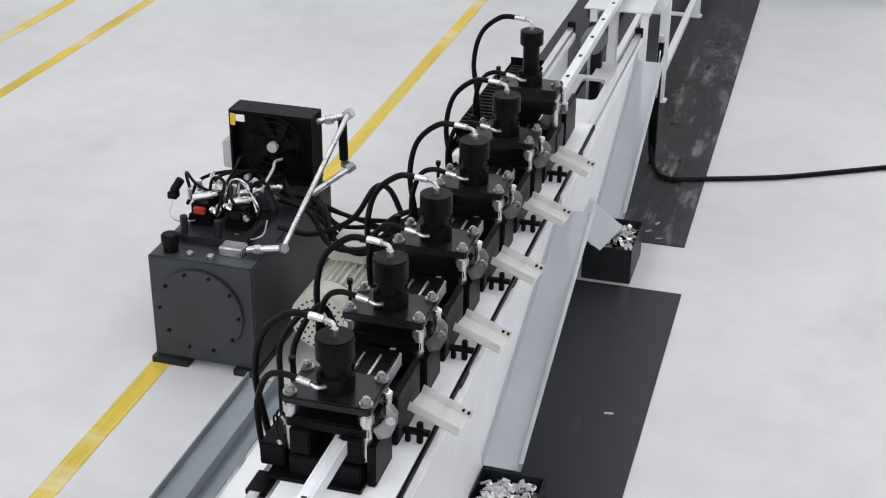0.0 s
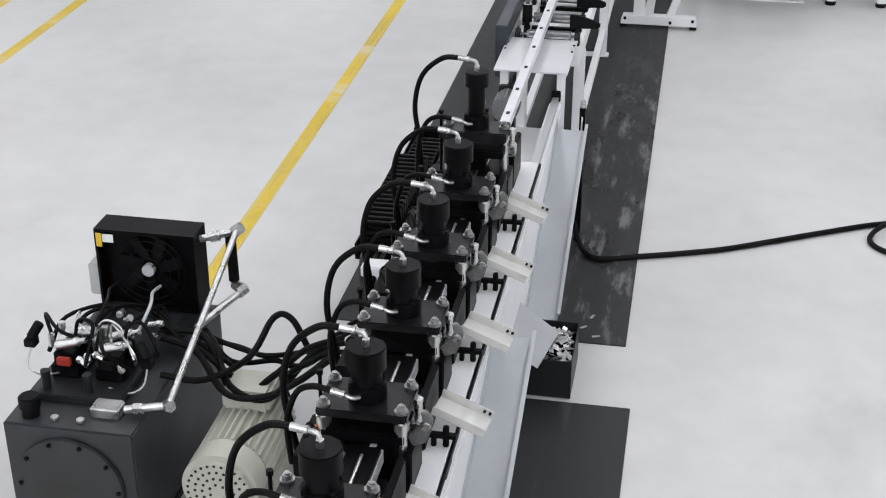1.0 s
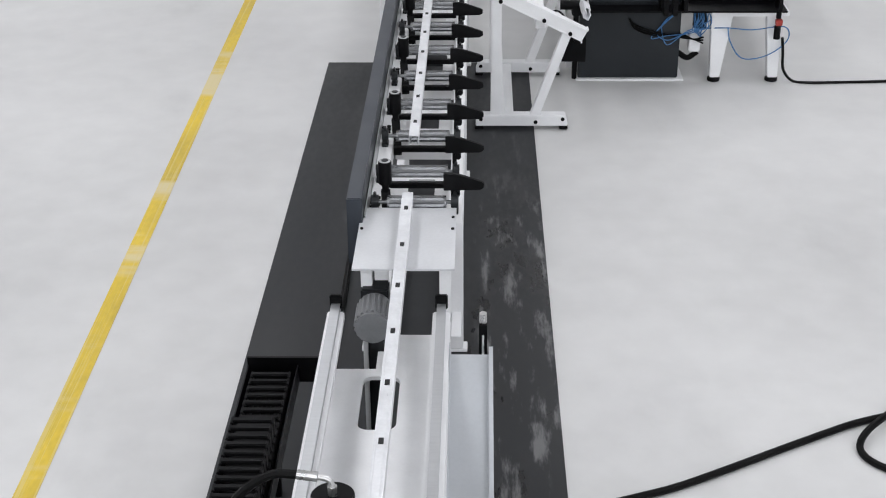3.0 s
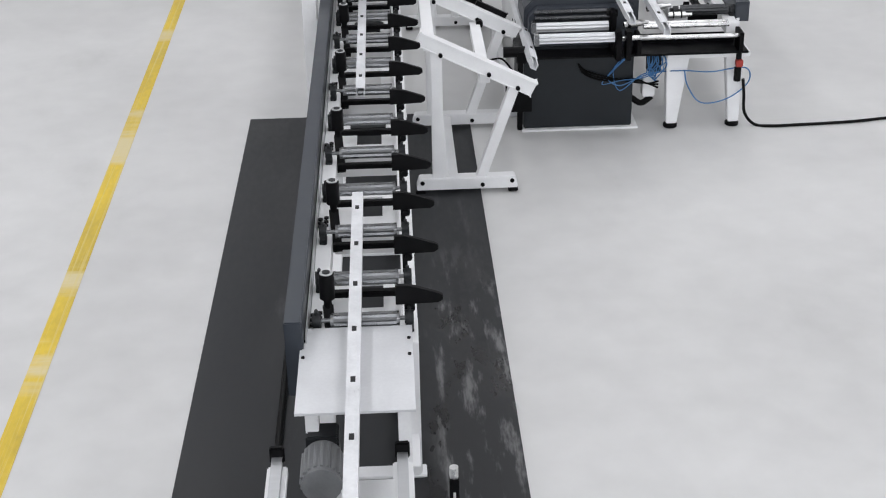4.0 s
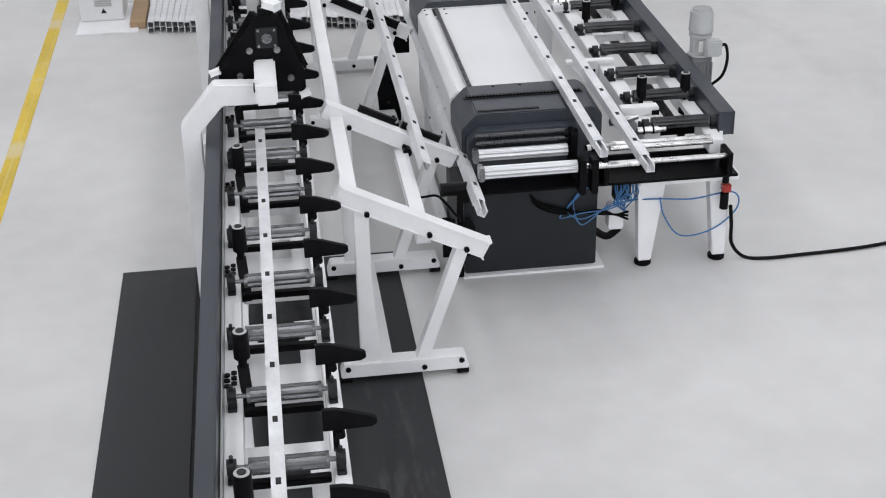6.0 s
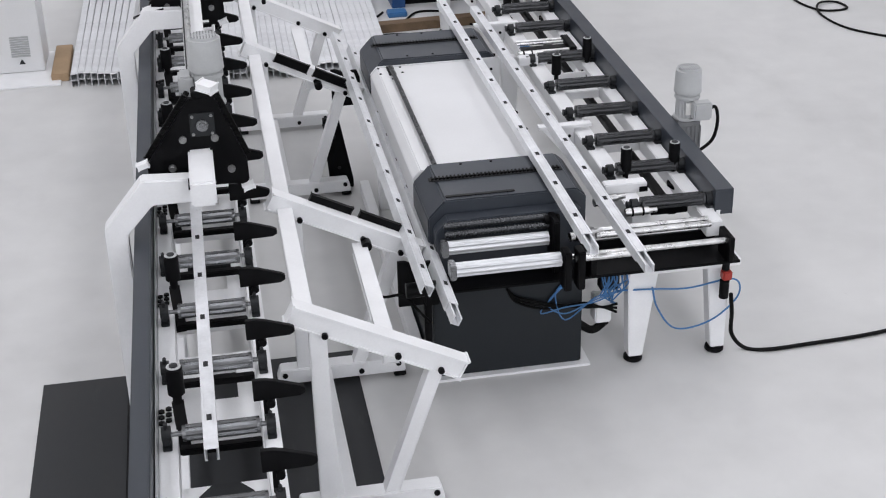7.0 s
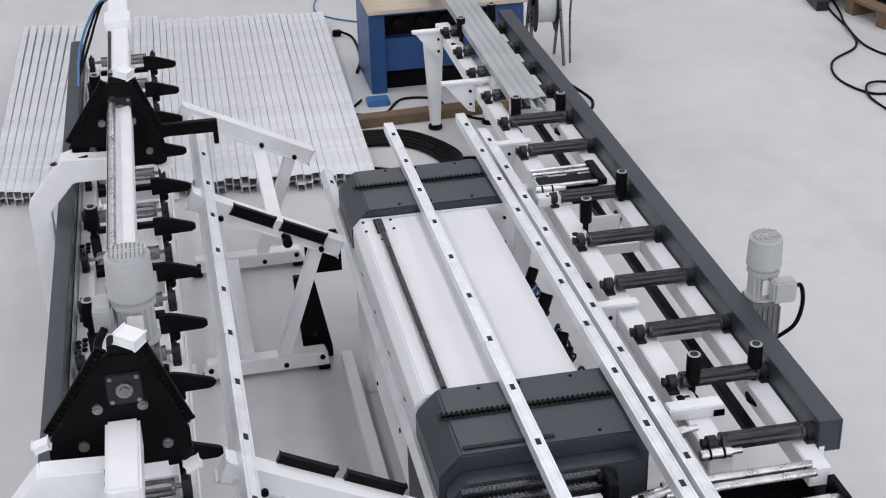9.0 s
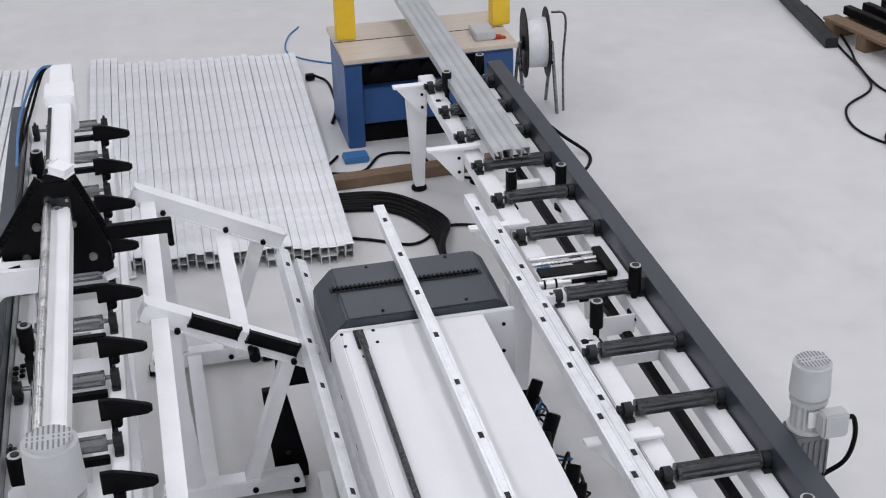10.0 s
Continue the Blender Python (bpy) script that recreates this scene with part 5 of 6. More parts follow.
# ---- stacking machine ----
def stacking_machine():
    t = thing("stacking_machine", (1.31, 6.3, 0), "white and anthracite stacking machine with chain covers", "stacking machine")
    o = Matrix.Translation((-1.31, -6.3, 0))
    bm = B()
    box(bm, 0.995, 1.62, 5.235, 5.85, 0.012, 0.50, 0.005)
    part("cabinet", bm, M_CABINET, t, "dark grey steel base cabinet", o)
    bm = B()
    box(bm, 0.985, 1.655, 5.21, 5.86, 0.0, 0.0115)
    part("plinth", bm, M_WHITE, t, "", o)
    bm = B()
    prism(bm, [(1.003, 0.25), (1.545, 0.25), (1.545, 0.745), (1.035, 0.745), (1.003, 0.71)], "y", 5.70, 6.995, 0.004)
    part("body", bm, M_WHITE2, t, "white sheet-metal body", o)
    bm = B()
    prism(bm, [(1.003, 0.25), (1.40, 0.25), (1.64, 0.36), (1.662, 0.40), (1.662, 0.745), (1.035, 0.745), (1.003, 0.71)], "y", 6.998, 7.022, 0.003)
    rear = part("rear_panel", bm, M_WHITE2, t, "white rear cross panel", o)
    each("screw", [(1.62, 6.992, z) for z in (0.46, 0.58, 0.69)], lambda q: cyl(q, (0, 0, 0), (0, 0.0055, 0), 0.007, 8), M_BLACK, rear)
    bm = B()
    prism(bm, [(5.80, 0.26), (6.55, 0.26), (6.55, 0.60), (5.80, 0.45)], "x", 0.9985, 1.002)
    part("side_hatch", bm, M_WHITE, t, "", o)
    each("screw", ((0.994, 6.0, 0.42), (0.994, 6.5, 0.58), (0.994, 6.5, 0.30)), lambda q: cyl(q, (0, 0, 0), (0.0085, 0, 0), 0.008, 8), M_BLACK, t, "", o)
    for x in (1.05, 1.50):
        bm = B()
        box(bm, x - 0.04, x + 0.04, 6.9, 6.98, 0.0, 0.249, 0.004)
        part("leg", bm, M_WHITE, t, "", o)
    # front and rear chain covers
    for k, (ya, yb, s) in enumerate(((5.32, 5.69, 1), (7.025, 7.42, -1))):
        bm = B()
        prism(bm, [(1.0, 0.50), (1.0, 0.70), (1.07, 0.775), (1.61, 0.775), (1.65, 0.74), (1.65, 0.50)], "y", ya, yb, 0.006)
        if s > 0:
            prism(bm, [(1.02, 0.50), (1.02, 0.67), (1.07, 0.72), (1.61, 0.72), (1.61, 0.50)], "y", ya - 0.07, ya - 0.001, 0.004)
        hood = part("chain_cover", bm, M_GREY, t, "anthracite folded chain cover", o)
        # dark slab on the closed cover, painted as the shade under the chain
        bm = B()
        ym = (ya + yb) / 2 + 0.02
        box(bm, 1.04, 1.60, ym - 0.016, ym + 0.016, 0.7755, 0.779)
        part("chain_slot_shade", bm, M_DARK, t, "", o)
        bm = B()
        box(bm, 1.05, 1.59, ym - 0.003, ym + 0.003, 0.7795, 0.784)
        chain = part("chain", bm, M_BLACK, t, "black roller chain", o)
        each("chain_roller", [(1.055 + 0.016 * i, ym - 0.01, 0.783) for i in range(34)], lambda q: cyl(q, (0, 0, 0), (0, 0.02, 0), 0.0055, 8), M_BLACK, chain)
        each("screw", [(x, y, 0.775) for x in (1.2, 1.33, 1.5) for y in (ya + 0.03, yb - 0.03)], lambda q: cyl(q, (0, 0, 0), (0, 0, 0.004), 0.006, 6), M_BLACK, hood)
    # dark slab on the body top paints the shaded opening at the rod end
    bm = B()
    box(bm, 1.08, 1.115, 6.87, 6.99, 0.746, 0.752)
    part("rod_slot_shade", bm, M_DARK, t, "", o)
    bm = B()
    cyl(bm, (1.098, 5.70, 0.762), (1.098, 6.95, 0.762), 0.011, 12)
    part("guide_rod", bm, M_ROLLD, t, "dark steel guide rod along the top", o)
    each("screw", [(x, y, 0.745) for x, y in ((1.04, 6.98), (1.04, 6.90), (1.15, 6.98), (1.15, 6.90), (1.09, 6.82))], lambda q: cyl(q, (0, 0, 0), (0, 0, 0.004), 0.006, 8), M_BLACK, t, "", o)
    # front bed with pneumatic cylinders and rods
    bm = B()
    box(bm, 0.99, 2.24, 5.10, 5.40, 0.475, 0.487, 0.003)
    box(bm, 1.6, 2.2, 5.30, 5.312, 0.487, 0.535)
    part("bed_plate", bm, M_BLACK, t, "black steel bed plate", o)
    y, z, x1 = 5.03, 0.618, 1.47
    bm = B()
    fluted(bm, (1.055, y, z), (x1, y, z), 0.029, 8, 0.006)
    tube_body = part("cylinder", bm, M_ALU, t, "aluminium pneumatic cylinder", o)
    bm = B()
    box(bm, 1.03, 1.0545, y - 0.032, y + 0.032, z - 0.032, z + 0.032, 0.004)
    part("cylinder_head", bm, M_ROLL, tube_body)
    for x in (x1 + 0.025, x1 + 0.08):
        bm = B()
        box(bm, x - 0.018, x + 0.012, y - 0.035, y + 0.035, 0.488, z + 0.035, 0.004)
        part("rod_block", bm, M_BLACK, t, "", o)
    bm = B()
    fluted(bm, (1.055, 5.19, 0.632), (1.46, 5.19, 0.632), 0.028, 8, 0.005)
    upper = part("cylinder", bm, M_ALU, t, "aluminium pneumatic cylinder", o)
    bm = B()
    box(bm, 1.03, 1.0545, 5.16, 5.22, 0.602, 0.662, 0.004)
    part("cylinder_head", bm, M_ROLL, upper)
    for y, z in ((5.225, 0.672), (5.245, 0.70)):
        bm = B()
        cyl(bm, (1.05, y, z), (1.47, y, z), 0.012, 14)
        screw_rod = part("screw_rod", bm, M_ROLLD, t, "dark threaded rod", o)
        each("thread", [(1.06 + 0.0135 * k, y, z) for k in range(30)], lambda q: cyl(q, (0, 0, 0), (0.005, 0, 0), 0.0145, 10), M_ROLLD, screw_rod)
    for x in (1.485,):
        bm = B()
        box(bm, x - 0.012, x + 0.014, 5.15, 5.26, 0.488, 0.715, 0.004)
        cyl(bm, (x - 0.03, 5.235, 0.688), (x + 0.03, 5.235, 0.688), 0.022, 14)
        part("rod_block", bm, M_BLACK, t, "", o)
    # raised dark strip, its colour gives the shade of a cover opening
    bm = B()
    box(bm, 1.08, 1.36, 5.345, 5.36, 0.7755, 0.780)
    part("cover_slot_shade", bm, M_DARK, t, "", o)
    for y, z, x0, x1 in ((5.12, 0.575, 1.53, 2.18), (5.03, 0.610, 1.53, 1.75), (5.20, 0.615, 1.66, 2.14), (5.235, 0.62, 1.66, 2.14)):
        bm = B()
        cyl(bm, (x0, y, z), (x1, y, z), 0.013, 14)
        part("rod", bm, M_CHROME, t, "polished slide rod", o)
    for x in (1.62, 2.19):
        bm = B()
        box(bm, x - 0.012, x + 0.012, 5.08, 5.20, 0.4875, 0.60, 0.003)
        part("rod_block", bm, M_BLACK, t, "", o)
    bm = B()
    box(bm, 2.165, 2.235, 5.33, 5.40, 0.4875, 0.61, 0.004)
    part("stop_block", bm, M_WHITE, t, "", o)
    for x, y in ((1.54, 5.16), (1.72, 5.44)):
        bm = B()
        cyl(bm, (x, y, 0.64), (x + 0.10, y + 0.02, 0.645), 0.018, 14)
        valve = part("valve", bm, M_CHROME, t, "", o)
        bm = B()
        cyl(bm, (x + 0.10, y + 0.02, 0.645), (x + 0.14, y + 0.025, 0.648), 0.011, 10)
        part("valve_stem", bm, M_CHROME, valve)
        bm = B()
        cyl(bm, (x + 0.02, y, 0.64), (x + 0.035, y + 0.003, 0.64), 0.0195, 14)
        part("ring", bm, M_BLACK, valve)
    # tapered legs of the outfeed side
    for x in (1.845, 2.205):
        bm = B()
        s = 1 if x > 2 else -1
        prism(bm, [(x - 0.06 - 0.012 * s, 0.474), (x + 0.06 - 0.03 * s, 0.474), (x + 0.03, 0.03), (x - 0.03, 0.03)], "y", 5.19, 5.26, 0.004)
        leg = part("leg", bm, M_WHITE, t, "white tapered leg", o)
        bm = B()
        cyl(bm, (x, 5.225, 0.0), (x, 5.225, 0.022), 0.04, 20, bev=0.004)
        cyl(bm, (x, 5.225, 0.022), (x, 5.225, 0.032), 0.012, 10)
        part("levelling_foot", bm, M_BLACKP, leg)
    bm = B()
    box(bm, 1.79, 2.26, 5.14, 5.40, 0.44, 0.4745, 0.004)
    part("leg_plate", bm, M_WHITE, t, "", o)
    # valve island, cables and tubes below the bed
    bm = B()
    box(bm, 1.68, 1.75, 5.24, 5.32, 0.18, 0.30, 0.006)
    part("valve_box", bm, M_WHITE, t, "", o)
    bm = B()
    box(bm, 1.70, 1.78, 5.24, 5.30, 0.33, 0.44, 0.006)
    part("valve_island", bm, M_DGREY, t, "", o)
    rng = random.Random(8)
    for k in range(12):
        bm = B()
        x = 1.70 + 0.008 * k
        tube(bm, [(x, 5.23, 0.46), (x + rng.uniform(-0.02, 0.03), 5.19, 0.41), (x + rng.uniform(-0.04, 0.02), 5.20, 0.35 + rng.uniform(-0.03, 0.03)), (1.745 + rng.uniform(-0.03, 0.02), 5.23, 0.30 + rng.uniform(-0.03, 0.03))], 0.0032, 6)
        part("air_tube", bm, M_BLUEHOSE, t, "thin blue air tube", o)
    for k in range(3):
        bm = B()
        tube(bm, [(1.76, 5.21, 0.34), (1.66, 5.19, 0.315 + 0.01 * k), (1.54, 5.20, 0.30 - 0.03 * k), (1.44 + 0.03 * k, 5.215, 0.275 + 0.035 * k), (1.49 + 0.02 * k, 5.222, 0.34 + 0.03 * k), (1.58, 5.225, 0.43)], 0.003, 6)
        part("air_tube", bm, M_BLUEHOSE, t, "", o)
    for k in range(3):
        bm = B()
        tube(bm, [(1.30, 5.228, 0.40), (1.34, 5.222, 0.36 - 0.012 * k), (1.46, 5.215, 0.32 - 0.012 * k), (1.62, 5.21, 0.285 + 0.01 * k), (1.70, 5.22, 0.27), (1.76, 5.20, 0.25 + 0.02 * k)], 0.006, 6)
        part("cable", bm, M_RUBBER, t, "", o)
    bm = B()
    tube(bm, [(1.62, 5.30, 0.16), (1.68, 5.28, 0.13), (1.74, 5.28, 0.17)], 0.018, 8)
    part("cable", bm, M_RUBBER, t, "", o)
    bm = B()
    tube(bm, [(1.76, 5.22, 0.34), (1.90, 5.165, 0.36), (2.05, 5.16, 0.35), (2.24, 5.16, 0.37), (2.27, 5.17, 0.28), (2.15, 5.15, 0.19), (2.0, 5.15, 0.17), (1.92, 5.16, 0.27), (1.90, 5.18, 0.36)], 0.004, 6)
    part("air_tube", bm, M_BLUEHOSE, t, "thin blue air tube in a loop", o)
    bm = B()
    box(bm, 2.18, 2.22, 5.12, 5.16, 0.385, 0.425, 0.005)
    regulator = part("regulator", bm, M_RED, t, "red and black air regulator", o)
    bm = B()
    cyl(bm, (2.195, 5.14, 0.30), (2.195, 5.14, 0.379), 0.02, 14)
    part("filter_bowl", bm, M_BLACKP, regulator)
    bm = B()
    cyl(bm, (2.195, 5.14, 0.431), (2.195, 5.14, 0.47), 0.016, 14)
    part("knob", bm, M_BLACKP, regulator)
    # dark side bracket by the transfer stands
    bm = B()
    box(bm, 0.93, 0.985, 5.0, 5.25, 0.49, 0.56, 0.004)
    box(bm, 0.955, 0.985, 5.19, 5.23, 0.02, 0.49, 0.003)
    cyl(bm, (0.86, 5.03, 0.55), (0.99, 5.03, 0.55), 0.03, 14)
    part("side_bracket", bm, M_BLACK, t, "", o)
    bm = B()
    tube(bm, [(0.74, 5.2, 0.52), (0.78, 5.15, 0.47), (0.86, 5.12, 0.48), (0.93, 5.1, 0.40), (0.97, 5.15, 0.33)], 0.006, 6)
    part("cable", bm, M_RUBBER, t, "", o)
    return t


stacking_machine()


# ---- outfeed roller conveyor ----
def outfeed():
    t = thing("outfeed_conveyor", (1.983, 5.35, 0), "white outfeed roller conveyor with anthracite side rail", "roller conveyor")
    t.matrix_basis = pose(1.983, 5.35, 0, 0, 0, -0.5)
    bm = B()
    prism(bm, [(0.222, 0.585), (0.222, 0.70), (0.30, 0.70), (0.30, 0.585), (0.292, 0.585), (0.292, 0.692), (0.230, 0.692), (0.230, 0.585)], "y", -0.02, 4.28, 0.0015)
    rail = part("side_rail", bm, M_GREY, t, "long anthracite boxed side rail")
    bm = B()
    box(bm, 0.2305, 0.2915, -0.0175, -0.012, 0.586, 0.691)
    part("end_cap", bm, M_GREY, rail)
    for x0, x1, ya in ((-0.125, -0.045, 0.0), (0.150, 0.218, -0.13)):
        bm = B()
        box(bm, x0, x1, ya, 4.4, 0.545, 0.615, 0.004)
        part("side_beam", bm, M_WHITE, t)
    rows = (0.025, 0.385, 0.72, 1.08, 1.45, 1.86, 2.38, 2.74, 3.10, 3.45, 3.79, 4.14)
    bm = spin_roller(0.275, 0.029, 10)
    r0 = part("roller", bm, M_ROLLD, t, "ribbed dark steel conveyor roller", Matrix.Translation((-0.085, rows[0], 0.648)))
    bm = B()
    box(bm, -0.018, 0.018, -0.036, 0.036, -0.033, -0.022, 0.002)
    box(bm, -0.010, 0.010, -0.022, 0.022, -0.022, 0.012, 0.003)
    cyl(bm, (-0.014, 0, 0.0), (0.014, 0, 0.0), 0.024, 16)
    b0 = part("bearing_bracket", bm, M_DGREY, t, "", Matrix.Translation((-0.112, rows[0], 0.648)))
    bm = B()
    cyl(bm, (-0.032, 0, 0.0), (-0.0145, 0, 0.0), 0.017, 12, r2=0.012)
    n0 = part("axle_nut", bm, M_DGREY, b0)
    for k, y in enumerate(rows):
        if k:
            again(r0, t, Matrix.Translation((-0.085, y, 0.648)))
            again(n0, again(b0, t, Matrix.Translation((-0.112, y, 0.648))), Matrix.Identity(4))
        again(b0, t, Matrix.Translation((0.208, y, 0.648)))
        # dark disc against the uncut rail, coloured as a shaded axle opening
        bm = B()
        cyl(bm, (0.2185, y, 0.655), (0.2215, y, 0.655), 0.02, 14)
        part("axle_hole_shade", bm, M_DARK, t)
    v0 = None
    for x, y in ((-0.044, 0.372), (0.177, 0.385), (-0.044, 1.61), (0.177, 1.83), (-0.044, 2.785), (0.177, 2.785), (-0.044, 4.05), (0.177, 4.25)):
        m = Matrix.Translation((x, y, 0))
        if v0 is None:
            bm = B()
            cyl(bm, (0, 0, 0.645), (0, 0, 0.75), 0.0245, 24, bev=0.003)
            cyl(bm, (0, 0, 0.585), (0, 0, 0.645), 0.012, 12)
            v0 = part("guide_roller", bm, M_BLACKP, t, "black upright guide roller", m)
            bm = B()
            cyl(bm, (0, 0, 0.75), (0, 0, 0.7525), 0.021, 24)
            h0 = part("roller_cap", bm, M_MOTOR, v0, "pale bearing ring")
            bm = B()
            cyl(bm, (0, 0, 0.7525), (0, 0, 0.755), 0.014, 16)
            g0 = part("roller_bolt", bm, M_DGREY, v0)
        else:
            v1 = again(v0, t, m)
            again(h0, v1, Matrix.Identity(4))
            again(g0, v1, Matrix.Identity(4))
        bm = B()
        if x > 0:
            prism(bm, [(x - 0.035, y - 0.02), (x + 0.02, y - 0.02), (x + 0.03, y - 0.15), (x + 0.0, y - 0.17), (x - 0.045, y - 0.06)], "z", 0.568, 0.584, 0.003)
            part("roller_arm", bm, M_BLACK, t, "black swing arm")
        else:
            box(bm, x - 0.025, x + 0.025, y - 0.03, y + 0.02, 0.572, 0.584, 0.003)
            cyl(bm, (x - 0.055, y - 0.055, 0.60), (x - 0.055, y - 0.03, 0.60), 0.020, 16)
            box(bm, x - 0.065, x - 0.02, y - 0.045, y - 0.03, 0.585, 0.615, 0.002)
            part("roller_arm", bm, M_BLACK, t, "black adjusting bracket")
    for y in (0.12, 0.8, 1.5, 3.0, 3.8):
        bm = B()
        box(bm, -0.044, 0.149, y - 0.02, y + 0.02, 0.55, 0.59, 0.003)
        part("cross_member", bm, M_WHITE if y > 0.2 else M_BLACK, t)
    bm = B()
    box(bm, 0.10, 0.135, 0.2, 4.2, 0.495, 0.53, 0.003)
    part("drive_shaft_cover", bm, M_BLACK, t)
    for x, y in ((-0.16, 2.22), (0.165, 2.22), (-0.16, 4.30), (0.165, 4.30)):
        bm = B()
        prism(bm, [(x - 0.055, 0.544), (x + 0.055, 0.544), (x + 0.026, 0.03), (x - 0.026, 0.03)], "y", y - 0.035, y + 0.035, 0.004)
        leg = part("leg", bm, M_WHITE, t, "white tapered leg")
        bm = B()
        cyl(bm, (x, y, 0.0), (x, y, 0.022), 0.042, 20, bev=0.004)
        cyl(bm, (x, y, 0.022), (x, y, 0.031), 0.012, 10)
        part("levelling_foot", bm, M_BLACKP, leg)
    # flat arms towards the stacking machine, each on a gusset
    for y in (0.94, 2.50, 3.34, 4.19):
        bm = B()
        box(bm, -0.30, -0.045, y - 0.022, y + 0.022, 0.634, 0.648, 0.002)
        arm = part("transfer_arm", bm, M_WHITE, t, "flat white transfer arm")
        bm = B()
        prism(bm, [(-0.285, 0.633), (-0.126, 0.633), (-0.126, 0.47), (-0.16, 0.48)], "y", y - 0.008, y + 0.008, 0.002)
        part("gusset", bm, M_WHITE, arm)
        each("bolt", [(-0.15, y - 0.0135, z) for z in (0.52, 0.59)], lambda q: cyl(q, (0, 0, 0), (0, 0.005, 0), 0.008, 8), M_BLACK, arm)
    # pneumatic pushers between the rollers
    for yb, ys, yr in ((0.23, -0.01, None), (1.87, 1.98, (2.02, 2.15, 2.195))):
        bm = B()
        box(bm, -0.185, 0.0, yb - 0.028, yb + 0.028, 0.616, 0.66, 0.004)
        block = part("pusher", bm, M_WHITE, t, "white pneumatic pusher block")
        bm = B()
        box(bm, -0.035, 0.002, yb - 0.032, yb - 0.0285, 0.618, 0.642, 0.001)
        part("end_piece", bm, M_BLACK, block)
        bm = B()
        cyl(bm, (-0.16, ys, 0.632), (-0.06, ys, 0.632), 0.018, 18, bev=0.002)
        cyl(bm, (-0.06, ys, 0.632), (-0.025, ys, 0.632), 0.011, 12)
        valve = part("valve", bm, M_CHROME, t, "bright pneumatic valve")
        for x in (-0.135, -0.09):
            bm = B()
            cyl(bm, (x, ys, 0.632), (x + 0.008, ys, 0.632), 0.0192, 18)
            part("ring", bm, M_BLACK, valve)
        if yr:
            for y in yr:
                bm = B()
                cyl(bm, (-0.13, y, 0.628), (0.17, y, 0.628), 0.009, 12)
                part("slide_rod", bm, M_CHROME, t, "polished slide rod")
            bm = B()
            box(bm, -0.12, 0.149, 2.055, 2.13, 0.575, 0.622, 0.003)
            part("cylinder_body", bm, M_BLACK, t)
            bm = B()
            box(bm, -0.115, -0.06, 2.132, 2.14, 0.60, 0.622, 0.002)
            part("label_strip", bm, M_BLUEHOSE, t)
            bm = B()
            box(bm, 0.13, 0.17, 2.0, 2.215, 0.616, 0.645, 0.003)
            part("slide_block", bm, M_BLACK, t)
    # cross plate beside the guide rollers
    bm = B()
    box(bm, -0.043, 0.148, 1.735, 1.742, 0.52, 0.60, 0.001)
    part("cross_plate", bm, M_WHITE, t)
    # upright gear motor outside the rail
    upright_motor(t, 0.366, 0.785, 0.695, 0.060, 0.245)
    bm = B()
    box(bm, 0.310, 0.42, 0.735, 0.835, 0.50, 0.6945, 0.006)
    gears = part("gearbox", bm, M_FRAME, t, "grey ribbed gearbox")
    each("rib", [(0, 0.74 + 0.017 * k, 0) for k in range(6)], lambda q: box(q, 0.306, 0.426, 0, 0.006, 0.52, 0.66), M_FRAME, gears)
    each("rib", [(0.315 + 0.02 * k, 0.729, 0) for k in range(6)], lambda q: box(q, 0, 0.006, 0, 0.006, 0.52, 0.67), M_FRAME, gears)
    bm = B()
    box(bm, 0.365, 0.45, 0.672, 0.728, 0.715, 0.80, 0.008)
    part("terminal_box", bm, M_MOTOR, t)
    bm = B()
    tube(bm, [(0.445, 0.70, 0.765), (0.475, 0.70, 0.765), (0.488, 0.70, 0.69), (0.47, 0.71, 0.60), (0.41, 0.74, 0.53)], 0.008, 8)
    part("cable", bm, M_RUBBER, t)


outfeed()


# dark drives and cables between machine and outfeed
def drive_cluster():
    t = thing("pneumatic_drive", (1.66, 6.3, 0), "black pneumatic drive with cables between machine and outfeed", "pneumatic drive")
    rng = random.Random(3)
    bm = B()
    box(bm, -0.05, 0.0, -0.55, 0.68, 0.22, 0.28, 0.004)
    for y in (-0.45, 0.60):
        box(bm, -0.045, -0.005, y, y + 0.05, 0.0, 0.22, 0.003)
    part("carrier", bm, M_BLACK, t)
    for k in range(7):
        y = -0.48 + 0.165 * k + rng.uniform(-0.04, 0.04)
        bm = B()
        cyl(bm, (-0.03, y + 0.02, 0.285), (0.02 + rng.uniform(-0.02, 0.05), y + rng.uniform(0.05, 0.16), 0.42 + rng.uniform(0, 0.08)), rng.uniform(0.018, 0.028), 14, bev=0.003)
        c = part("cylinder", bm, M_BLACK, t)
        bm = B()
        box(bm, -0.04, 0.03, y + 0.01, y + 0.08, 0.33, 0.385 + 0.02 * (k % 3), 0.004)
        part("valve_block", bm, M_DGREY, c)
        bm = B()
        cyl(bm, (0.0, y + 0.003, 0.36), (0.0, y + 0.0095, 0.36), 0.014, 12)
        part("fitting", bm, M_CHROME, c)
    for k in range(22):
        bm = B()
        y = rng.uniform(-0.5, 0.55)
        tube(bm, [(0, y, 0.40), (0.06, y + rng.uniform(-0.1, 0.1), 0.43), (rng.uniform(0.0, 0.12), y + 0.12, rng.uniform(0.10, 0.35)), (0.02, y + 0.26, 0.36)], 0.006 if k % 2 else 0.0045, 6)
        part("tube", bm, M_BLUEHOSE if k % 6 == 0 else M_RUBBER, t)


drive_cluster()


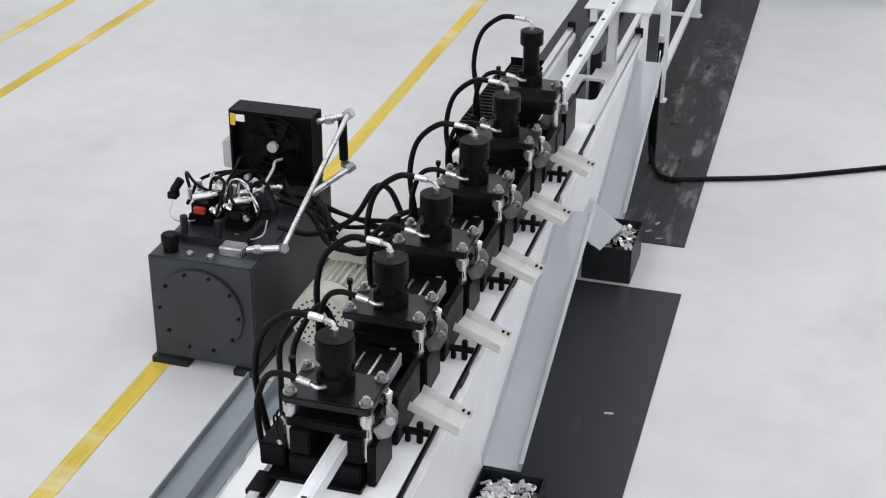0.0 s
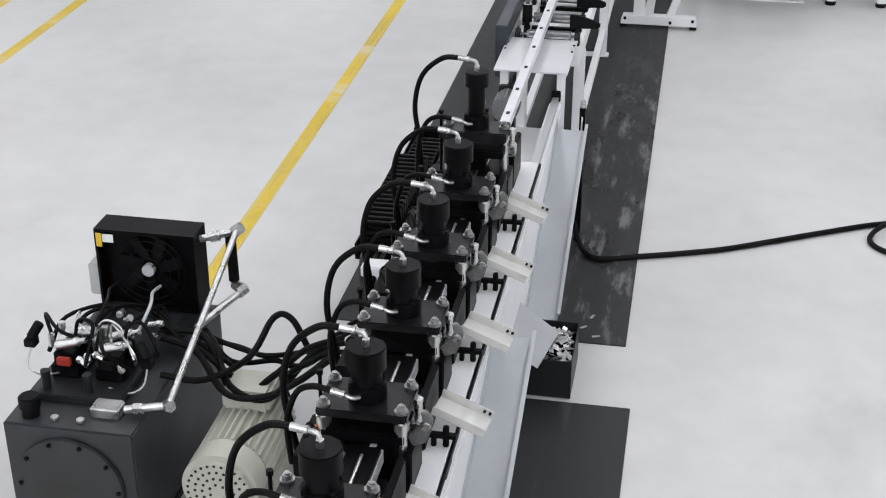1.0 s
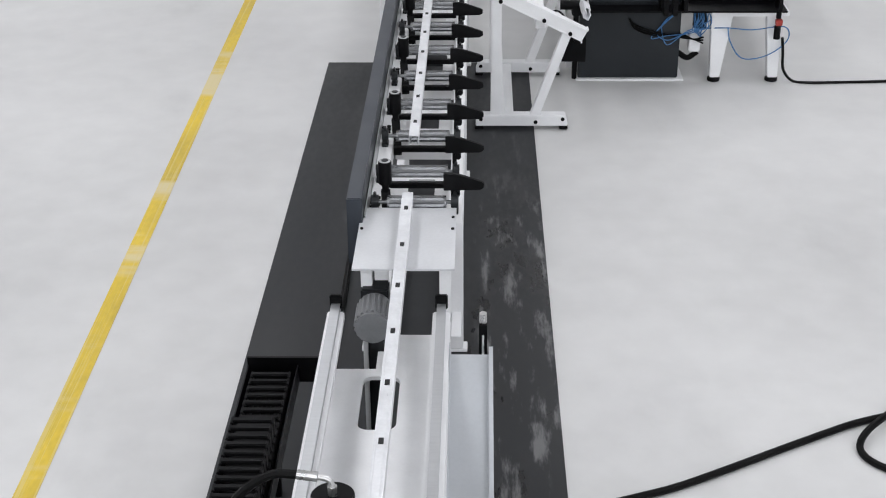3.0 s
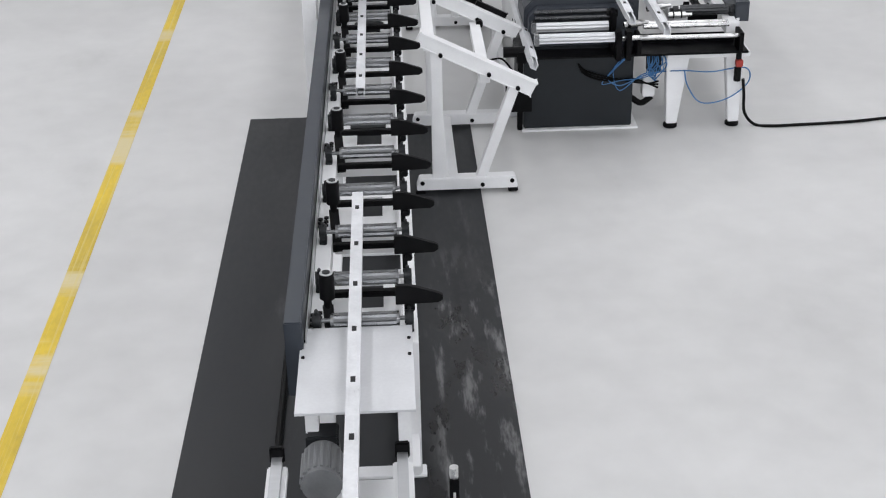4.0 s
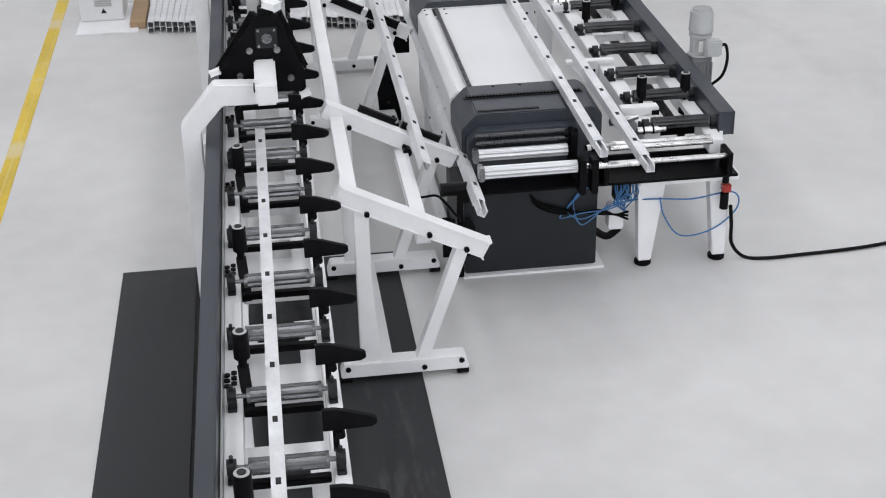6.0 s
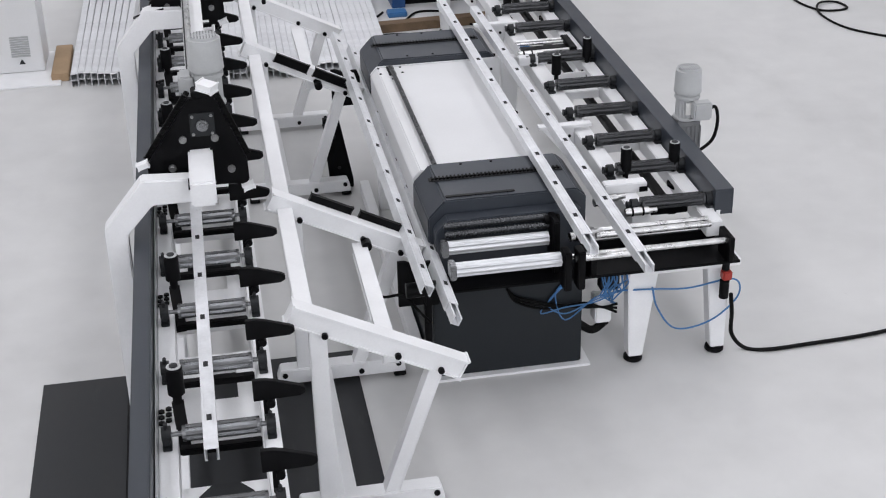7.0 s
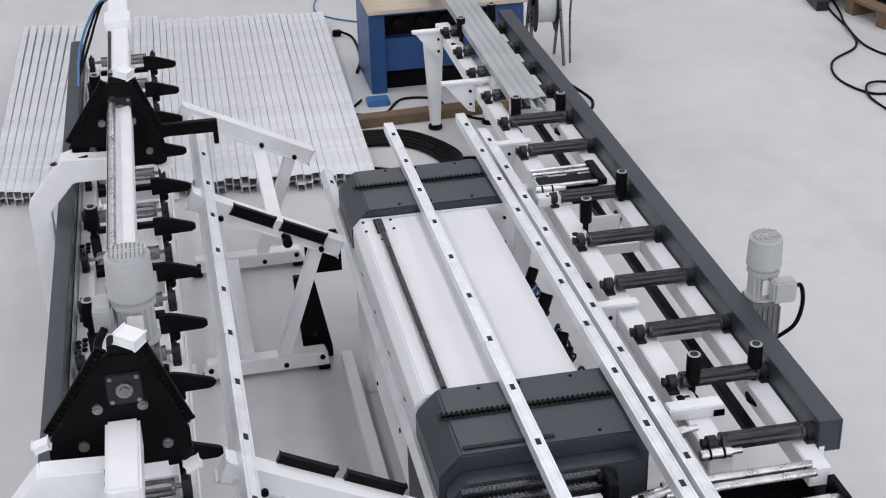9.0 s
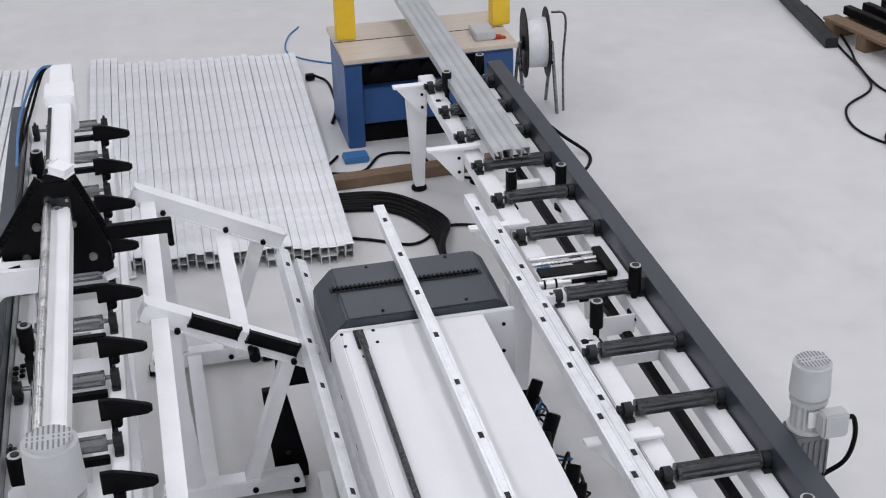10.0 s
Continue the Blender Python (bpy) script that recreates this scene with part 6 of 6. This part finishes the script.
# ---- steel profiles ----
def profile_bm(length, slots=True, w=0.041, h=0.041, th=0.0025):
    """Lipped channel, web upwards, along +y from 0, with two grooves in the closed web."""
    bm = B()
    e, lip = w / 2, 0.0075
    g = [(-0.0135, h), (-0.0135, h - 0.0018), (-0.0105, h - 0.0018), (-0.0105, h), (0.0105, h), (0.0105, h - 0.0018), (0.0135, h - 0.0018), (0.0135, h)]
    pts = [(-e, 0), (-e, h), *g, (e, h), (e, 0), (e - lip, 0), (e - lip, th), (e - th, th), (e - th, h - th), (-e + th, h - th), (-e + th, th), (-e + lip, th), (-e + lip, 0)]
    prism(bm, pts, "y", 0, length)
    return bm


def steel_profile(label, group, length=3.0):
    t = thing("steel_profile", (0, 0, 0), label, "steel profile", group)
    channel = part("channel", profile_bm(length), M_GALV, t)
    # dark chips on the closed web paint the shade of punched holes
    each("slot", [(0, 0.16 + 0.30 * i, 0.0412) for i in range(int(length / 0.30))], lambda q: box(q, -0.0075, 0.0075, -0.015, 0.015, 0, 0.0013), M_DARK, channel, "dark chip painted like a shaded punched hole")
    return t


P_A = steel_profile("galvanised slotted channel running over the rollers", "profiles on the line")
P_B = copy_thing(P_A, pose(0, 0, 0))
P_C = copy_thing(P_A, pose(0, 0, 0))
P_M1 = steel_profile("galvanised slotted channel lying across the stacking machine", "profiles on the stacking machine")
bm = profile_bm(3.0, False, 0.034, 0.034)
part("inner_channel", bm, M_GALV, P_M1, "nested inner channel open upwards", pose(0, -0.10, 0.037, 0, 180, 0))
P_M2 = copy_thing(P_M1, pose(0, 0, 0))
P_M3 = copy_thing(P_M1, pose(0, 0, 0))

# bundle leaving on the outfeed
BUNDLE = []
for i in range(4):
    o = thing("steel_profile", (1.98 + 0.0432 * i, 8.18, 0.677), "galvanised channel in a tight bundle on the outfeed rollers", "steel profile", "bundle on the outfeed")
    part("channel", profile_bm(3.2), M_ZINC, o)
    BUNDLE.append(o)

# stacks on the floor
rng = random.Random(21)
base = solid("steel_profile", profile_bm(2.9), M_GALV, "galvanised channel lying in a flat stack on the floor", "steel profile", "stack on the floor")
base.matrix_basis = pose(0.30, 9.08, 0.001, 0, 0, -0.7)
for i in range(-4, 26):
    for layer in range(2):
        if i == 0 and layer == 0:
            continue
        y0 = 9.20 if i < 0 else 9.08 - 0.006 * i
        copy_thing(base, pose(0.30 + 0.0425 * i + rng.uniform(-0.0008, 0.0008), y0 + rng.uniform(-0.03, 0.03), 0.001 + 0.0425 * layer, 0, 0, -0.7 - 0.045 * i))
for i in range(8):
    for layer in range(2):
        copy_thing(base, pose(-0.645 + 0.0425 * i, 9.19 + rng.uniform(-0.02, 0.02) - 0.008 * i, 0.001 + 0.0425 * layer, 0, 0, -0.5 - 0.25 * i))
bm = B()
box(bm, -0.80, -0.69, 9.3, 9.9, 0.0, 0.05, 0.004)
solid("cardboard_sheet", bm, M_CARD, "brown cardboard packing beside the stacked channels", "cardboard")


# ---- electrical cabinet ----
def electrical_cabinet():
    t = thing("electrical_cabinet", (-1.0, 9.6, 0), "tall white electrical cabinet with a ventilation grille", "electrical cabinet")
    bm = B()
    box(bm, -0.17, 0.26, -0.38, 0.30, 0.0, 0.012, 0.002)
    part("base_plate", bm, M_WHITE, t)
    bm = B()
    box(bm, -0.16, 0.15, -0.10, 0.25, 0.013, 1.75, 0.006)
    housing = part("housing", bm, M_WHITE2, t)
    each("grille_slat", [(0, 0, 0.12 + 0.016 * k) for k in range(9)], lambda q: box(q, -0.05, 0.07, -0.106, -0.101, 0, 0.01), M_MOTOR, housing)
    bm = B()
    prism(bm, [(-0.01, 0.07), (0.03, 0.07), (0.01, 0.105)], "y", -0.104, -0.101)
    part("warning_sign", bm, M_DGREY, t)


electrical_cabinet()


# ---- strapping table beyond the outfeed ----
def strapping_table():
    t = thing("strapping_table", (2.085, 10.55, 0), "blue strapping machine table with yellow posts", "strapping machine")
    bm = B()
    box(bm, -0.50, 0.49, -0.25, 0.30, 0.505, 0.53, 0.004)
    part("frame", bm, M_BLUE, t, "blue painted steel frame")
    for x0, x1 in ((-0.50, -0.40), (0.30, 0.49)):
        bm = B()
        box(bm, x0, x1, -0.25, 0.28, 0.0, 0.5045, 0.005)
        part("side_panel", bm, M_BLUE, t, "blue sheet-metal side panel")
    bm = B()
    box(bm, -0.399, 0.299, -0.215, 0.27, 0.13, 0.345, 0.005)
    part("tool_drawer", bm, M_BLUE, t)
    bm = B()
    box(bm, -0.51, 0.505, -0.30, 0.34, 0.531, 0.556, 0.003)
    part("worktop", bm, M_WOOD, t, "pale worktop")
    bm = B()
    box(bm, -0.512, 0.507, 0.02, 0.028, 0.5565, 0.558)
    part("worktop_joint", bm, M_DARK, t)
    bm = B()
    box(bm, -0.399, 0.299, -0.15, 0.25, 0.346, 0.504, 0.004)
    box(bm, -0.399, 0.299, -0.17, 0.25, 0.0, 0.10, 0.004)
    for k in range(4):
        cyl(bm, (-0.30 + 0.15 * k, -0.19, 0.43), (-0.30 + 0.15 * k, -0.15, 0.43), 0.04, 16)
    part("drive_unit", bm, M_BLACK, t)
    for x in (-0.433, 0.495):
        bm = B()
        box(bm, x - 0.056, x + 0.056, 0.045, 0.13, 0.557, 1.0, 0.006)
        part("post", bm, M_YELLOWP, t, "yellow upright post")
    bm = B()
    box(bm, 0.28, 0.40, -0.20, -0.02, 0.557, 0.605, 0.005)
    part("control_box", bm, M_MOTOR, t)
    bm = B()
    cyl(bm, (0.42, -0.18, 0.557), (0.42, -0.18, 0.575), 0.02, 12)
    box(bm, 0.38, 0.46, -0.2, -0.17, 0.557, 0.568, 0.002)
    part("clamp", bm, M_RED, t, "red clamp handles")
    bm = B()
    box(bm, -0.56, -0.42, -0.47, -0.36, 0.0, 0.035, 0.006)
    part("foot_switch", bm, M_BLUEHOSE, t, "small blue foot switch")


strapping_table()


def strap_spool():
    t = thing("strap_spool", (2.80, 10.62, 0), "white strapping coil on a black-flanged spool stand", "strapping spool")
    ax = Vector((1, -0.15, 0)).normalized()
    c = Vector((0, 0, 0.42))
    bm = B()
    cyl(bm, c - ax * 0.06, c + ax * 0.06, 0.15, 32)
    part("coil", bm, M_SPOOL, t, "white plastic strap coil")
    for s in (-1, 1):
        bm = B()
        cyl(bm, c + ax * 0.064 * s, c + ax * 0.07 * s, 0.21, 40)
        cyl(bm, c + ax * 0.07 * s, c + ax * 0.085 * s, 0.04, 20)
        part("flange", bm, M_BLACKP, t, "black spool flange")
    bm = B()
    for s in (-1, 1):
        p = c + ax * 0.10 * s
        cyl(bm, (p.x, p.y - 0.12, 0.0), p, 0.011, 10)
        cyl(bm, (p.x, p.y + 0.12, 0.0), p, 0.011, 10)
    cyl(bm, c - ax * 0.10, c + ax * 0.10, 0.012, 10)
    part("stand", bm, M_ROLL, t)
    bm = B()
    tube(bm, [(0.10, 0.0, 0.60), (0.17, -0.05, 0.58), (0.16, -0.05, 0.3), (0.15, -0.1, 0.0)], 0.008, 6)
    part("tensioner", bm, M_ROLL, t)


strap_spool()

bm = B()
box(bm, -0.5, 0.5, -0.05, 0.05, 0.0, 0.06, 0.004)
o = solid("wooden_beam", bm, M_BROWN, "brown wooden beam lying on the floor below the conveyor", "wooden beam")
o.matrix_basis = pose(1.85, 9.82, 0.0, 0, 0, 3)

bm = B()
box(bm, -0.03, 0.03, -0.02, 0.02, 0.002, 0.045, 0.006)
o = solid("power_plug", bm, M_BLACKP, "black power plug lying beside the stacked channels", "power plug")
o.matrix_basis = pose(1.53, 11.5, 0)


def floor_cable(pts, r, material, label, category="cable"):
    bm = B()
    tube(bm, [(x, y, r + 0.001 if z is None else z) for x, y, z in pts], r, 8, 8)
    return solid("floor_cable", bm, material, label, category)


floor_cable([(0.36, 1.0, 0.34), (0.365, 0.99, 0.16), (0.40, 0.88, 0.05), (0.49, 0.775, None), (0.70, 0.83, None), (0.95, 0.92, None), (1.15, 1.01, None), (1.62, 1.28, None), (1.87, 1.41, None), (2.1, 1.46, None), (2.25, 1.3, None), (2.1, 1.05, None), (1.88, 1.09, None), (1.80, 1.22, None), (1.9, 1.36, 0.045), (2.2, 1.6, None), (3.0, 1.7, None)], 0.014, M_RUBBER, "thick black power cable lying on the floor in a loop")
floor_cable([(2.235, 5.16, 0.30), (2.25, 5.17, 0.2), (2.27, 5.2, 0.08), (2.33, 5.19, None), (2.42, 5.155, None), (2.6, 5.16, None), (2.9, 5.18, None), (3.4, 5.25, None), (4.5, 5.3, None)], 0.009, M_RUBBER, "black supply cable running from the machine over the floor")
floor_cable([(-0.235, 1.0, 0.02), (-0.236, 2.4, 0.02), (-0.237, 3.4, 0.02), (-0.238, 4.5, 0.02), (-0.243, 5.5, 0.02), (-0.24, 5.9, None), (-0.232, 6.5, None)], 0.014, M_RUBBER, "black cable lying along the conveyor on the mat")
floor_cable([(5.25, 11.95, None), (5.18, 11.5, None), (5.06, 11.05, None), (4.98, 10.56, None), (4.87, 10.28, None), (4.60, 10.06, None), (4.49, 9.75, None), (4.57, 9.47, None), (4.765, 9.46, None), (4.76, 9.62, None), (4.605, 9.59, 0.02), (4.53, 9.35, None), (4.63, 8.97, None), (5.1, 8.6, None), (5.8, 8.5, None)], 0.008, M_RUBBER, "thin black cable in loose loops on the floor")
floor_cable([(5.27, 11.60, None), (5.10, 11.0, 0.02), (4.99, 10.66, 0.024), (4.95, 10.25, None), (5.1, 9.95, None), (5.6, 9.6, None)], 0.008, M_RUBBER, "thin black cable crossing the floor near the pallet")
for k in range(7):
    floor_cable([(1.2, 9.44 + 0.030 * k, None), (1.45, 9.47 + 0.032 * k, None), (1.68 + 0.006 * k, 9.37 + 0.034 * k, 0.014 + 0.006 * (k % 3)), (1.80 + 0.018 * k, 9.10 + 0.02 * k, None), (1.80, 8.8, 0.014 + 0.008 * k), (1.76, 8.2, 0.014 + 0.006 * k), (1.74, 7.4, 0.014 + 0.006 * k)], 0.013, M_RUBBER, "thick black hose in a curved bundle on the floor", "hose")
floor_cable([(1.5, 10.2, None), (1.4, 10.0, None), (1.6, 9.95, None), (1.75, 10.15, None), (1.95, 10.1, None), (2.0, 9.9, None), (2.15, 9.7, None), (2.3, 9.75, None)], 0.008, M_RUBBER, "black cable tangled below the strapping table")
floor_cable([(1.3, 9.2, None), (1.5, 9.1, None), (1.7, 9.0, None), (1.9, 9.15, None), (2.1, 9.1, None)], 0.008, M_RUBBER, "black cable on the floor by the stacked channels")
floor_cable([(1.56, 11.5, 0.03), (1.63, 11.4, None), (1.62, 11.0, None), (1.55, 10.7, None)], 0.009, M_RUBBER, "black cable of the power plug")
floor_cable([(1.6, 12.6, None), (1.5, 12.4, None), (1.45, 12.1, None), (1.55, 11.9, None), (1.8, 11.7, None)], 0.006, M_BLUEHOSE, "thin blue air tube on the floor")
floor_cable([(2.55, 9.9, 0.3), (2.75, 9.95, 0.1), (2.88, 9.8, None), (2.75, 9.6, None), (2.55, 9.7, 0.1), (2.5, 9.8, 0.3)], 0.010, M_RUBBER, "black cable hanging from the outfeed rail")


def pallet():
    t = thing("pallet", (5.70, 11.06, 0), "dark wooden pallet loaded with black bars", "pallet")
    t.matrix_basis = pose(5.70, 11.06, 0, 0, 0, 10)
    for y in (-0.35, 0.0, 0.35):
        bm = B()
        box(bm, -0.55, 0.55, y - 0.05, y + 0.05, 0.0, 0.10, 0.004)
        part("bearer", bm, M_BROWN, t)
    for k in range(6):
        bm = B()
        box(bm, -0.55 + 0.2 * k, -0.43 + 0.2 * k, -0.42, 0.42, 0.101, 0.122, 0.003)
        part("plank", bm, M_BROWN, t)
    for k in range(5):
        bm = B()
        box(bm, -0.4 + 0.16 * k, -0.34 + 0.16 * k, -0.38, 0.40, 0.123, 0.18, 0.004)
        part("bar", bm, M_BLACK, t)


pallet()
bm = B()
box(bm, -0.045, 0.045, -0.8, 0.8, 0.0, 0.07, 0.004)
o = solid("steel_bar", bm, M_DGREY, "dark square steel bar lying on the floor", "steel bar")
o.matrix_basis = pose(5.13, 11.87, 0, 0, 0, -8.5)


# ---- everything that moves ----
def motions():
    # the carriage rides with the strip, cuts, and runs back, every three seconds
    cycle = ((0.0, 0.0), (0.3, 0.02), (0.5, 0.11), (0.75, 0.34), (1.0, 0.58), (1.5, 1.07), (1.8, 1.34), (2.0, 1.42), (2.15, 1.32), (2.3, 1.07), (2.5, 0.67), (2.7, 0.28), (2.85, 0.08))
    ride = [(t + 3.0 * k, d) for k in range(4) for t, d in cycle if t + 3.0 * k <= 10.0]
    if ride[-1][0] < 10.0:
        ride.append((10.0, 0.58))
    walk(CARRIAGE, [(t, pose(BX, d, 0)) for t, d in ride])
    for p, y in zip(PRESSES, PRESS_Y):
        walk(p, [(t, pose(BX, y + d, 0)) for t, d in ride])
    zr, xl = 0.811, 0.10
    # (seconds, x, trailing end y, z, tilt)
    walk(P_A, [(t, pose(x, y, z, 0, r, 0)) for t, x, y, z, r in (
        (0, xl, -1.18, zr, 0), (2.0, xl, 0.80, zr, 0), (2.5, xl, 1.50, zr, 0), (3.8, xl, 3.45, zr, 0), (4.6, xl, 4.63, zr, 0), (4.9, xl, 4.98, zr, 0), (5.2, xl, 5.02, zr, 0),
        (5.5, 0.15, 5.0, 0.84, 0), (5.8, 0.45, 4.95, 0.855, 26), (6.1, 0.86, 4.86, 0.65, 26), (6.3, 0.885, 4.84, 0.635, 26), (6.9, 0.90, 4.84, 0.63, 26), (7.3, 0.935, 4.84, 0.61, 26), (7.6, 0.985, 4.84, 0.575, 26), (8.7, 0.985, 4.84, 0.575, 26),
        (9.2, 0.99, 4.84, 0.572, 26), (10.0, 0.99, 4.84, 0.572, 26))])
    walk(P_M1, [(t, pose(x, y, z, 0, r, 0)) for t, x, y, z, r in (
        (0, 0.99, 4.82, 0.555, 26), (6.3, 0.99, 4.82, 0.555, 26), (6.9, 0.99, 4.82, 0.555, 26), (7.5, 0.975, 4.82, 0.64, 8), (8.0, 1.055, 4.82, 0.80, 0),
        (8.5, 1.205, 4.82, 0.80, 0), (9.0, 1.29, 4.82, 0.775, 0), (10.0, 1.33, 4.82, 0.775, 0))])
    walk(P_M2, [(t, pose(x, 4.82, z)) for t, x, z in ((0, 1.51, 0.785), (8.0, 1.51, 0.785), (8.5, 1.55, 0.785), (9.0, 1.62, 0.785), (9.8, 1.70, 0.775), (10.0, 1.70, 0.775))])
    walk(P_M3, [(t, pose(x, 4.66, z)) for t, x, z in ((0, 1.665, 0.775), (8.5, 1.67, 0.775), (9.2, 1.70, 0.765), (9.8, 1.745, 0.75), (10.0, 1.75, 0.745))])
    walk(P_B, [(t, pose(x, y, z, 0, r, 0)) for t, x, y, z, r in (
        (0, xl, -4.22, zr, 0), (2.7, xl, -1.58, zr, 0), (5.0, xl, 0.72, zr, 0), (5.5, xl, 1.40, zr, 0), (7.0, xl, 3.70, zr, 0), (7.5, xl, 4.43, zr, 0), (7.8, xl, 4.80, zr, 0), (8.0, xl, 4.93, zr, 0), (8.4, xl, 4.96, zr, 0),
        (8.7, 0.25, 4.96, 0.86, 8), (9.0, 0.44, 4.94, 0.855, 26), (9.3, 0.72, 4.90, 0.735, 26), (9.5, 0.875, 4.86, 0.645, 26), (10.0, 0.925, 4.86, 0.62, 26))])
    walk(P_C, [(t, pose(xl, y, zr)) for t, y in ((0, -7.22), (5.0, -2.28), (8.0, 0.72), (8.5, 1.40), (10.0, 3.65))])
    # the bundle waits on the outfeed and moves on at the end
    for i, o in enumerate(BUNDLE):
        walk(o, [(t, pose(1.98 + 0.0432 * i + 0.012 * (y - 8.18), y + 0.012 * (i % 2), 0.677, 0, 0, -0.7)) for t, y in ((0, 8.18), (8.0, 8.18), (9.4, 8.18), (9.7, 8.26), (10.0, 8.42))])
    walk(FORK_A, [(t, pose(x, 5.18, z)) for t, x, z in ((0, 0.935, 0.14), (6.6, 0.935, 0.14), (7.0, 0.90, 0.40), (7.5, 0.83, 0.62), (8.0, 0.862, 0.81), (8.25, 0.93, 0.72), (8.5, 0.935, 0.24), (8.8, 0.935, 0.14), (10.0, 0.935, 0.14))])
    walk(FORK_B, [(t, pose(x, 7.208, z)) for t, x, z in ((0, 0.87, 0.43), (6.6, 0.87, 0.43), (7.0, 0.87, 0.48), (7.5, 0.845, 0.60), (8.0, 0.91, 0.71), (8.25, 0.90, 0.66), (8.5, 0.875, 0.46), (8.8, 0.87, 0.43), (10.0, 0.87, 0.43))])


motions()
